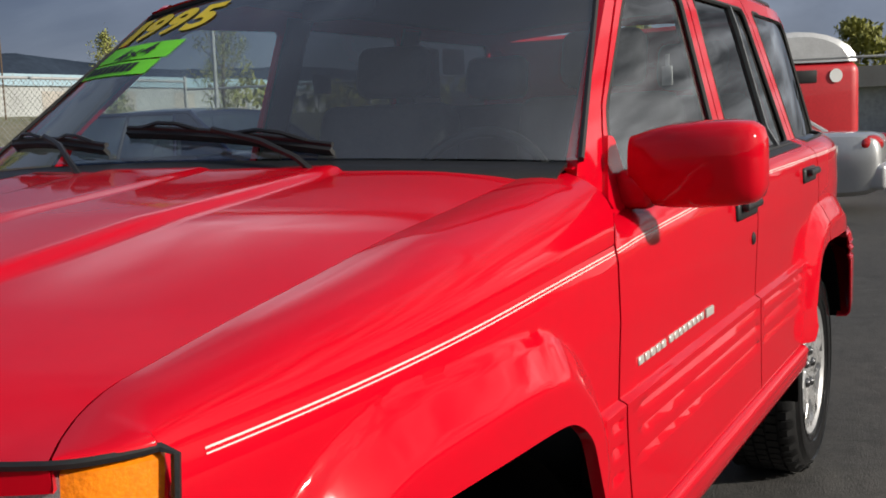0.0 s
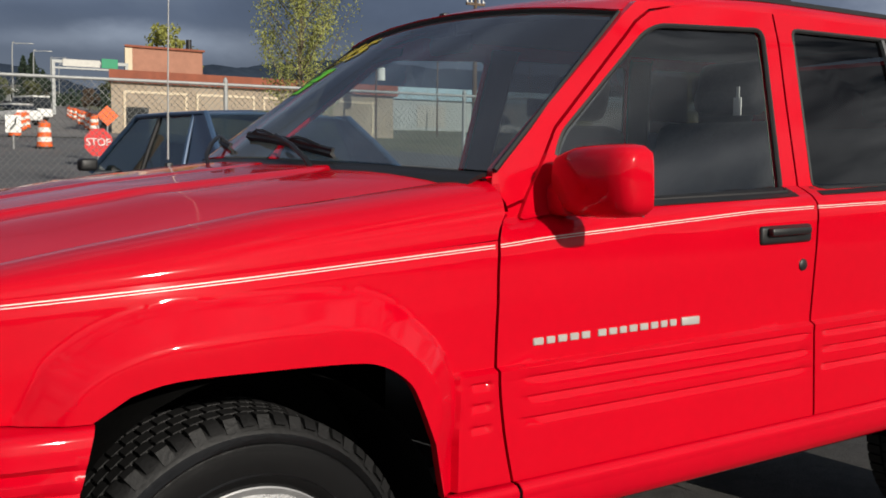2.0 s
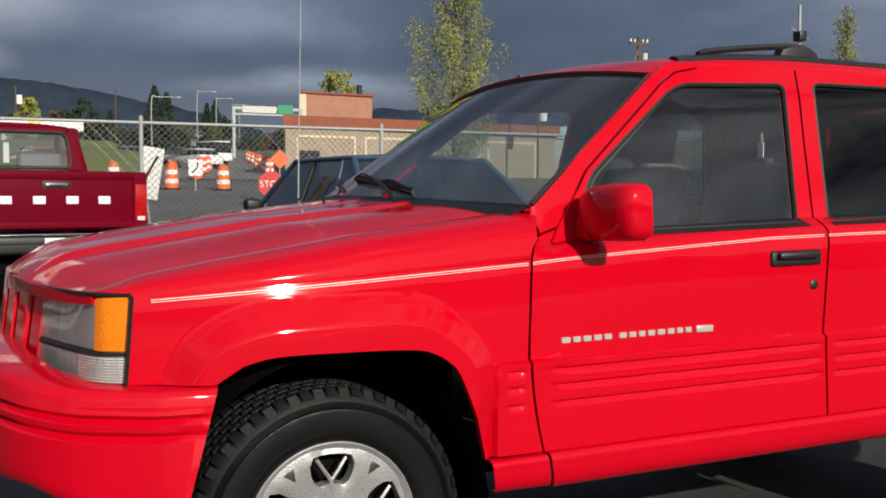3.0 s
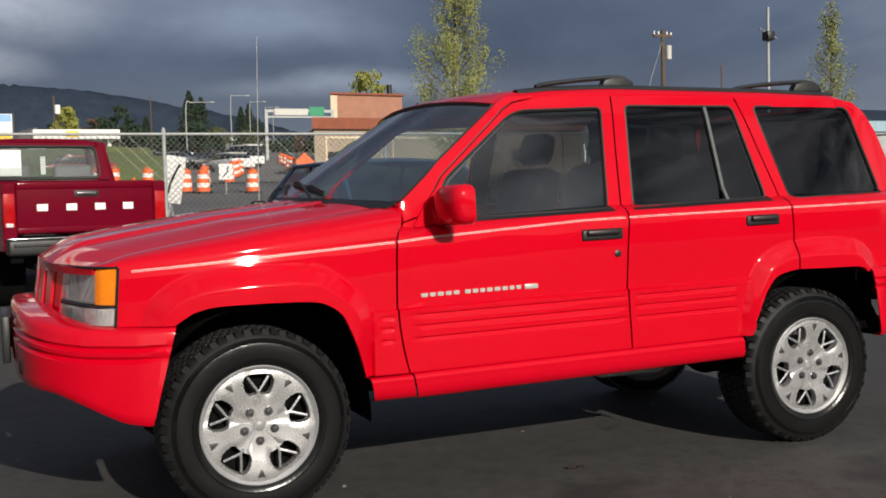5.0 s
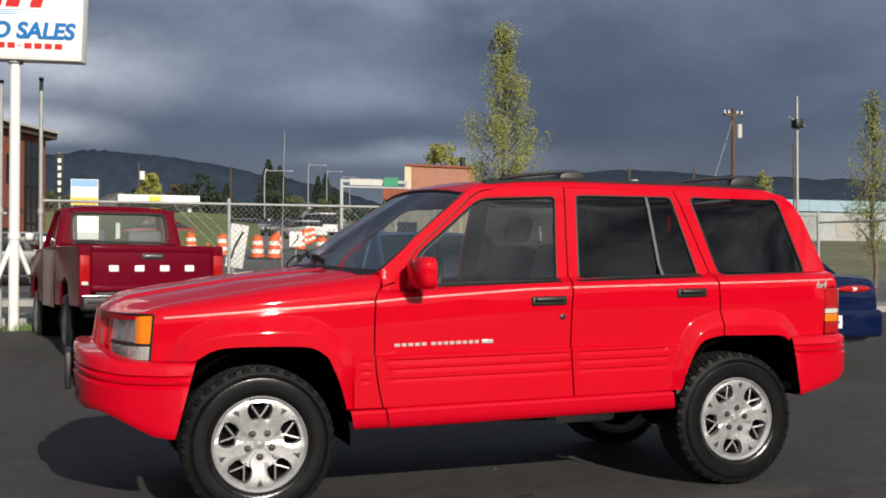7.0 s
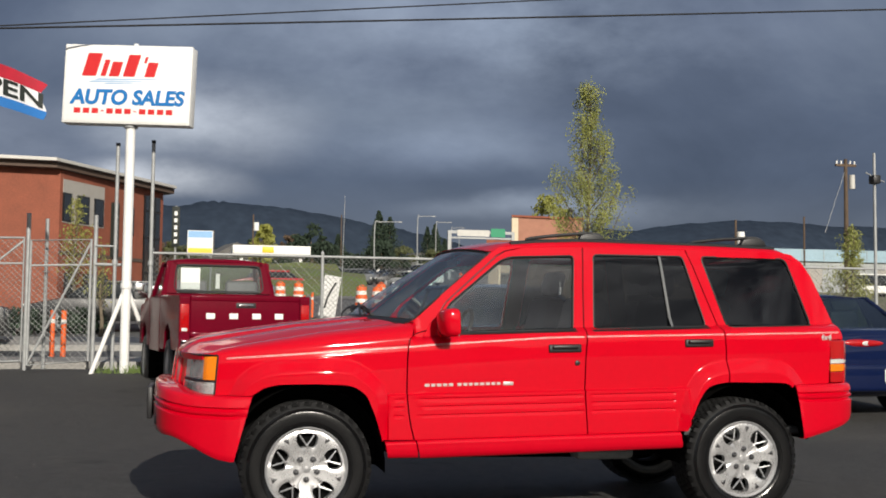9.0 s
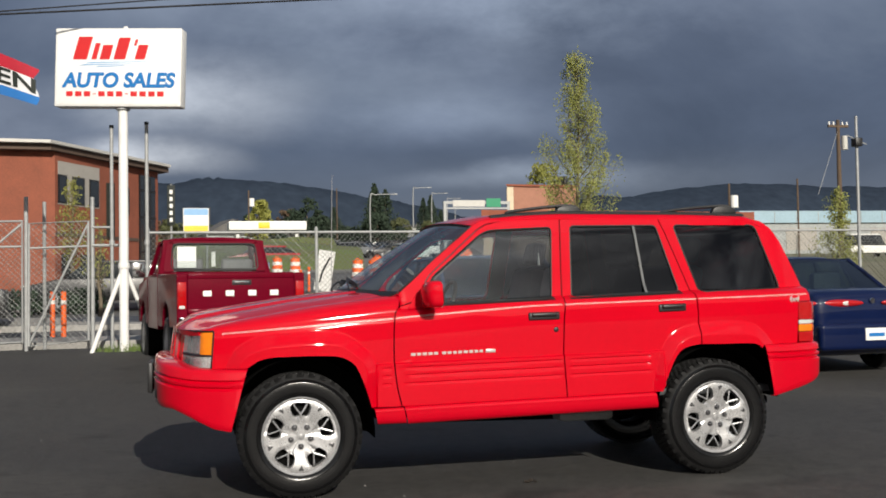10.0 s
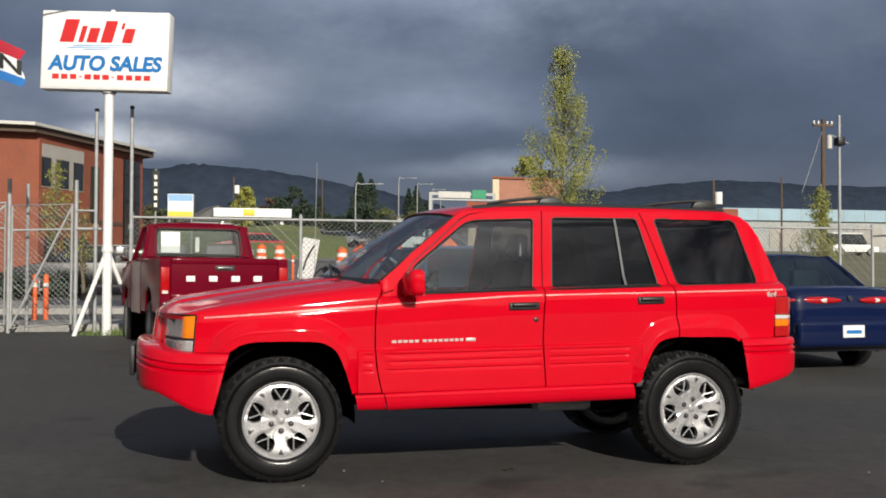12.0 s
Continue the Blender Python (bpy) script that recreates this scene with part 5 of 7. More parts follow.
POSTS = [-1.36, 1.45, 4.9, 8.9, 12.8]
gz = land(FENCE_Y)
fence = thing("chain_link_fence", "grey galvanised chain-link fence with top rail", "fence", (0, FENCE_Y, 0))
for x in POSTS:
    part("fence_post", tube(bmesh.new(), [(x, 0, gz - 0.1), (x, 0, 2.24)], 0.030, 10), GALV, fence)
    part("post_cap", tube(bmesh.new(), [(x, 0, 2.23), (x, 0, 2.27), (x, 0, 2.29)], 0.036, 10, r2=0.008), GALV, fence)
for a, b in zip(POSTS, POSTS[1:]):
    part("fence_mesh", chain_link(a, b, gz + 0.04, 2.18), WIRE, fence, smooth=False)["kind"] = "stuff"
part("top_rail", tube(bmesh.new(), [(POSTS[0], 0, 2.19), (POSTS[-1], 0, 2.19)], 0.022, 10), GALV, fence)
part("bottom_wire", tube(bmesh.new(), [(POSTS[0], 0, gz + 0.05), (POSTS[-1], 0, gz + 0.05)], 0.006, 6), GALV, fence)

gate = thing("lot_gate", "tall galvanised chain-link gate standing shut", "gate", (0, 12.0, 0))
for x, top in ((-2.24, 2.78), (-3.27, 2.78), (-5.6, 2.78)):
    part("gate_post", tube(bmesh.new(), [(x, 0.06, 0.1), (x, 0.06, top)], 0.034, 10), GALV, gate)
for x0, x1 in ((-3.22, -2.30), (-5.55, -3.32)):
    bm = bmesh.new()
    tube(bm, [(x0, 0, 0.36), (x1, 0, 0.42), (x1, 0, 2.38), (x0, 0, 2.34)], 0.024, 8, close=True)
    part("gate_frame", bm, GALV, gate)
    part("gate_brace", tube(bmesh.new(), [(x0, 0, 0.38), (x1, 0, 2.34)], 0.019, 8), GALV, gate)
    part("gate_rail", tube(bmesh.new(), [(x0, 0, 1.94), (x1, 0, 1.97)], 0.017, 8), GALV, gate)
    part("gate_mesh", chain_link(x0, x1, 0.40, 2.35), WIRE, gate, smooth=False)["kind"] = "stuff"
part("inner_post", tube(bmesh.new(), [(-3.02, 0.3, 0.1), (-3.02, 0.3, 2.72)], 0.030, 8), GALV, gate)
part("link_rail", tube(bmesh.new(), [(-2.24, 0.03, 1.98), (-1.80, 0.03, 1.98)], 0.025, 8), GALV, gate)
part("link_rail", tube(bmesh.new(), [(-2.24, 0.03, 2.28), (-1.90, 0.03, 2.28)], 0.018, 8), GALV, gate)
for x, top in ((-1.93, 3.92), (-1.37, 3.99)):
    p = thing("steel_pipe_post", "tall dull steel pipe post by the sign", "post", (x, FENCE_Y - 0.08, gz), group="pipe posts")
    part("pipe", tube(bmesh.new(), [(0, 0, -0.05), (0, 0, top - gz)], 0.030, 12), GALV, p)
    part("pipe_cap", tube(bmesh.new(), [(0, 0, top - gz), (0, 0, top - gz + 0.05)], 0.036, 12), BLACK, p)
    part("clamp", tube(bmesh.new(), [(0, 0, 1.70), (0, 0, 1.78)], 0.046, 12), GALV, p)

# the lot's sign on its braced pole
SIGN_BLUE = material("sign_blue", (0.0, 0.15, 0.45), 0.5, vary=0.08, scale=4)
SIGN_RED = material("sign_red", (0.58, 0.012, 0.014), 0.5, vary=0.08, scale=4)
SIGN_PALE = material("sign_pale_blue", (0.22, 0.42, 0.68), 0.5, vary=0.1, scale=4)
sign = thing("pole_sign", "white box sign on a braced white pole, AUTO SALES in blue", "sign", (-1.71, 11.5, gz - 0.02))
part("pole", tube(bmesh.new(), [(0, 0, -0.05), (0, 0, 3.98)], 0.074, 20), WHITE, sign)
part("pole_collar", tube(bmesh.new(), [(0, 0, 3.88), (0, 0, 3.94)], 0.11, 16), GALV, sign)
part("brace_collar", tube(bmesh.new(), [(0, 0, 1.33), (0, 0, 1.41)], 0.09, 16), WHITE, sign)
for dx, dy in ((-0.50, -0.12), (0.52, 0.35)):
    part("brace", tube(bmesh.new(), [(0, 0, 1.37), (dx, dy, -0.05)], 0.036, 10), WHITE, sign)
box_turn = Matrix.Translation((-0.03, 0, 4.83 - gz)) @ Matrix.Rotation(radians(-16), 4, "Z") @ Matrix.Rotation(radians(1.6), 4, "Y") @ Matrix.Scale(0.735, 4)
cab = part("sign_box", box(bmesh.new(), (-1.40, -0.19, -0.86), (1.40, 0.19, 0.86), 0.025, 3), WHITE, sign, "white sign box")
cab.matrix_local = box_turn
part("face_panel", box(bmesh.new(), (-1.345, -0.199, -0.81), (1.345, -0.185, 0.81), 0.004), material("sign_face", (0.86, 0.86, 0.85), 0.45, vary=0.06, scale=2), cab)
part("lettering", text_mesh("AUTO SALES", 0.435, SIGN_BLUE, shear=0.14, bold=0.017), None, cab, "blue lettering AUTO SALES").location = (0.02, -0.206, -0.30)
x = -1.0
for g, h in ((0.36, 0.50), (0.13, 0.36), (0.26, 0.32), (0.30, 0.48), (0.07, 0.14), (0.26, 0.32)):
    bm = prism(bmesh.new(), rounded([(x + (0.1 if h < 0.2 else 0), 0.17 + (0.3 if h < 0.2 else 0)), (x + g * 0.86 + (0.1 if h < 0.2 else 0), 0.17 + (0.3 if h < 0.2 else 0)), (x + g * 0.86 + h * 0.26 + (0.1 if h < 0.2 else 0), 0.17 + h + (0.3 if h < 0.2 else 0)), (x + h * 0.26 + (0.1 if h < 0.2 else 0), 0.17 + h + (0.3 if h < 0.2 else 0))], 0.018), "y", -0.206, -0.196)
    part("red_bar", bm, SIGN_RED, cab, "slanting red bar of the name line")
    x += g + 0.05
for k, (a, b, z) in enumerate(((-0.72, 0.72, 0.085), (-0.86, 0.40, 0.035), (-0.52, 0.20, -0.005))):
    bm = prism(bmesh.new(), [(a, z), (b, z + 0.035), (b - 0.1, z + 0.045), (a + 0.1, z + 0.03)], "y", -0.205, -0.196)
    part("underline_stroke", bm, SIGN_PALE, cab, "pale blue underline stroke")
x = -1.13
for g in (0.17, 0.17, 0.17, 0.10, 0.17, 0.17, 0.17, 0.10, 0.17, 0.17, 0.17, 0.17):
    part("number_bar", box(bmesh.new(), (x, -0.205, -0.64 if g > 0.12 else -0.595), (x + g - 0.03, -0.196, -0.53 if g > 0.12 else -0.575)), SIGN_RED, cab, "thin red bar of the number line")
    x += g + 0.026
part("box_top_stub", tube(bmesh.new(), [(0.05, 0, 5.40 - gz), (0.05, 0, 5.52 - gz)], 0.036, 10), WHITE, sign)

bm, weeds = bmesh.new(), random.Random(5)
for _ in range(260):
    a, d = weeds.uniform(0, 6.28), weeds.uniform(0.0, 0.55) ** 0.8
    x, y, h = d * math.cos(a), 0.5 * d * math.sin(a), weeds.uniform(0.05, 0.17)
    lx, ly = weeds.uniform(-0.06, 0.06), weeds.uniform(-0.06, 0.06)
    bm.faces.new([bm.verts.new(p) for p in ((x - 0.006, y, 0), (x + 0.006, y, 0), (x + lx, y + ly, h))])
solo("weeds", bm, material("green_weeds", (0.10, 0.15, 0.03), 0.8, vary=0.4, scale=8), "tufts of green weeds at the foot of the sign", "weeds", (-1.55, 11.5, land(11.5)), kind="stuff", smooth=False)

# striped OPEN flag
FLAG_R, FLAG_W, FLAG_B = material("flag_red", (0.42, 0.01, 0.03), 0.8, vary=0.2, scale=6), material("flag_white", (0.72, 0.73, 0.76), 0.8, vary=0.15, scale=6), material("flag_blue", (0.02, 0.16, 0.48), 0.8, vary=0.2, scale=6)
flag = thing("open_flag", "red, white and blue cloth flag reading OPEN on a pole", "flag", (-3.86, 9.0, land(9.0) - 0.08))
part("flag_pole", tube(bmesh.new(), [(0, 0, 0), (0, 0, 4.45)], 0.02, 10), GALV, flag)


def wave(x, z):
    return 0.07 * math.sin(3.6 * x + 1.3 * z) * min(1, x * 2)


for name, z0, z1, mat in (("red_band", 0.58, 0.84, FLAG_R), ("white_band", 0.20, 0.58, FLAG_W), ("blue_band", 0.0, 0.20, FLAG_B)):
    bm = bmesh.new()
    loft(bm, [[(x, wave(x, z), 3.86 + 0.74 * z * (1 - 0.25 * x / 1.5) + 0.09 * math.sin(2.6 * x + 0.6) - 0.16 * x / 1.5) for x in np.linspace(0.0, 1.18 + 0.04 * math.sin(9 * z), 22)] for z in np.linspace(z0, z1, 6)])
    part(name, solid(bm, 0.003), mat, flag)
me = text_mesh("OPEN", 0.44, INK, depth=0.002, bold=0.012)
for v in me.vertices:
    x, z = v.co.x + 0.62, v.co.z + 0.39
    v.co = Vector((x, wave(x, z) - 0.008 + v.co.y, 3.86 + 0.74 * z * (1 - 0.25 * x / 1.5) + 0.09 * math.sin(2.6 * x + 0.6) - 0.16 * x / 1.5))
part("lettering", me, None, flag, "black lettering OPEN")


# ---- vehicles ----
MAROON = material("maroon_paint", (0.125, 0.0015, 0.012), 0.45, vary=0.15, scale=3, bump=0.30, bump_scale=5.0, coat=0.22, spec=0.03, coat_rough=0.09, coat_ior=1.32)
NAVY = material("navy_paint", (0.0015, 0.007, 0.042), 0.4, vary=0.1, scale=3, coat=1.0, spec=0.08, coat_rough=0.04)
SLATE = material("slate_blue_paint", (0.045, 0.085, 0.155), 0.4, metal=0.2, vary=0.1, scale=3, coat=0.8, spec=0.4)
SILVER = material("silver_paint", (0.48, 0.49, 0.50), 0.35, metal=0.5, vary=0.06, scale=3, coat=0.9)
AUTO_GLASS = glass("car_glass", (0.60, 0.67, 0.66), 1.9)
TRUCK_GLASS = glass("clear_truck_glass", (0.90, 0.95, 0.94), 1.7, film=0.06)
HUB_GREY = material("wheel_cover_grey", (0.30, 0.30, 0.31), 0.4, metal=0.5, vary=0.2, scale=12)
bm = bmesh.new()
lathe(bm, [(0.19, 0.03), (0.20, 0.008), (0.24, -0.004), (0.29, 0.004), (0.312, 0.03), (0.312, 0.17), (0.29, 0.195), (0.20, 0.19)], 36)
SMALL_TYRE = mesh_of("tyre", bm, TYRE)
bm = bmesh.new()
lathe(bm, [(0.01, 0.004), (0.05, 0.002), (0.09, 0.018), (0.16, 0.014), (0.185, 0.006), (0.198, 0.012)], 30)
SMALL_RIM = mesh_of("rim", bm, HUB_GREY)


def road_wheel(parent, x, y, z, scale=1.0, out=-1, turn=0.0):
    w = part("wheel", SMALL_TYRE, None, parent, "black tyre with grey wheel cover")
    w.location, w.rotation_euler, w.scale = (x, y, z), (0, 0, radians(180 if out > 0 else 0)), (scale, scale, scale)
    part("rim", SMALL_RIM, None, w)
    return w


def saloon(label, paint, at, turn, length=4.7, width=1.76, roof=1.40, details=True, tail="wide", group=""):
    """A four-door saloon pointing along -x from its tail at the origin's far end; built about its own centre."""
    car = thing("saloon_car", label, "car", at, turn, group)
    L, hw = length / 2, width / 2
    st = [(-1.0, 0.46, 0.62, 0.70), (-0.985, 0.34, 0.70, 0.84), (-0.93, 0.24, 0.74, 0.92), (-0.80, 0.20, 0.80, 0.97), (-0.55, 0.20, 0.87, 1.0), (-0.36, 0.20, 0.93, 1.0), (0.0, 0.20, 0.945, 1.0), (0.45, 0.20, 0.965, 1.0), (0.62, 0.20, 0.985, 1.0), (0.85, 0.22, 0.985, 0.97), (0.955, 0.26, 0.955, 0.92), (0.99, 0.36, 0.86, 0.86), (1.0, 0.48, 0.72, 0.78)]
    bm, rows = bmesh.new(), []
    for f, zb, zt, w in curve_through(st, 3):
        b = hw * w
        zm = (zb + zt) / 2
        ring = [(0.0, zb), (0.80, zb), (0.94, zb + 0.06), (0.985, zm - 0.08), (1.0, zm + 0.04), (0.985, zt - 0.10), (0.95, zt - 0.03), (0.86, zt), (0.45, zt + 0.018), (0.0, zt + 0.025)]
        rows.append([(f * L, -b * s, z) for s, z in ring] + [(f * L, b * s, z) for s, z in ring[-2:0:-1]])
    loft(bm, rows, close=True)
    bm.verts.ensure_lookup_table()
    n = len(rows[0])
    bm.faces.new([bm.verts[i] for i in range(n)][::-1])
    bm.faces.new([bm.verts[len(bm.verts) - n + i] for i in range(n)])
    part("body", bm, paint, car)
    # cabin: pillars and roof as bars over dark glass
    side_pts = [(-0.40 * L, 0.94), (-0.12 * L, roof - 0.045), (0.42 * L, roof - 0.045), (0.66 * L, 0.985)]
    for s in (-1, 1):
        def at_side(x, z):
            return (x, s * (hw * 0.93 - (z - 0.94) / (roof - 0.94) * hw * 0.20), z)
        g = bmesh.new()
        loft(g, [[at_side(-0.38 * L, 0.955), at_side(0.0, 0.955), at_side(0.62 * L, 0.985)], [at_side(-0.13 * L, roof - 0.06), at_side(0.1 * L, roof - 0.05), at_side(0.40 * L, roof - 0.06)]])
        part("side_window", solid(g, 0.006), AUTO_GLASS, car)
        for (xa, za), (xb, zb), r in ((side_pts[0], side_pts[1], 0.022), (side_pts[1], side_pts[2], 0.022), ((0.06 * L, 0.95), (0.08 * L, roof - 0.05), 0.020), ((0.38 * L, 0.96), (0.34 * L, roof - 0.05), 0.022), (side_pts[2], side_pts[3], 0.028)):
            a, b = Vector(at_side(xa, za)), Vector(at_side(xb, zb))
            p = bmesh.new()
            tube(p, [a, a.lerp(b, 0.5) + Vector((0, s * 0.004, 0.004)), b], r, 8)
            part("pillar", p, RUBBER if xa == 0.06 * L else paint, car)
        g = bmesh.new()
        loft(g, [[Vector(at_side(x, z)) + Vector((0, s * 0.012, 0)) for x, z in row] for row in (((0.42 * L, 0.965), (0.67 * L, 0.985)), ((0.385 * L, 1.2), (0.55 * L, 1.2)), ((0.35 * L, roof - 0.045), (0.43 * L, roof - 0.045)))])
        part("rear_pillar", solid(g, 0.02), paint, car)
        if details:
            part("door_mirror", box(bmesh.new(), (-0.335 * L, s * (hw - 0.03), 0.95), (-0.285 * L, s * (hw + 0.13), 1.06), 0.03, 3), BLACK, car)
            part("door_gap", box(bmesh.new(), (0.075 * L, s * (hw * 0.985), 0.36), (0.080 * L, s * (hw * 1.001), 0.86)), RUBBER, car)
            for xh in (0.0, 0.33 * L):
                part("door_handle", box(bmesh.new(), (xh - 0.08, s * hw * 0.98, 0.80), (xh + 0.08, s * (hw + 0.012), 0.835), 0.006), paint, car)
    for (xa, za), (xb, zb), nm in ((side_pts[0], side_pts[1], "windscreen"), (side_pts[3], side_pts[2], "rear_window")):
        g = bmesh.new()
        loft(g, [[(x, u * (hw * 0.92 - (z - 0.94) / (roof - 0.94) * hw * 0.20), z + 0.02 * (1 - u * u)) for u in np.linspace(-1, 1, 9)] for x, z in ((xa, za), ((xa + xb) / 2, (za + zb) / 2 + 0.012), (xb, zb))])
        part(nm, solid(g, 0.006), AUTO_GLASS, car)
    bm = bmesh.new()
    loft(bm, [[(x, u * hw * w, z + 0.035 * (1 - abs(u) ** 2.5)) for u in np.linspace(-1, 1, 11)] for x, z, w in ((-0.125 * L, roof - 0.050, 0.755), (-0.05 * L, roof - 0.030, 0.75), (0.15 * L, roof - 0.022, 0.75), (0.35 * L, roof - 0.032, 0.75), (0.425 * L, roof - 0.055, 0.755))])
    part("roof", solid(bm, 0.02), paint, car)
    part("cabin_lining", box(bmesh.new(), (-0.30 * L, -hw * 0.80, 0.70), (0.55 * L, hw * 0.80, 0.955), 0.03), TRIM_GREY, car)
    for xs, ys in ((-0.05, -0.4), (-0.05, 0.4), (0.36, -0.4), (0.36, 0.4)):
        part("seat_back", box(bmesh.new(), (xs * L, ys * hw * 0.95 - 0.22, 0.75), (xs * L + 0.14, ys * hw * 0.95 + 0.22, 1.20), 0.05), SEAT, car)
    for s in (-1, 1):
        if tail == "wide":
            g = bmesh.new()
            bmesh.ops.create_icosphere(g, subdivisions=3, radius=1, matrix=Matrix.LocRotScale((L * 0.982, s * 0.48, 0.835), Euler((0, 0, s * 0.14)), (0.055, 0.36, 0.046)))
            lamp = part("tail_lamp", g, TAIL, car, "long oval red tail lamp")
            g = bmesh.new()
            bmesh.ops.create_icosphere(g, subdivisions=2, radius=1, matrix=Matrix.LocRotScale((L * 1.006, s * 0.36, 0.835), None, (0.012, 0.08, 0.026)))
            part("lamp_spot", g, WHITE_LENS, lamp)
        else:
            g = bmesh.new()
            bmesh.ops.create_icosphere(g, subdivisions=3, radius=1, matrix=Matrix.LocRotScale((L * 0.955, s * hw * 0.74, 0.86), Euler((0, 0, s * 0.5)), (0.08, 0.21, 0.11)))
            part("tail_lamp", g, TAIL, car, "oval red tail lamp")
        g = box(bmesh.new(), (-L * 0.985, s * hw * 0.42, 0.62), (-L * 0.93, s * hw * 0.80, 0.72), 0.02)
        part("headlamp", g, WHITE_LENS, car)
        for xw in (-0.60, 0.58):
            g = bmesh.new()
            ring = [(xw * L + 0.36 * math.cos(radians(a)), 0.33 + 0.36 * math.sin(radians(a))) for a in range(0, 181, 12)]
            vs = [g.verts.new((x, s * (hw + 0.004), z)) for x, z in ring + [(xw * L - 0.36, 0.19), (xw * L + 0.36, 0.19)]]
            g.faces.new(vs)
            part("wheel_arch", solid(g, 0.03), DARK, car)
            road_wheel(car, xw * L, s * (hw + 0.012), 0.315, 1.0, s)
    part("number_plate", box(bmesh.new(), (L * 1.000, -0.155, 0.41), (L * 1.031, 0.155, 0.55), 0.004), PAPER, car, "pale number plate with a blue bar")
    part("plate_bar", box(bmesh.new(), (L * 1.029, -0.11, 0.455), (L * 1.0335, 0.11, 0.495)), SIGN_BLUE, car)
    part("rear_bumper", box(bmesh.new(), (L * 0.93, -hw * 0.88, 0.30), (L * 1.026, hw * 0.90, 0.61), 0.055, 5), paint, car)
    if details:
        part("boot_badge", lathe_disc(L * 1.004, 0.0, 0.86, 0.035), CHROME, car)
    return car


def lathe_disc(x, y, z, r):
    bm = bmesh.new()
    bmesh.ops.create_cone(bm, cap_ends=True, segments=20, radius1=r, radius2=r * 0.9, depth=0.012, matrix=pose(x, y, z, 0, 90, 0))
    return bm


saloon("navy blue saloon with wide red tail lamps, tail to the camera", NAVY, (7.47, 7.66, 0.035), -88, tail="wide").scale = (1, 1, 1.08)
saloon("slate blue saloon parked beyond the red wagon", SLATE, (2.78, 7.0, 0.13), -84, length=4.6, roof=1.46)
saloon("silver saloon with oval red tail lamps", SILVER, (13.30, 3.40, -0.02), -88, tail="oval", length=4.8)

# maroon pickup
truck = thing("pickup_truck", "maroon pickup with chrome rear bumper, white tailgate letters", "pickup", (-0.02, 7.5, 0.125), 9.0)
truck.scale = (0.95, 0.84, 1.0)
hw = 0.86


def tbox(name, a, b, mat=MAROON, bevel=0.03, label="", parent=None):
    return part(name, box(bmesh.new(), a, b, bevel, 3), mat, parent or truck, label)


tg = tbox("tailgate", (-0.72, 0.0, 0.80), (0.72, 0.06, 1.30), bevel=0.018)
tbox("tailgate_rail", (-0.72, -0.012, 1.235), (0.72, 0.05, 1.315), bevel=0.02, parent=tg)
tbox("tailgate_rail", (-0.72, -0.008, 0.80), (0.72, 0.05, 0.86), bevel=0.015, parent=tg)
tbox("tailgate_handle", (-0.10, -0.022, 1.17), (0.10, 0.01, 1.205), CHROME, 0.008, "chrome tailgate handle", tg)
tbox("handle_recess", (-0.13, -0.006, 1.155), (0.13, 0.004, 1.22), BLACK, 0.004, "", tg)
for k in range(4):
    x = -0.46 + k * 0.30
    bm = box(bmesh.new(), (x - 0.056, -0.010, 1.018), (x + 0.056, 0.002, 1.088), 0.003)
    part("letter_block", bm, WHITE, tg, "white raised letter block")
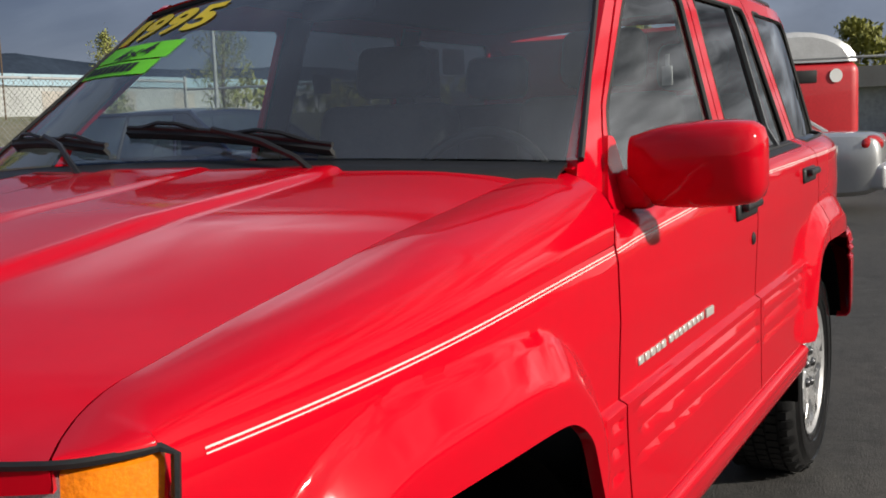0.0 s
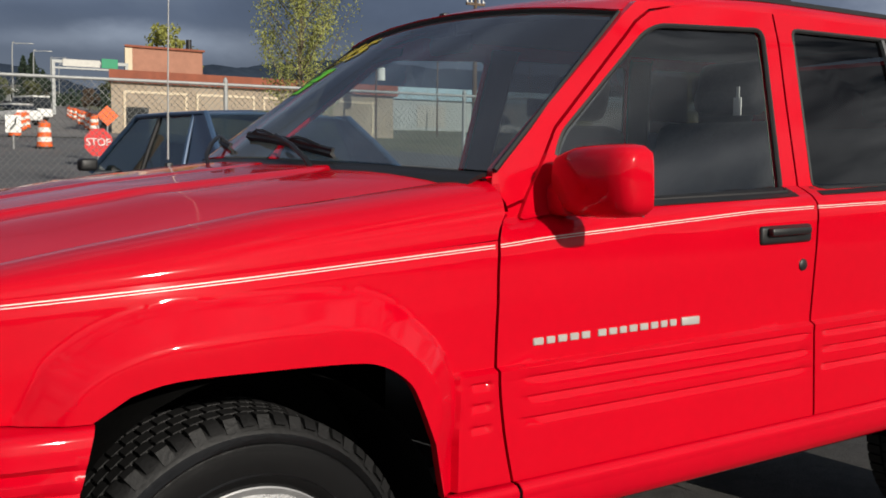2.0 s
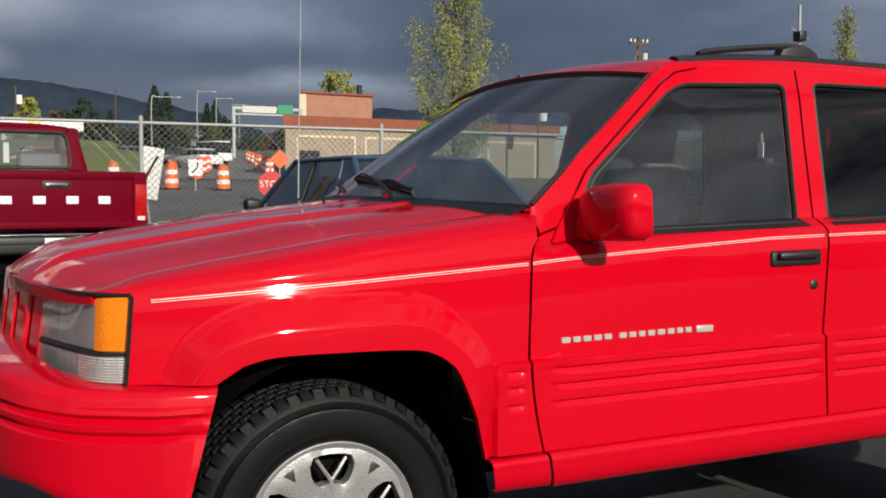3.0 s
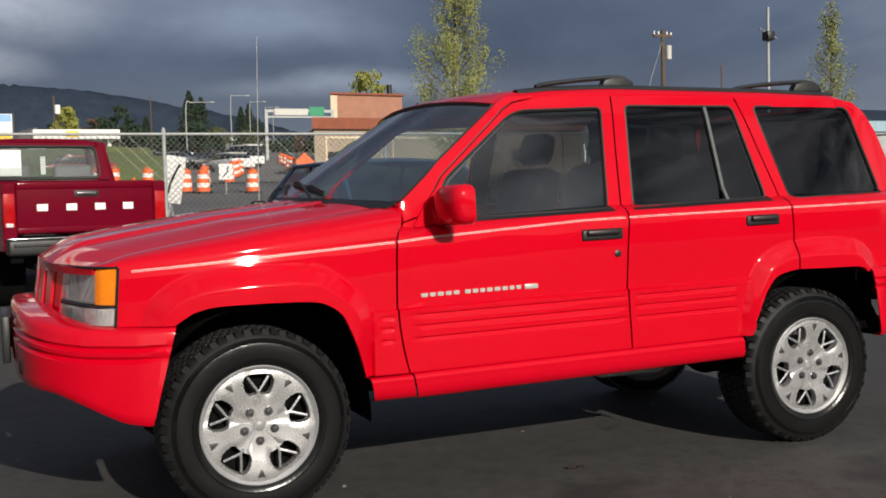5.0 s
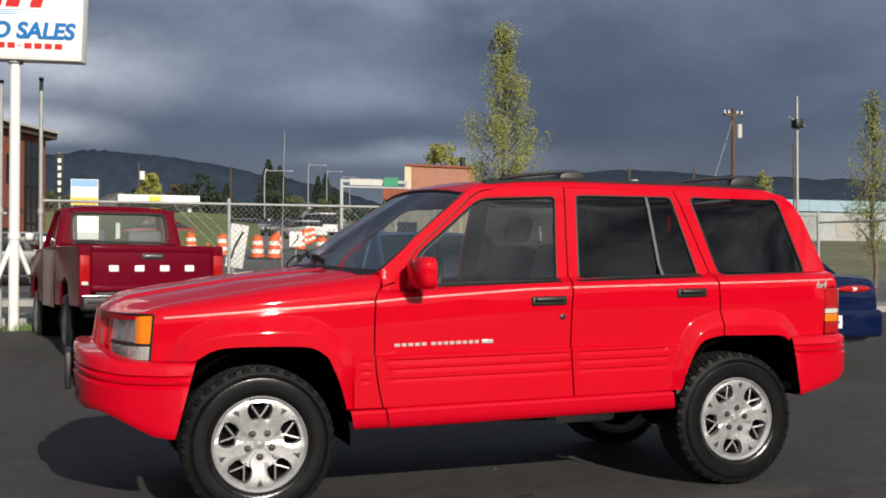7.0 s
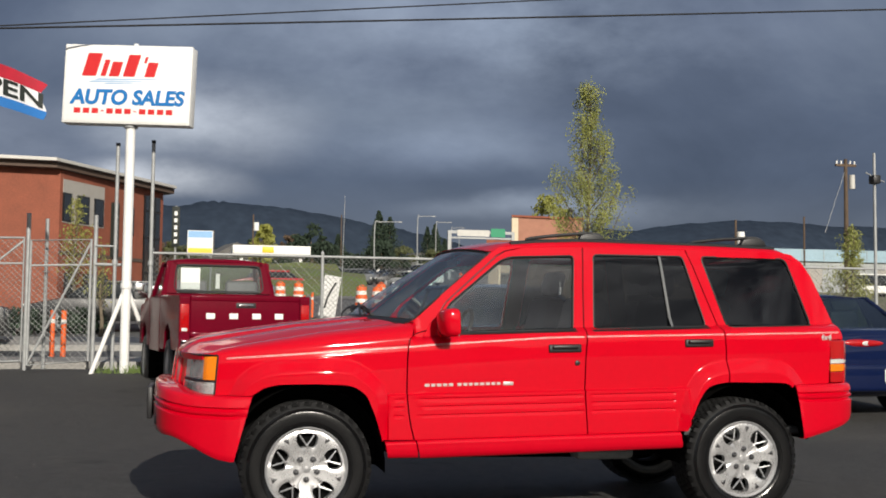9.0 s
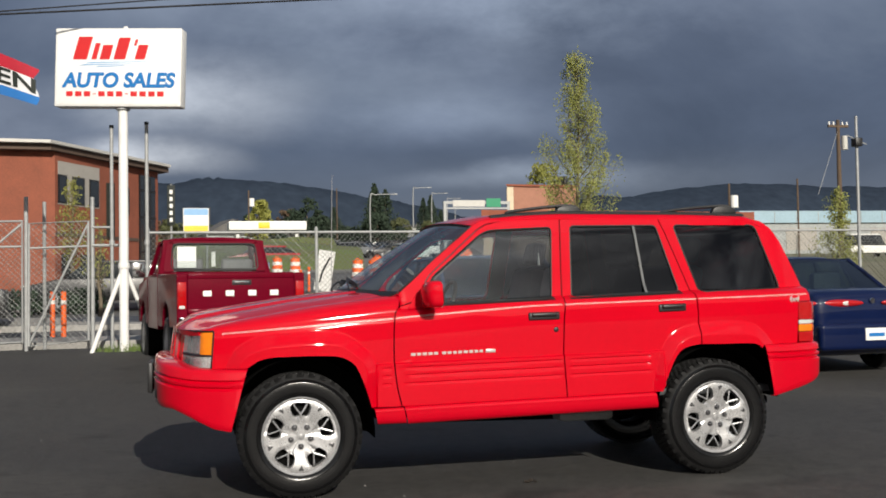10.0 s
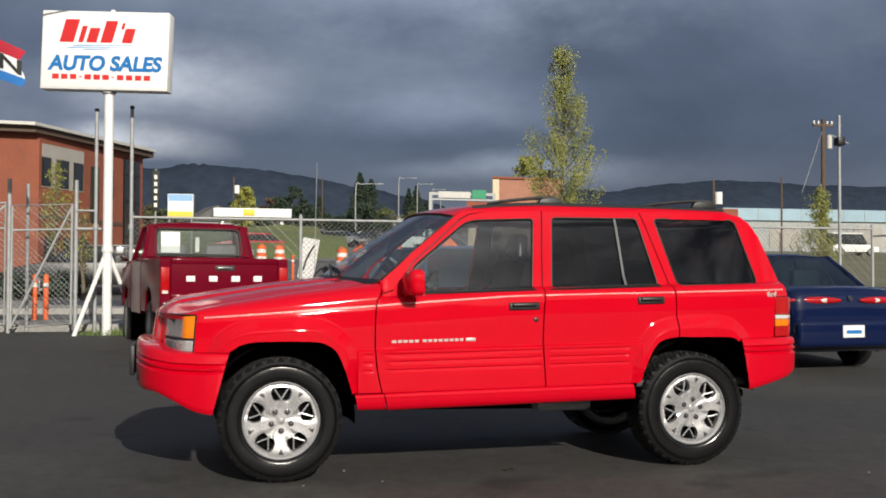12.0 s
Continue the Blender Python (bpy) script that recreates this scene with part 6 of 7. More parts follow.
for s in (-1, 1):
    bm = prism(bmesh.new(), rounded([(0.0, 0.62), (0.0, 1.31), (2.15, 1.33), (2.15, 0.60), (1.62, 0.60), (1.52, 0.86), (1.22, 0.95), (0.92, 0.86), (0.80, 0.62)], 0.04), "x", s * 0.72, s * hw, 0.012)
    part("bed_side", bm, MAROON, truck, smooth=False)
    lamp = tbox("tail_lamp", (s * 0.735, -0.022, 0.86), (s * 0.85, 0.05, 1.20), TAIL, 0.012, "red tail lamp")
    tbox("reversing_lens", (s * 0.755, -0.026, 0.865), (s * 0.83, 0.02, 0.905), WHITE_LENS, 0.006, "", lamp)
    bm = prism(bmesh.new(), rounded([(2.2, 0.55), (2.2, 1.30), (2.45, 1.34), (3.55, 1.32), (3.55, 0.55)], 0.03), "x", s * 0.72, s * hw, 0.012)
    part("cab_side", bm, MAROON, truck, smooth=False)
    bm = prism(bmesh.new(), rounded([(3.6, 0.60), (3.6, 1.30), (4.95, 1.20), (5.05, 0.60), (4.72, 0.62), (4.62, 0.86), (4.32, 0.95), (4.02, 0.86), (3.92, 0.60)], 0.04), "x", s * 0.70, s * hw, 0.012)
    part("front_fender", bm, MAROON, truck, smooth=False)
    for y in (1.22, 4.32):
        w = road_wheel(truck, s * (hw + 0.0), y, 0.375, 1.2, s)
        w.rotation_euler = (0, 0, radians(90 if s > 0 else -90))
        bm = bmesh.new()
        bmesh.ops.create_cone(bm, cap_ends=True, segments=28, radius1=0.47, radius2=0.47, depth=0.28, matrix=pose(s * (hw - 0.19), y, 0.46, 0, 90, 0))
        part("wheel_liner", bm, DARK, truck)
    part("door_mirror", box(bmesh.new(), (s * 0.90, 3.50, 1.30), (s * 1.10, 3.55, 1.52), 0.02), CHROME, truck, "chrome door mirror")
    part("pillar", tube(bmesh.new(), [(s * 0.80, 2.25, 1.32), (s * 0.70, 2.40, 1.80)], 0.05, 8), MAROON, truck)
    part("pillar", tube(bmesh.new(), [(s * 0.82, 3.60, 1.30), (s * 0.70, 3.15, 1.80)], 0.04, 8), MAROON, truck)
    bm = bmesh.new()
    loft(bm, [[(s * 0.79, 2.35, 1.33), (s * 0.79, 3.52, 1.32)], [(s * 0.70, 2.46, 1.78), (s * 0.70, 3.12, 1.78)]])
    part("side_window", solid(bm, 0.006), TRUCK_GLASS, truck)
bm = bmesh.new()
loft(bm, [[(u * w, y, z + 0.04 * (1 - abs(u) ** 3)) for u in np.linspace(-1, 1, 11)] for y, z, w in ((2.36, 1.775, 0.73), (2.40, 1.815, 0.72), (2.75, 1.835, 0.71), (3.10, 1.81, 0.72), (3.16, 1.775, 0.74))])
part("cab_roof", solid(bm, 0.03), MAROON, truck)
bm = prism(bmesh.new(), [(2.20, 1.0), (2.20, 1.33), (2.26, 1.36), (2.30, 1.36), (2.30, 1.0)], "x", -0.80, 0.80, 0.01)
part("cab_back", bm, MAROON, truck)
bm = bmesh.new()
rounded_loop = [(x, 2.235 + (z - 1.36) * 0.30, z) for x, z in rounded([(-0.66, 1.385), (-0.62, 1.76), (0.62, 1.76), (0.66, 1.385)], 0.09)]
tube(bm, rounded_loop, 0.020, 6, close=True)
part("rear_window_seal", bm, RUBBER, truck, "black rear window rubber")
bm = bmesh.new()
bm.faces.new([bm.verts.new((x, y + 0.004, z)) for x, y, z in rounded_loop])
part("rear_window", bm, TRUCK_GLASS, truck)
for xa, xb, za, zb in ((-0.66, 0.66, 1.76, 1.80), (-0.76, -0.62, 1.36, 1.80), (0.62, 0.76, 1.36, 1.80)):
    bm = bmesh.new()
    loft(bm, [[(xa, 2.24 + (za - 1.36) * 0.3, za), (xb, 2.24 + (za - 1.36) * 0.3, za)], [(xa, 2.24 + (zb - 1.36) * 0.3, zb), (xb, 2.24 + (zb - 1.36) * 0.3, zb)]])
    part("cab_back_frame", solid(bm, 0.02), MAROON, truck)
part("price_sheet", box(bmesh.new(), (-0.56, 2.285, 1.42), (-0.28, 2.29, 1.72)), PAPER, truck, "white paper sheet in the window")
part("price_sheet", box(bmesh.new(), (0.0, 2.6, 1.44), (0.06, 2.61, 1.66)), PAPER, truck)
for x in (-0.38, 0.38):
    tbox("seat_back", (x - 0.24, 2.50, 0.95), (x + 0.24, 2.64, 1.55), SEAT, 0.05)
bm = bmesh.new()
loft(bm, [[(-0.76, 3.60, 1.30), (0.76, 3.60, 1.30)], [(-0.68, 3.14, 1.78), (0.68, 3.14, 1.78)]])
part("windscreen", solid(bm, 0.006), TRUCK_GLASS, truck)
tbox("bonnet", (-0.80, 3.6, 1.05), (0.80, 4.98, 1.32), bevel=0.06)
tbox("bed_floor", (-0.74, 0.05, 0.78), (0.74, 2.15, 0.84), bevel=0.01)
tbox("rear_bumper", (-0.84, -0.16, 0.58), (0.84, 0.02, 0.74), BLACK, 0.03, "black step bumper with chrome strip")
tbox("bumper_strip", (-0.84, -0.163, 0.742), (0.84, -0.02, 0.758), CHROME, 0.008, "chrome strip")
tbox("bumper_step", (-0.78, -0.165, 0.665), (0.78, -0.10, 0.715), BLACK, 0.006, "black step pad")
tbox("number_plate", (-0.15, -0.17, 0.61), (0.15, -0.155, 0.72), PAPER, 0.004)
tbox("chassis", (-0.55, 0.1, 0.42), (0.55, 4.9, 0.66), DARK, 0.02)

# ---- beyond the fence ----
FAR_ROAD = material("pale_road", (0.11, 0.11, 0.11), 0.85, vary=0.35, scale=0.3, bump=0.2, bump_scale=30, second=(0.07, 0.07, 0.072))
BRICK = material("red_brick", (0.25, 0.075, 0.042), 0.85, vary=0.25, scale=2.0, bump=0.3, bump_scale=40)
BRICK_LIGHT = material("orange_brick", (0.36, 0.17, 0.115), 0.85, vary=0.2, scale=1.2, bump=0.3, bump_scale=30)
STUCCO = material("tan_stucco", (0.33, 0.27, 0.205), 0.9, vary=0.12, scale=0.8, bump=0.1)
CREAM = material("cream_trim", (0.62, 0.52, 0.38), 0.8, vary=0.12, scale=2)
GREY_STUCCO = material("grey_panel", (0.36, 0.34, 0.31), 0.85, vary=0.12, scale=1.5)
WINDOW = material("dark_window", (0.02, 0.024, 0.028), 0.12, vary=0.2, scale=3, spec=0.6)
ROOF_METAL = material("pale_roof_edge", (0.50, 0.49, 0.46), 0.5, vary=0.15, scale=2)
PALE_BLUE = material("pale_blue_cladding", (0.281, 0.406, 0.484), 0.6, vary=0.15, scale=0.6, bump=0.1)
WHITEWALL = material("weathered_white_wall", (0.36, 0.38, 0.38), 0.8, vary=0.3, scale=0.5, bump=0.15)
ORANGE = material("orange_plastic", (0.85, 0.13, 0.015), 0.5, vary=0.15, scale=5)
TAPE = material("reflective_white_band", (0.80, 0.78, 0.74), 0.4, vary=0.1, scale=9)
WOODPOLE = material("weathered_wood", (0.11, 0.075, 0.05), 0.9, vary=0.4, scale=3, bump=0.3)
BARK = material("bark", (0.16, 0.13, 0.09), 0.9, vary=0.4, scale=6, bump=0.4)
LEAF = material("spring_leaves", (0.25, 0.26, 0.065), 0.65, vary=0.45, scale=1.6, second=(0.15, 0.17, 0.04))
LEAF_DARK = material("dark_conifer", (0.020, 0.038, 0.020), 0.8, vary=0.4, scale=0.4)
LEAF_YELLOW = material("yellow_green_leaves", (0.24, 0.24, 0.045), 0.7, vary=0.5, scale=1.0, second=(0.12, 0.13, 0.03))
GREEN_SIGN = material("road_sign_green", (0.0, 0.22, 0.10), 0.5, vary=0.05, scale=2)
YELLOW = material("yellow_sign", (0.80, 0.55, 0.03), 0.5, vary=0.08, scale=3)

bm = bmesh.new()
sheet(bm, -60, 26, 14.2, 52.0, 0.004, 12, 2.0)
tagged(part("road", bm, FAR_ROAD), "grey street and crossing beyond the fence", "road", kind="structure")
bm = bmesh.new()
rows = []
for y in list(range(52, 420, 8)):
    c = 0.235 * (y + 4) - 0.9
    rows.append([(c - 8.5, y, land(y) + 0.02), (c, y, land(y) + 0.05), (c + 8.5, y, land(y) + 0.02)])
loft(bm, rows)
# paler than the street: sunlight on the highway is put into its colour
HIGHWAY = material("concrete_road_sun_tint", (0.19, 0.18, 0.17), 0.85, vary=0.3, scale=0.15, bump=0.2, bump_scale=20, second=(0.13, 0.125, 0.12))
tagged(part("highway", bm, HIGHWAY), "long grey highway climbing the hill", "road", kind="structure")
bm = bmesh.new()
loft(bm, [[(x, y, land(y) + z) for x in (-60, 60)] for y, z in ((12.35, -0.05), (12.4, 0.11), (14.0, 0.13), (14.12, 0.12), (14.15, -0.03))])
tagged(part("kerb", bm, CONCRETE), "pale concrete verge and kerb behind the fence", "kerb", kind="structure")
bm = bmesh.new()
loft(bm, [[(x, y, land(y) + z) for x in (-24, 2.5)] for y, z in ((19.0, 0.0), (19.05, 0.13), (21.4, 0.14), (21.45, 0.0))])
tagged(part("far_pavement", bm, CONCRETE), "pale concrete pavement across the street", "pavement", kind="structure")
bm = bmesh.new()
loft(bm, [[(-0.6 + 0.1 * (y - 58), y, land(y) + z), (4.0 + 0.12 * (y - 58), y, land(y) + z * 1.15), (9.5 + 0.14 * (y - 58), y, land(y) + z * 0.8)] for y, z in ((57, 0.0), (62, 0.9), (68, 1.3), (76, 1.4), (84, 0.0))])
tagged(solo("grass_bank", bm, GRASS, "sunlit green grass bank", "grass", kind="stuff"))

rng = random.Random(11)


def leaf_cloud(bm, centre, radius, count, size, rng, squash=1.0):
    """Many small leaf faces scattered in a clump."""
    for _ in range(count):
        d = Vector((rng.gauss(0, 1), rng.gauss(0, 1), rng.gauss(0, 1))).normalized() * radius * rng.random() ** 0.4
        d.z *= squash
        c = Vector(centre) + d
        m = Euler((rng.uniform(0, 3.1), rng.uniform(0, 3.1), rng.uniform(0, 6.3))).to_matrix()
        s = size * rng.uniform(0.6, 1.3)
        bm.faces.new([bm.verts.new(c + m @ Vector(p)) for p in ((-s, 0, 0), (0, -0.55 * s, 0.1 * s), (s, 0, 0), (0, 0.55 * s, 0.1 * s))])


def slim_tree(label, at, height, spread, seed, leaves=13000, leaf=0.034, mat=LEAF, low=0.22, limbs=40):
    """A slim upright young tree: a thin trunk with rising limbs and loose foliage that narrows to the top."""
    r = random.Random(seed)
    tree = thing("tree", label, "tree", at)
    bm, crown = bmesh.new(), bmesh.new()
    bend = [(0.04 * math.sin(k), 0.04 * math.cos(1.7 * k), height * k / 10) for k in range(11)]
    tube(bm, bend, 0.055, 8, r2=0.008)
    part("trunk", bm, BARK, tree)
    for k in range(limbs):
        t = low + (0.98 - low) * (k + r.random()) / limbs
        h = (t - low) / (1 - low)
        a = k * 2.4 + r.uniform(-0.5, 0.5)
        reach = spread * (1.02 - 0.90 * h ** 1.2) * (0.55 + 0.45 * min(1, h / 0.12)) * r.uniform(0.55, 1.25)
        o = Vector((0, 0, height * t))
        tip = o + Vector((math.cos(a) * reach, math.sin(a) * reach, reach * r.uniform(0.9, 1.6)))
        mid = o.lerp(tip, 0.5) + Vector((math.cos(a), math.sin(a), 0)) * reach * 0.12
        b = bmesh.new()
        tube(b, [o, mid, tip], 0.013, 5, r2=0.003)
        part("limb", b, BARK, tree)
        n = leaves / limbs * (1.35 - 0.75 * h) * r.uniform(0.45, 1.5)
        for f in (0.15, 0.3, 0.45, 0.6, 0.72, 0.84, 0.94, 1.03):
            p = (o.lerp(mid, f * 2) if f < 0.5 else mid.lerp(tip, f * 2 - 1)) + Vector((r.gauss(0, 0.04), r.gauss(0, 0.04), r.gauss(0, 0.05)))
            leaf_cloud(crown, p, (0.05 + 0.22 * spread * (1 - 0.65 * h)) * r.uniform(0.5, 1.1), int(n / 8 * r.uniform(0.4, 1.6)), leaf, r, 1.5)
    part("crown", crown, mat, tree, smooth=False)["kind"] = "stuff"
    return tree


slim_tree("slim young poplar in spring leaf outside the fence", (6.95, 13.9, land(13.9)), 5.58, 0.84, 3, leaves=19000, leaf=0.021, low=0.18, limbs=80)
slim_tree("slim young tree in thin leaf beyond the fence", (14.9, 13.0, land(13.0)), 4.6, 0.62, 8, leaves=7000, leaf=0.022, limbs=55)
slim_tree("small street tree in fresh leaf by the brick building", (-4.1, 26.5, land(26.5)), 3.8, 0.62, 15, leaves=1700, leaf=0.035, mat=LEAF_YELLOW, low=0.3)
slim_tree("ivy-green sapling against the fence posts", (12.9, 14.0, land(14.0)), 2.9, 0.50, 27, leaves=7000, leaf=0.024, low=0.12)
slim_tree("thin roadside sapling by the street kerb", (-3.0, 22.5, land(22.5)), 2.4, 0.4, 21, leaves=700, leaf=0.03, low=0.3)


def round_tree(label, at, height, spread, seed, mat, leaf=0.16, clumps=46, per=60):
    r = random.Random(seed)
    tree = thing("tree", label, "tree", at)
    b = bmesh.new()
    tube(b, [(0, 0, -0.3), (0.05, 0, height * 0.3), (0, 0.06, height * 0.7)], height * 0.03, 8, r2=height * 0.008)
    part("trunk", b, BARK, tree)
    crown = bmesh.new()
    for k in range(clumps):
        a, h = r.uniform(0, 6.28), r.uniform(0.28, 0.96)
        w = spread * math.sin(math.pi * (0.12 + 0.80 * h)) * r.uniform(0.25, 1.0)
        p = Vector((math.cos(a) * w, math.sin(a) * w, height * h))
        if k < 8:
            b = bmesh.new()
            tube(b, [(0, 0, height * 0.25), p * 0.6 + Vector((0, 0, height * 0.1)), p], height * 0.012, 5, r2=0.01)
            part("limb", b, BARK, tree)
        leaf_cloud(crown, p, spread * 0.30 * r.uniform(0.6, 1.2), per, leaf, r, 0.8)
    part("crown", crown, mat, tree, smooth=False)["kind"] = "stuff"
    return tree


def conifer(label, at, height, spread, seed):
    r = random.Random(seed)
    tree = thing("conifer", label, "tree", at)
    b = bmesh.new()
    tube(b, [(0, 0, -0.5), (0, 0, height)], height * 0.018, 6, r2=0.02)
    part("trunk", b, BARK, tree)
    crown = bmesh.new()
    for k in range(70):
        t = 0.12 + 0.88 * k / 70
        a = k * 2.4
        w = spread * (1 - t) ** 0.8 * r.uniform(0.7, 1.1)
        leaf_cloud(crown, (math.cos(a) * w * 0.6, math.sin(a) * w * 0.6, height * t), max(0.25, w * 0.55), 26, height * 0.022, r, 0.5)
    part("crown", crown, LEAF_DARK, tree, smooth=False)["kind"] = "stuff"
    return tree


for tx, ty, th, tw, sd in ((92, 12.0, 8.5, 3.2, 71), (95, 7.0, 7.8, 3.4, 72), (90, 16.5, 6.6, 2.6, 73), (88, 22.0, 8.8, 2.2, 74), (91, 30.0, 10.2, 2.0, 75), (97, 1.5, 8.0, 3.5, 76)):
    round_tree("olive green tree beyond the lot's far end", (tx, ty, -0.1), th, tw, sd, LEAF_YELLOW if sd % 2 else LEAF_DARK, 0.26)
round_tree("bushy yellow-green tree beside the far brick block", (51.0, 146, land(146)), 12.6, 4.6, 31, LEAF_YELLOW, 0.32)
round_tree("yellow-green tree on the far slope", (6.9, 118, land(118)), 6.0, 1.6, 33, LEAF_YELLOW, 0.28)
round_tree("leafy tree low on the far slope", (26.0, 150, land(150)), 5.0, 2.4, 35, LEAF_DARK, 0.3)
round_tree("leafy tree low on the far slope", (20.0, 165, land(165)), 4.6, 2.4, 36, LEAF_DARK, 0.3)
round_tree("bare brownish tree on the far slope", (14.5, 140, land(140)), 7.0, 3.0, 37, LEAF_DARK, 0.3, 40, 40)
for k, (x, y, h, w) in enumerate(((32.3, 190, 11.6, 4.4), (34.7, 192, 10.6, 4.4), (33.7, 196, 9.5, 4.6), (45.0, 206, 9.4, 3.4), (47.5, 210, 10.2, 3.6), (54.5, 240, 9, 3.2), (57.5, 244, 8, 3.0), (22.5, 200, 7.0, 3.4), (26.5, 204, 7.4, 3.6))):
    conifer("tall dark conifer on the far hillside", (x, y, land(y)), h, w, 50 + k)
OLIVE = material("olive_leaves", (0.085, 0.095, 0.035), 0.85, vary=0.5, scale=0.6, second=(0.05, 0.055, 0.025))
BROWN_TWIGS = material("brown_bare_twigs", (0.10, 0.065, 0.04), 0.9, vary=0.4, scale=0.8)
slope = random.Random(61)
for k in range(26):
    x = -6 + 2.9 * k + slope.uniform(-1.0, 1.0)
    y = 152 + 1.2 * k + slope.uniform(-8, 8)
    m = (OLIVE, LEAF_DARK, BROWN_TWIGS, LEAF_DARK, OLIVE)[slope.randrange(5)]
    round_tree({"olive_leaves": "dull olive tree on the far slope", "dark_conifer": "dark bushy tree on the far slope", "brown_bare_twigs": "bare brown tree on the far slope"}[m.name], (x, y, land(y)), slope.uniform(3.0, 6.0), slope.uniform(1.4, 2.6), 200 + k, m, 0.26, 26, 40)
bm = bmesh.new()
for k in range(420):
    x, y = rng.uniform(-60, 130), rng.uniform(210, 420)
    leaf_cloud(bm, (x, y, land(y) + 1.5), rng.uniform(1.5, 4.0), 22, 0.8, rng, 0.7)
tagged(solo("far_woods", bm, LEAF_DARK, "dark woods scattered over the far slope", "woods", kind="stuff", smooth=False))
bm = bmesh.new()
for k in range(300):
    x, y = rng.uniform(45, 160), rng.uniform(-30, 160)
    if x < 60 + 0.2 * y and y > 40:
        continue
    leaf_cloud(bm, (x + 15, y, land(y) + 2.0), rng.uniform(1.5, 3.2), 24, 0.6, rng, 0.9)
tagged(solo("side_woods", bm, LEAF_YELLOW, "row of leafy trees along the lot's far side", "woods", kind="stuff", smooth=False))


def wall_block(name, label, corners, z0, z1, mat, group=""):
    """A building with an upright prism of walls over a ground plan, and a flat roof edge."""
    house = thing(name, label, "building", (0, 0, 0), group=group)
    part("wall", prism(bmesh.new(), corners, "z", z0, z1), mat, house, smooth=False)
    return house


def on_wall(a, b, s, z, out=0.0):
    """A point s metres along the wall from a to b, at height z, standing proud of it."""
    d = Vector((b[0] - a[0], b[1] - a[1], 0)).normalized()
    n = Vector((d.y, -d.x, 0))
    return Vector((a[0], a[1], z)) + d * s + n * out


def wall_piece(house, name, a, b, s0, s1, z0, z1, mat, out=0.03, label="", parent=None):
    bm = bmesh.new()
    q = [on_wall(a, b, s, z, o) for o in (out, -0.10) for s, z in ((s0, z0), (s1, z0), (s1, z1), (s0, z1))]
    vs = [bm.verts.new(p) for p in q]
    for f in ((0, 1, 2, 3), (7, 6, 5, 4), (0, 4, 5, 1), (1, 5, 6, 2), (2, 6, 7, 3), (3, 7, 4, 0)):
        bm.faces.new([vs[i] for i in f])
    return part(name, bm, mat, parent or house, label, smooth=False)


def wall_window(house, a, b, s0, s1, z0, z1, bars=1):
    w = wall_piece(house, "window", a, b, s0 - 0.05, s1 + 0.05, z0 - 0.05, z1 + 0.05, BLACK, 0.03)
    n = bars + 1
    for k in range(n):
        wall_piece(house, "pane", a, b, s0 + (s1 - s0) * k / n + 0.02, s0 + (s1 - s0) * (k + 1) / n - 0.02, z0, z1, WINDOW, 0.036, "", w)
    return w


# brick office building across the street
A, B, C0 = (-4.95, 29.7), (-1.95, 35.8), (-17.0, 28.6)
EAVE = material("brown_eave", (0.09, 0.06, 0.045), 0.8, vary=0.2, scale=2)
office = wall_block("office_building", "two-storey red brick office with pale flat roof edge", [A, B, (-8.5, 46.0), (-23, 42.0), C0], 0.3, 5.73, BRICK)
part("eave", prism(bmesh.new(), [(-5.01, 29.25), (-1.55, 35.8), (-8.3, 46.8), (-23.3, 42.8), (-17.2, 28.2)], "z", 5.73, 5.92), EAVE, office, "brown eave under the roof edge", smooth=False)
part("roof_slab", prism(bmesh.new(), [(-4.99, 29.0), (-1.46, 35.67), (-8.3, 47.0), (-23.5, 43.0), (-17.4, 27.9)], "z", 5.92, 6.02), ROOF_METAL, office, "pale overhanging roof edge", smooth=False)
wall_piece(office, "upper_panel", A, B, 0.16, 2.62, 4.05, 5.45, GREY_STUCCO, 0.015, "grey upper panel")
for s0, s1 in ((0.20, 0.60), (1.02, 1.64), (2.03, 2.53)):
    wall_window(office, A, B, s0, s1, 4.14, 4.97, 0)
wall_window(office, A, B, 4.20, 4.58, 4.00, 4.90, 0)
wall_piece(office, "glazed_corner", A, B, 5.33, 6.52, 1.6, 5.5, WINDOW, 0.04, "tall dark glazed corner")
for k in range(3):
    wall_piece(office, "mullion", A, B, 5.33 + 0.38 * k, 5.39 + 0.38 * k, 1.6, 5.5, BLACK, 0.06)
for z in (2.6, 3.9, 4.9):
    wall_piece(office, "transom", A, B, 5.33, 6.52, z, z + 0.08, BLACK, 0.055)
for s0 in (0.4, 1.5, 2.4, 4.0):
    wall_window(office, A, B, s0, s0 + 0.50, 1.2, 2.4, 0)
wall_piece(office, "floor_band", A, B, 0.0, 5.3, 3.02, 3.14, EAVE, 0.03)
wall_piece(office, "banner", A, B, 3.08, 3.38, 3.1, 5.0, INK, 0.16, "black upright banner sign")
for k in range(6):
    wall_piece(office, "banner_bar", A, B, 3.17, 3.29, 3.35 + k * 0.22, 3.48 + k * 0.22, PAPER, 0.165, "")
for s0 in (1.0, 3.4, 6.0, 8.4):
    wall_window(office, C0, A, s0, s0 + 0.9, 3.7, 4.9, 1)
    wall_window(office, C0, A, s0, s0 + 0.9, 1.2, 2.5, 1)
wall_piece(office, "shop_front", C0, A, 6.4, 9.6, 0.9, 2.6, WINDOW, 0.04, "dark ground-floor windows")
ban = thing("banner_sign", "black upright sign with pale marks on a post", "sign", (-1.50, 37.6, land(37.6)))
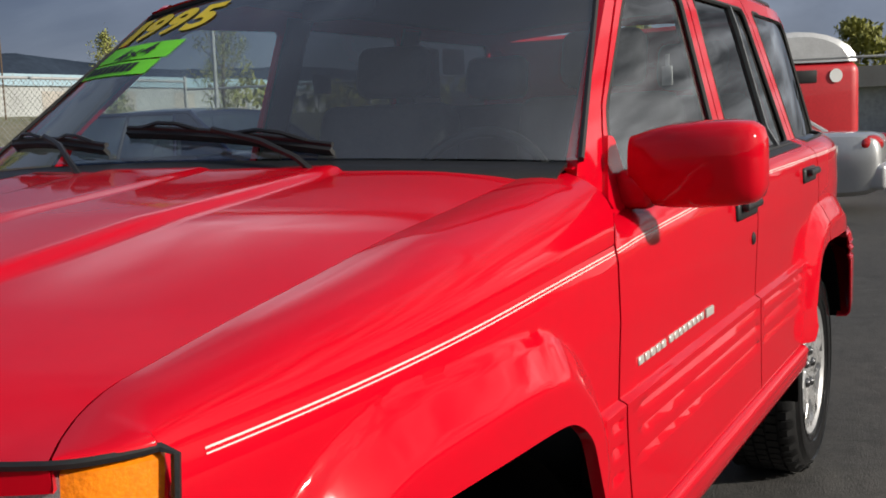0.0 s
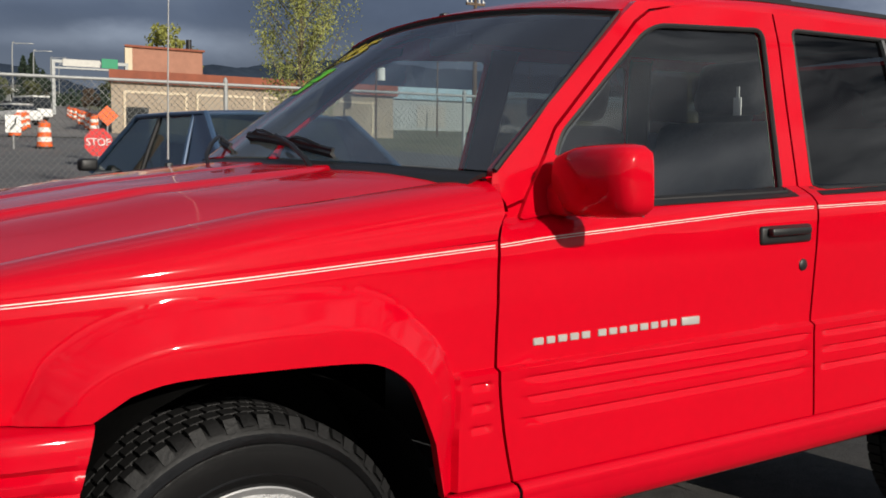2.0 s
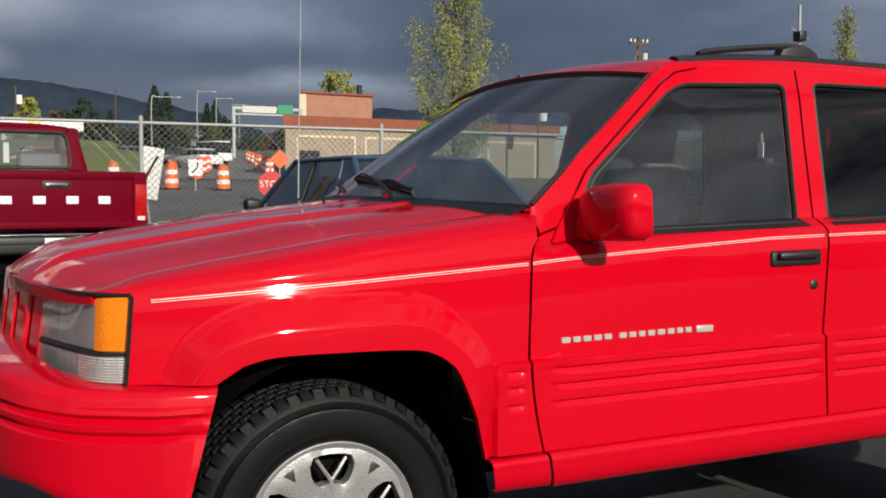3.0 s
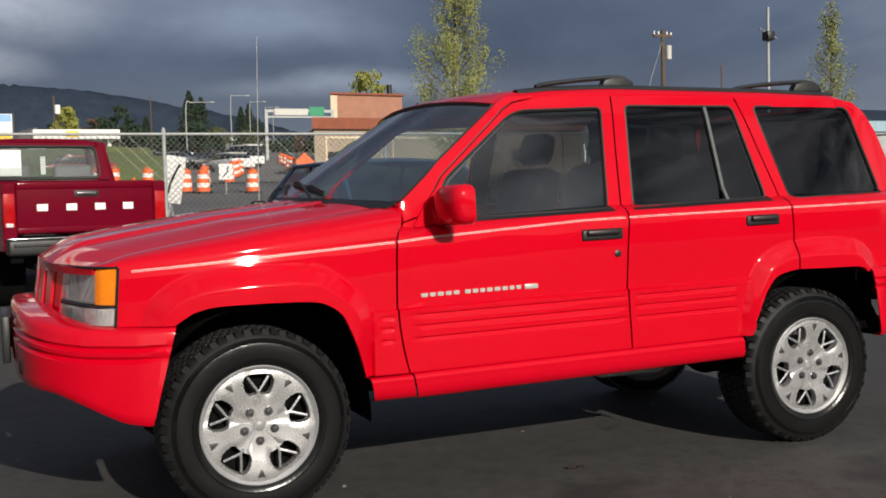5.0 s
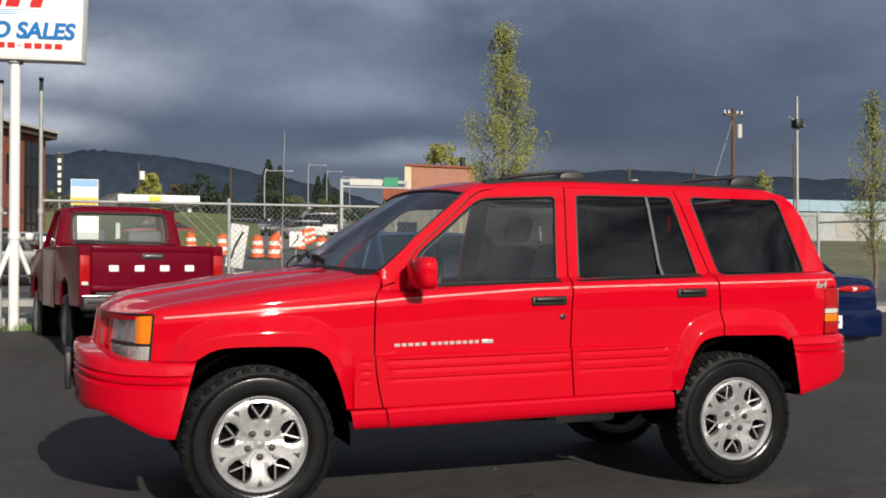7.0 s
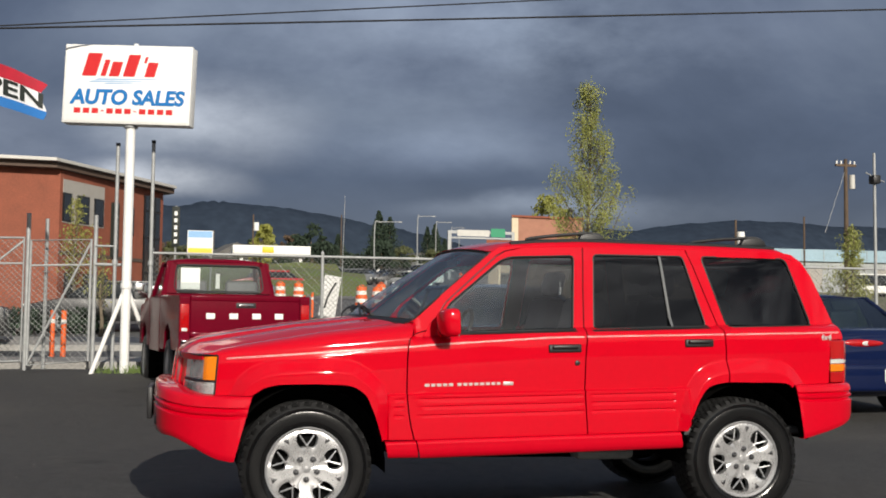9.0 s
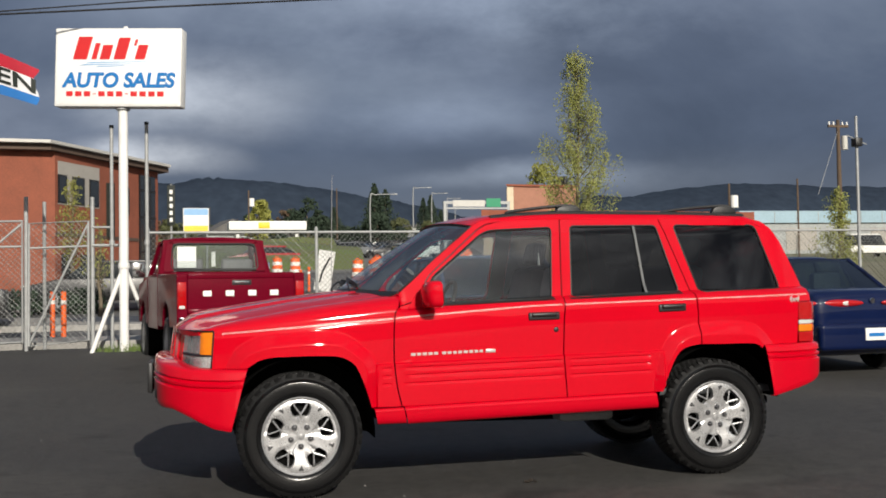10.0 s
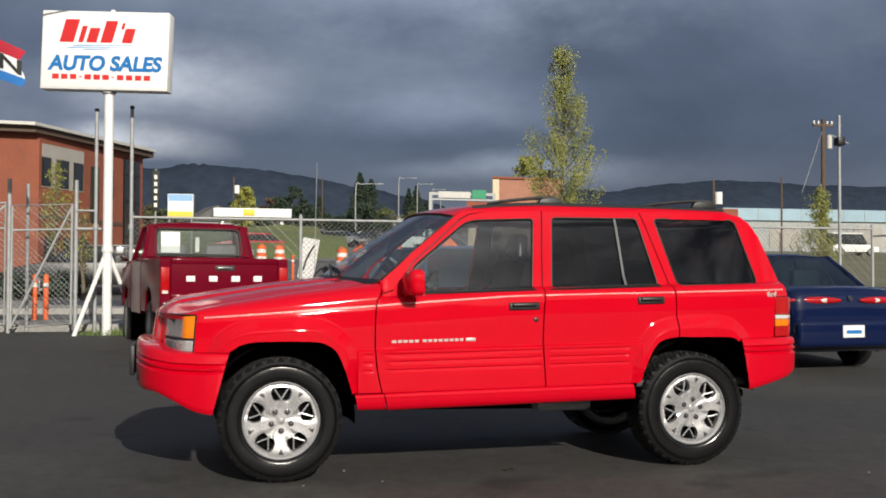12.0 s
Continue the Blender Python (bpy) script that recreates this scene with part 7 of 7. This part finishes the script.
part("panel", box(bmesh.new(), (-0.15, -0.05, 2.55), (0.15, 0.05, 4.15), 0.01), INK, ban)
part("post", tube(bmesh.new(), [(0, 0.06, 0), (0, 0.06, 4.2)], 0.04, 8), GALV, ban)
for k in range(5):
    part("bar", box(bmesh.new(), (-0.06, -0.056, 2.68 + k * 0.28), (0.06, -0.05, 2.84 + k * 0.28)), PAPER, ban)
for x, y in ((-5.2, 24.0), (-6.5, 25.0), (-3.6, 24.4), (-8.2, 24.4)):
    leaf_bm = bmesh.new()
    leaf_cloud(leaf_bm, (0, 0, 0.35), 0.75, 420, 0.09, rng, 0.5)
    solo("shrub", leaf_bm, LEAF_DARK, "low dark shrub in the street bed", "shrub", (x, y, land(y)), group="street shrubs", smooth=False)

# plain unseen row, added behind the camera to darken reflections and close the street
unseen_row = wall_block("shop_row", "long plain dark row added unseen behind the camera", [(-70, -34), (70, -34), (70, -46), (-70, -46)], -0.1, 4.6, GREY_STUCCO)
part("parapet", prism(bmesh.new(), [(-70.2, -33.8), (70.2, -33.8), (70.2, -46.2), (-70.2, -46.2)], "z", 4.6, 4.9), EAVE, unseen_row, smooth=False)
for k in range(14):
    wall_piece(unseen_row, "shop_front", (70, -34), (-70, -34), 3 + 10 * k, 10.5 + 10 * k, 0.5, 3.2, WINDOW, 0.04, "dark windows of the added row")

# low tan and brick store, and the brick block behind it
S0, S1 = (17.6, 60.0), (37.7, 62.0)
store = wall_block("store_building", "low tan store with cream outlined panels and brick top", [S0, S1, (39.7, 80), (23.6, 78)], 1.5, 5.35, STUCCO)
part("parapet", prism(bmesh.new(), [(17.4, 59.7), (37.9, 61.7), (39.9, 80.2), (23.4, 78.2)], "z", 5.35, 6.05), BRICK, store, "red brick parapet", smooth=False)
for k in range(4):
    s0 = 0.7 + k * 4.6
    for a0, a1, z0, z1 in ((s0, s0 + 4.0, 4.75, 4.90), (s0, s0 + 0.14, 2.4, 4.75), (s0 + 3.86, s0 + 4.0, 2.4, 4.75)):
        wall_piece(store, "panel_trim", S0, S1, a0, a1, z0, z1, CREAM, 0.06)
wall_window(store, S0, S1, 0.9, 2.2, 2.5, 3.9, 1)
block = wall_block("brick_block", "orange brick upper block with pale corner", [(39.2, 126.5), (49.2, 127.5), (51.2, 138), (43.6, 138)], 5.0, 14.0, BRICK_LIGHT)
wall_piece(block, "corner_band", (39.2, 126.5), (49.2, 127.5), -0.1, 0.8, 6.0, 13.9, CREAM, 0.08, "pale corner band")
part("chimney", tube(bmesh.new(), [(48.0, 129, 13.9), (48.0, 129, 15.6)], 0.35, 10), BLACK, block)
part("parapet", prism(bmesh.new(), [(39.0, 126.2), (49.4, 127.2), (51.4, 138.2), (43.4, 138.2)], "z", 14.0, 14.25), BRICK, block, smooth=False)

# long pale blue and white shed
D0, D1 = (52.3, 90.0), (128.0, 88.0)
shed = wall_block("long_shed", "long low shed, pale blue above a weathered white wall", [D0, D1, (128, 112), (52.3, 112)], 3.4, 6.95, WHITEWALL)
part("upper_cladding", prism(bmesh.new(), [(52.1, 89.7), (128.2, 87.7), (128.2, 112.2), (52.1, 112.2)], "z", 6.95, 8.15), PALE_BLUE, shed, "pale blue upper cladding", smooth=False)
for k in range(30):
    wall_piece(shed, "panel_joint", D0, D1, 1.2 + k * 2.4, 1.26 + k * 2.4, 6.98, 8.1, WHITEWALL, 0.335)
for k in range(7):
    wall_piece(shed, "shed_door", D0, D1, 5.0 + k * 9.5, 8.4 + k * 9.5, 4.2, 6.4, GREY_STUCCO, 0.05)

# grassy bank below the fuel station
bm = bmesh.new()
loft(bm, [[(x, y + 1.2 * noise.noise((x * 0.2, y, 1.0)), z + 0.25 * noise.noise((x * 0.3, y, 4.0))) for x in np.linspace(-6, 11.5, 30)] for y, z in ((82, land(82) - 0.2), (84, land(84) + 0.5), (86, 4.9), (88, 5.55), (89.5, 5.6), (92, land(92) - 0.2))])
tagged(part("grass_bank", bm, GRASS), "fresh green grassy bank below the fuel station", "bank", kind="structure")

# fuel station canopy, advertisement board, small houses
fuel = thing("fuel_canopy", "white fuel station canopy with yellow emblem", "canopy", (2.4, 90, land(90)))
part("canopy", box(bmesh.new(), (0, 0, 2.55), (6.9, 6, 3.35), 0.05), WHITE, fuel)
part("emblem", box(bmesh.new(), (2.6, -0.06, 2.70), (3.6, 0.02, 3.25), 0.02), YELLOW, fuel, "yellow emblem")
for x in (0.8, 6.1):
    for y in (1.0, 5.0):
        part("column", box(bmesh.new(), (x - 0.15, y - 0.15, 0), (x + 0.15, y + 0.15, 2.6), 0.02), WHITE, fuel)
board = thing("advert_board", "small advert board, pale blue and yellow, on posts", "sign", (-0.5, 55, land(55)))
part("panel", box(bmesh.new(), (-0.70, -0.05, 2.25), (0.70, 0.05, 3.65), 0.01), PAPER, board)
part("lower_band", box(bmesh.new(), (-0.66, -0.062, 2.28), (0.66, -0.05, 2.66)), YELLOW, board)
part("upper_band", box(bmesh.new(), (-0.66, -0.062, 3.25), (0.66, -0.05, 3.62)), SIGN_PALE, board)
part("frame_edge", box(bmesh.new(), (0.70, -0.06, 2.2), (0.78, 0.06, 3.7)), BLACK, board)
for x in (-0.6, 0.6):
    part("post", tube(bmesh.new(), [(x, 0.05, 0), (x, 0.05, 3.6)], 0.05, 8), GALV, board)


SHINGLE = material("grey_roof_shingle", (0.13, 0.125, 0.12), 0.9, vary=0.35, scale=0.8)


def cottage(label, at, w, d, h, wall, turn):
    c = thing("house", label, "house", at, turn)
    part("wall", box(bmesh.new(), (-w / 2, -d / 2, -1), (w / 2, d / 2, h)), wall, c, smooth=False)
    part("roof", prism(bmesh.new(), [(-w / 2 - 0.4, h), (w / 2 + 0.4, h), (0, h + w * 0.32)], "y", -d / 2 - 0.4, d / 2 + 0.4), SHINGLE, c, smooth=False)
    for x in (-w / 4, w / 4):
        part("window", box(bmesh.new(), (x - 0.6, -d / 2 - 0.04, h * 0.35), (x + 0.6, -d / 2, h * 0.8)), WINDOW, c)
    return c


for k, (x, y, w, h, m) in enumerate(((24.5, 172, 3.2, 1.9, WHITE), (30.5, 180, 3.6, 2.0, WHITE), (47.5, 230, 2.6, 3.4, WHITE), (12.0, 160, 5, 1.8, WHITEWALL), (18.5, 178, 3.2, 1.8, WHITEWALL), (4.0, 150, 7, 2.0, WHITEWALL), (63, 260, 4, 2.4, WHITE), (41.5, 215, 2.6, 1.6, WHITE))):
    cottage("small pale house on the far slope", (x, y, land(y)), w, 6, h, m, 12 * (k % 3) - 10)

# poles, lamps, gantry, wires
lampx = [(24.3, 146, 14.6 - land(146), 3.4), (36.6, 175, 10.2, 2.6), (45.5, 200, 10.2, 2.6), (57.0, 235, 10.4, 2.6), (70.0, 280, 10.4, 2.6)]
for x, y, h, arm in lampx:
    lp = thing("street_lamp", "tall grey street lamp with a long arm", "street lamp", (x, y, land(y)), group="highway lamps")
    part("pole", tube(bmesh.new(), curve_through([(0, 0, 0), (0, 0, h * 0.92), (arm * 0.25, 0, h * 0.99), (arm, 0, h)], 5), 0.11, 8, r2=0.05), GALV, lp)
    part("lamp_head", box(bmesh.new(), (arm - 0.1, -0.15, h - 0.08), (arm + 0.6, 0.15, h + 0.08), 0.05), GALV, lp)
gan = thing("sign_gantry", "steel highway gantry with a green sign", "gantry", (30.4, 125, land(125)))
gh = 11.9 - land(125)
for x in (0.0, 8.4):
    part("upright", box(bmesh.new(), (x - 0.18, -0.18, 0), (x + 0.18, 0.18, gh)), GALV, gan)
part("beam", box(bmesh.new(), (-0.2, -0.2, gh - 0.35), (8.6, 0.2, gh)), GALV, gan)
part("beam", box(bmesh.new(), (-0.2, -0.2, gh - 1.0), (8.6, 0.2, gh - 0.8)), GALV, gan)
part("sign_panel", box(bmesh.new(), (5.4, -0.35, gh - 0.75), (7.3, -0.25, gh + 0.35)), GREEN_SIGN, gan, "green road sign panel")
part("sign_panel", box(bmesh.new(), (1.0, -0.35, gh - 0.7), (5.2, -0.25, gh + 0.1)), ROOF_METAL, gan, "pale back of a road sign")
up = thing("utility_pole", "brown wooden utility pole with crossarm and transformer", "utility pole", (49.8, 69.3, land(69.3)))
uh = 14.0 - land(69.3)
part("pole", tube(bmesh.new(), [(0, 0, 0), (0, 0, uh)], 0.22, 10, r2=0.14), WOODPOLE, up)
part("crossarm", box(bmesh.new(), (-0.9, -0.08, uh - 0.6), (0.9, 0.08, uh - 0.4)), WOODPOLE, up)
part("transformer", tube(bmesh.new(), [(0.42, -0.2, uh - 2.4), (0.42, -0.2, uh - 1.3)], 0.24, 12), ROOF_METAL, up, "pale transformer can")
for x in (-0.8, -0.4, 0.4, 0.8):
    part("insulator", tube(bmesh.new(), [(x, 0, uh - 0.4), (x, 0, uh - 0.15)], 0.07, 6), PAPER, up)
part("guy_wire", tube(bmesh.new(), [(0, 0, uh - 0.8), (-3.2, -2, 5.0)], 0.02, 4), GALV, up)
mast = thing("steel_mast", "thin steel mast with a small camera fitting", "mast", (9.87, 8.9, land(8.9)))
part("pole", tube(bmesh.new(), [(0, 0, 0), (0, 0, 3.72)], 0.030, 10, r2=0.022), GALV, mast)
part("camera_head", box(bmesh.new(), (-0.07, -0.09, 3.22), (0.06, 0.06, 3.36), 0.02), BLACK, mast, "black camera fitting")
part("bracket", tube(bmesh.new(), [(-0.16, 0, 3.40), (0, 0, 3.33), (0.18, 0, 3.26)], 0.010, 6), GALV, mast)
for x, y, h, can in ((60, 75, 9, 0), (44, 66, 6.2, 0), (34.0, 58, 5.4, 1), (4.65, 100, 6.5, 1), (16.0, 120, 7.6, 0)):
    p = thing("utility_pole", "plain wooden utility pole", "utility pole", (x, y, land(y)), group="far poles")
    part("pole", tube(bmesh.new(), [(0, 0, 0), (0, 0, h)], 0.07, 8), WOODPOLE, p)
    if can:
        part("transformer", tube(bmesh.new(), [(0.3, -0.1, h - 1.6), (0.3, -0.1, h - 0.8)], 0.26, 10), PAPER, p)
wp = thing("utility_pole", "wooden pole by the street corner", "utility pole", (-6.3, 24.0, land(24)), group="far poles")
part("pole", tube(bmesh.new(), [(0, 0, 0), (0, 0, 6.2)], 0.13, 10, r2=0.1), WOODPOLE, wp)
part("guy_fitting", tube(bmesh.new(), [(-0.6, 0, 4.9), (-0.3, 0, 5.4), (0, 0, 5.6)], 0.012, 6), BLACK, wp)


def cable(name, a, b, sag, r, label):
    pts = [Vector(a).lerp(Vector(b), t) - Vector((0, 0, sag * 4 * t * (1 - t))) for t in np.linspace(0, 1, 24)]
    return tagged(part(name, tube(bmesh.new(), pts, r, 5), RUBBER), label, "cable")


for x, z in ((-16.0, 5.6), (40.0, 10.6)):
    tp = thing("utility_pole", "wooden pole carrying the cables over the lot", "utility pole", (x, 11.3, land(11.3)), group="far poles")
    part("pole", tube(bmesh.new(), [(0, 0, 0), (0, 0, z)], 0.14, 10, r2=0.10), BARK, tp)
cable("overhead_cable", (-16, 11.2, 4.42), (40, 10.9, 9.78), 0.12, 0.016, "black overhead cable across the lot")
cable("overhead_cable", (-16, 11.5, 4.15), (40, 11.5, 11.15), 0.05, 0.012, "thin black overhead cable")


# road works: drums, posts, boards
def drum(at):
    d = thing("traffic_drum", "orange traffic drum with white bands", "traffic drum", at, group="traffic drums")
    b = bmesh.new()
    tube(b, [(0, 0, 0.0), (0, 0, 0.08)], 0.36, 14)
    part("base", b, RUBBER, d)
    for k in range(5):
        part("band", tube(bmesh.new(), [(0, 0, 0.08 + 0.18 * k), (0, 0, 0.26 + 0.18 * k)], 0.29 - 0.015 * k, 14, r2=0.285 - 0.015 * k), ORANGE if k % 2 == 0 else TAPE, d)
    part("handle", tube(bmesh.new(), [(-0.1, 0, 0.98), (-0.08, 0, 1.05), (0.08, 0, 1.05), (0.1, 0, 0.98)], 0.02, 6), ORANGE, d)
    return d


first = drum((9.2, 40.4, land(40.4)))
for x, y in ((6.6, 41.5), (7.25, 41.0), (5.4, 44), (12.5, 60), (13.2, 62.5), (14.2, 66), (15.5, 72), (10.6, 52), (4.2, 46), (3.4, 47), (8.6, 48), (16.6, 60), (18.0, 66), (19.6, 72), (21.0, 79), (22.8, 86), (24.6, 94), (26.6, 103), (29.0, 113), (20.4, 76), (25.6, 98)):
    copy_thing(first, pose(x, y, land(y)))


def delineator(at, group="orange posts"):
    d = thing("marker_post", "slim orange marker post with white bands", "marker post", at, group=group)
    part("post", tube(bmesh.new(), [(0, 0, 0.05), (0, 0, 0.95)], 0.05, 10), ORANGE, d)
    part("band", tube(bmesh.new(), [(0, 0, 0.70), (0, 0, 0.78)], 0.053, 10), TAPE, d)
    part("foot", tube(bmesh.new(), [(0, 0, 0), (0, 0, 0.05)], 0.18, 10), RUBBER, d)
    return d


first = delineator((-3.05, 15.2, land(15.2)))
for x, y in ((-3.35, 16.0), (1.2, 24), (1.7, 25), (2.3, 27), (0.8, 22.5), (2.9, 30), (3.5, 33)):
    copy_thing(first, pose(x, y, land(y)))
bm = bmesh.new()
arrow = thing("arrow_board", "white temporary board with a black curved arrow", "road sign", (1.46, 12.5, land(12.5) + 0.12), 6)
part("panel", box(bmesh.new(), (-0.15, -0.01, 0.78), (0.15, 0.01, 1.50), 0.01, m=pose(0, 0, 0, 0, 9, 0)), PAPER, arrow)
part("arrow_bar", tube(bmesh.new(), [(0.08, -0.016, 0.92), (0.13, -0.016, 1.10), (0.22, -0.016, 1.26), (0.28, -0.016, 1.36)], 0.018, 5), INK, arrow)
part("leg", tube(bmesh.new(), [(0.0, 0.02, 0), (0.12, 0.02, 0.8)], 0.02, 6), GALV, arrow)
part("leg", tube(bmesh.new(), [(0.25, 0.1, 0), (0.12, 0.02, 0.8)], 0.02, 6), GALV, arrow)
board2 = thing("arrow_board", "white temporary board with a black arrow by the drums", "road sign", (8.0, 40.0, land(40)))
part("panel", box(bmesh.new(), (-0.28, -0.02, 0.6), (0.28, 0.02, 1.25), 0.01), PAPER, board2)
part("arrow_bar", tube(bmesh.new(), [(-0.12, -0.03, 0.72), (0.06, -0.03, 0.92), (0.1, -0.03, 1.15)], 0.03, 5), INK, board2)
part("leg", tube(bmesh.new(), [(0, 0, 0), (0, 0, 0.5)], 0.03, 6), GALV, board2)
stop = thing("stop_sign", "red octagonal STOP sign on a steel post", "road sign", (8.12, 29.5, land(29.5) + 0.2))
k = 0.43
part("plate", prism(bmesh.new(), [(k * math.cos(radians(22.5 + 45 * i)), 1.0 - 0.5 + k * math.sin(radians(22.5 + 45 * i))) for i in range(8)], "y", -0.01, 0.01), SIGN_RED, stop)
part("lettering", text_mesh("STOP", 0.30, PAPER, depth=0.003), None, stop, "white lettering STOP").location = (0, -0.016, 0.5)
part("post", tube(bmesh.new(), [(0, 0.03, -0.3), (0, 0.03, 1.0)], 0.03, 6), GALV, stop)
dia = thing("warning_sign", "orange diamond road-works sign on a stand", "road sign", (9.07, 31.8, land(31.8)))
part("plate", prism(bmesh.new(), [(0, 1.12), (0.34, 1.44), (0, 1.76), (-0.34, 1.44)], "y", -0.01, 0.01), ORANGE, dia)
part("stand", tube(bmesh.new(), [(0, 0.02, 0), (0, 0.02, 1.5)], 0.025, 6), GALV, dia)
bm = bmesh.new()
loft(bm, [[(3 + 0.24 * y, y, land(y) + 0.05), (3.3 + 0.24 * y, y, land(y) + 0.75), (3.6 + 0.24 * y, y, land(y) + 0.05)] for y in np.linspace(70, 200, 30)])
tagged(solo("barrier_wall", bm, CONCRETE, "long concrete barrier along the highway", "barrier", kind="structure"))


def far_car(label, paint, at, turn, van=False):
    """A small far vehicle: body, cabin with glass, lamps and wheels."""
    c = thing("van" if van else "far_car", label, "van" if van else "car", at, turn, group="highway traffic")
    h = 1.95 if van else 1.42
    out = [(-2.25, 0.35), (-2.3, 0.75), (-1.4, 0.95), (-0.75, h), (1.6 if not van else 2.2, h), (2.2 if not van else 2.3, 0.98), (2.3, 0.35)]
    part("body", prism(bmesh.new(), [(-2.25, 0.3), (-2.3, 0.72), (-1.3, 0.93), (2.25, 0.95), (2.3, 0.3)], "y", -0.88, 0.88, 0.06), paint, c)
    part("roof", prism(bmesh.new(), [(-0.75, h), (1.4 if not van else 2.2, h), (1.3 if not van else 2.15, h - 0.14), (-0.7, h - 0.14)], "y", -0.74, 0.74, 0.03), paint, c)
    part("glass", prism(bmesh.new(), [(-1.25, 0.94), (-0.7, h - 0.10), (1.35 if not van else 2.15, h - 0.10), (2.0 if not van else 2.22, 0.94)], "y", -0.76, 0.76, 0.02), WINDOW, c)
    for s in (-1, 1):
        part("headlamp", box(bmesh.new(), (-2.33, s * 0.55 - 0.14, 0.60), (-2.24, s * 0.55 + 0.14, 0.75), 0.02), PAPER, c)
        for x in (-1.4, 1.4):
            road_wheel(c, x, s * 0.90, 0.31, 1.0, s)
    return c


far_car("white box truck parked before the long shed", WHITE, (56.2, 75, land(75)), 180, True)
far_car("white van coming down the highway", WHITE, (19.2, 88, land(88)), -72, True)
WHITE_CAR, BLACK_CAR, GREY_CAR = material("white_car_paint", (0.75, 0.75, 0.74), 0.4, vary=0.05, coat=0.8), material("black_car_paint", (0.012, 0.012, 0.013), 0.4, vary=0.2, coat=0.9), material("grey_car_paint", (0.16, 0.17, 0.18), 0.4, vary=0.1, coat=0.8)
fleet = (WHITE_CAR, BLACK_CAR, GREY_CAR, BLACK_CAR, WHITE_CAR, SILVER, BLACK_CAR)
for k in range(16):
    y = 74 + k * 10.5
    if abs(y - 88) < 4:
        continue
    paint = fleet[k % 7]
    far_car("queueing car far up the highway", paint, (0.235 * (y + 4) - 0.9 - 2.2 + 0.9 * math.sin(k), y, land(y)), -76)
for x, y, p, tn in ((14.8, 96, BLACK_CAR, -70), (18.5, 101, BLACK_CAR, 20), (9.5, 96.0, WHITE_CAR, 10), (13.5, 110, GREY_CAR, 5), (20.5, 106, BLACK_CAR, -75), (16.2, 84, BLACK_CAR, 12), (12.8, 88, GREY_CAR, -30), (-7.0, 19.5, BLACK_CAR, 4), (-11.5, 19.5, GREY_CAR, 3), (-2.9, 25.5, BLACK_CAR, 0), (3.6, 62, material("red_car_paint", (0.35, 0.01, 0.015), 0.4, vary=0.1, coat=0.8), 8)):
    far_car("car waiting by the road works", p, (x, y, land(y)), tn)

# red and silver coach at the lot's far end
coach = thing("coach_trailer", "old red coach with a rounded silver roof", "trailer", (20.36, 3.36, -0.02), 26)
coach.scale = (1.0, 1.12, 1.20)
TR_RED = material("faded_red_paint", (0.50, 0.012, 0.02), 0.45, vary=0.15, scale=2, coat=0.5)
part("body", box(bmesh.new(), (0, -1.05, 0.45), (6.5, 1.05, 1.85), 0.18, 4), TR_RED, coach)
bm = bmesh.new()
rows = []
for x, s in ((0.02, 0.80), (0.10, 0.95), (0.4, 1.0), (6.1, 1.0), (6.45, 0.9)):
    rows.append([(x, -1.06 * s * math.cos(a), 1.84 + 0.52 * s * math.sin(a)) for a in np.linspace(0, math.pi, 13)])
loft(bm, rows)
bm.faces.new([bm.verts.new(p) for p in rows[0]])
part("roof", bm, material("weathered_silver_roof", (0.55, 0.56, 0.57), 0.35, metal=0.25, vary=0.2, scale=4), coach, "rounded silver roof")
part("vent", box(bmesh.new(), (-0.02, -0.30, 1.52), (0.03, 0.35, 1.72), 0.01), BLACK, coach)
part("marker_lamp", lathe_disc(-0.02, -0.62, 1.62, 0.11), PAPER, coach)
for s in (-1, 1):
    for x in (1.6, 4.9):
        road_wheel(coach, x, s * 1.06, 0.36, 1.1, s)
part("chassis", box(bmesh.new(), (0.2, -0.9, 0.3), (6.2, 0.9, 0.5)), DARK, coach)
side_bld = wall_block("grey_roof_building", "low building with a long grey roof beyond the lot", [(52, -14), (58, 30), (75, 30), (75, -14)], 0.0, 2.3, WHITEWALL)
part("roof", prism(bmesh.new(), [(51.4, -15), (57.4, 31), (76, 31), (76, -15)], "z", 2.3, 3.3), GREY_STUCCO, side_bld, smooth=False)
fence2 = thing("side_fence", "grey chain-link fence along the lot's far side", "fence", (0, 0, 0))
for k in range(9):
    a, b = Vector((12.8 + 1.0 * k, 12.1 - 3.1 * k, -0.05)), Vector((13.8 + 1.0 * k, 9.0 - 3.1 * k, -0.05))
    part("fence_post", tube(bmesh.new(), [a, a + Vector((0, 0, 2.2))], 0.03, 8), GALV, fence2)
    part("top_rail", tube(bmesh.new(), [a + Vector((0, 0, 2.1)), b + Vector((0, 0, 2.1))], 0.02, 6), GALV, fence2)
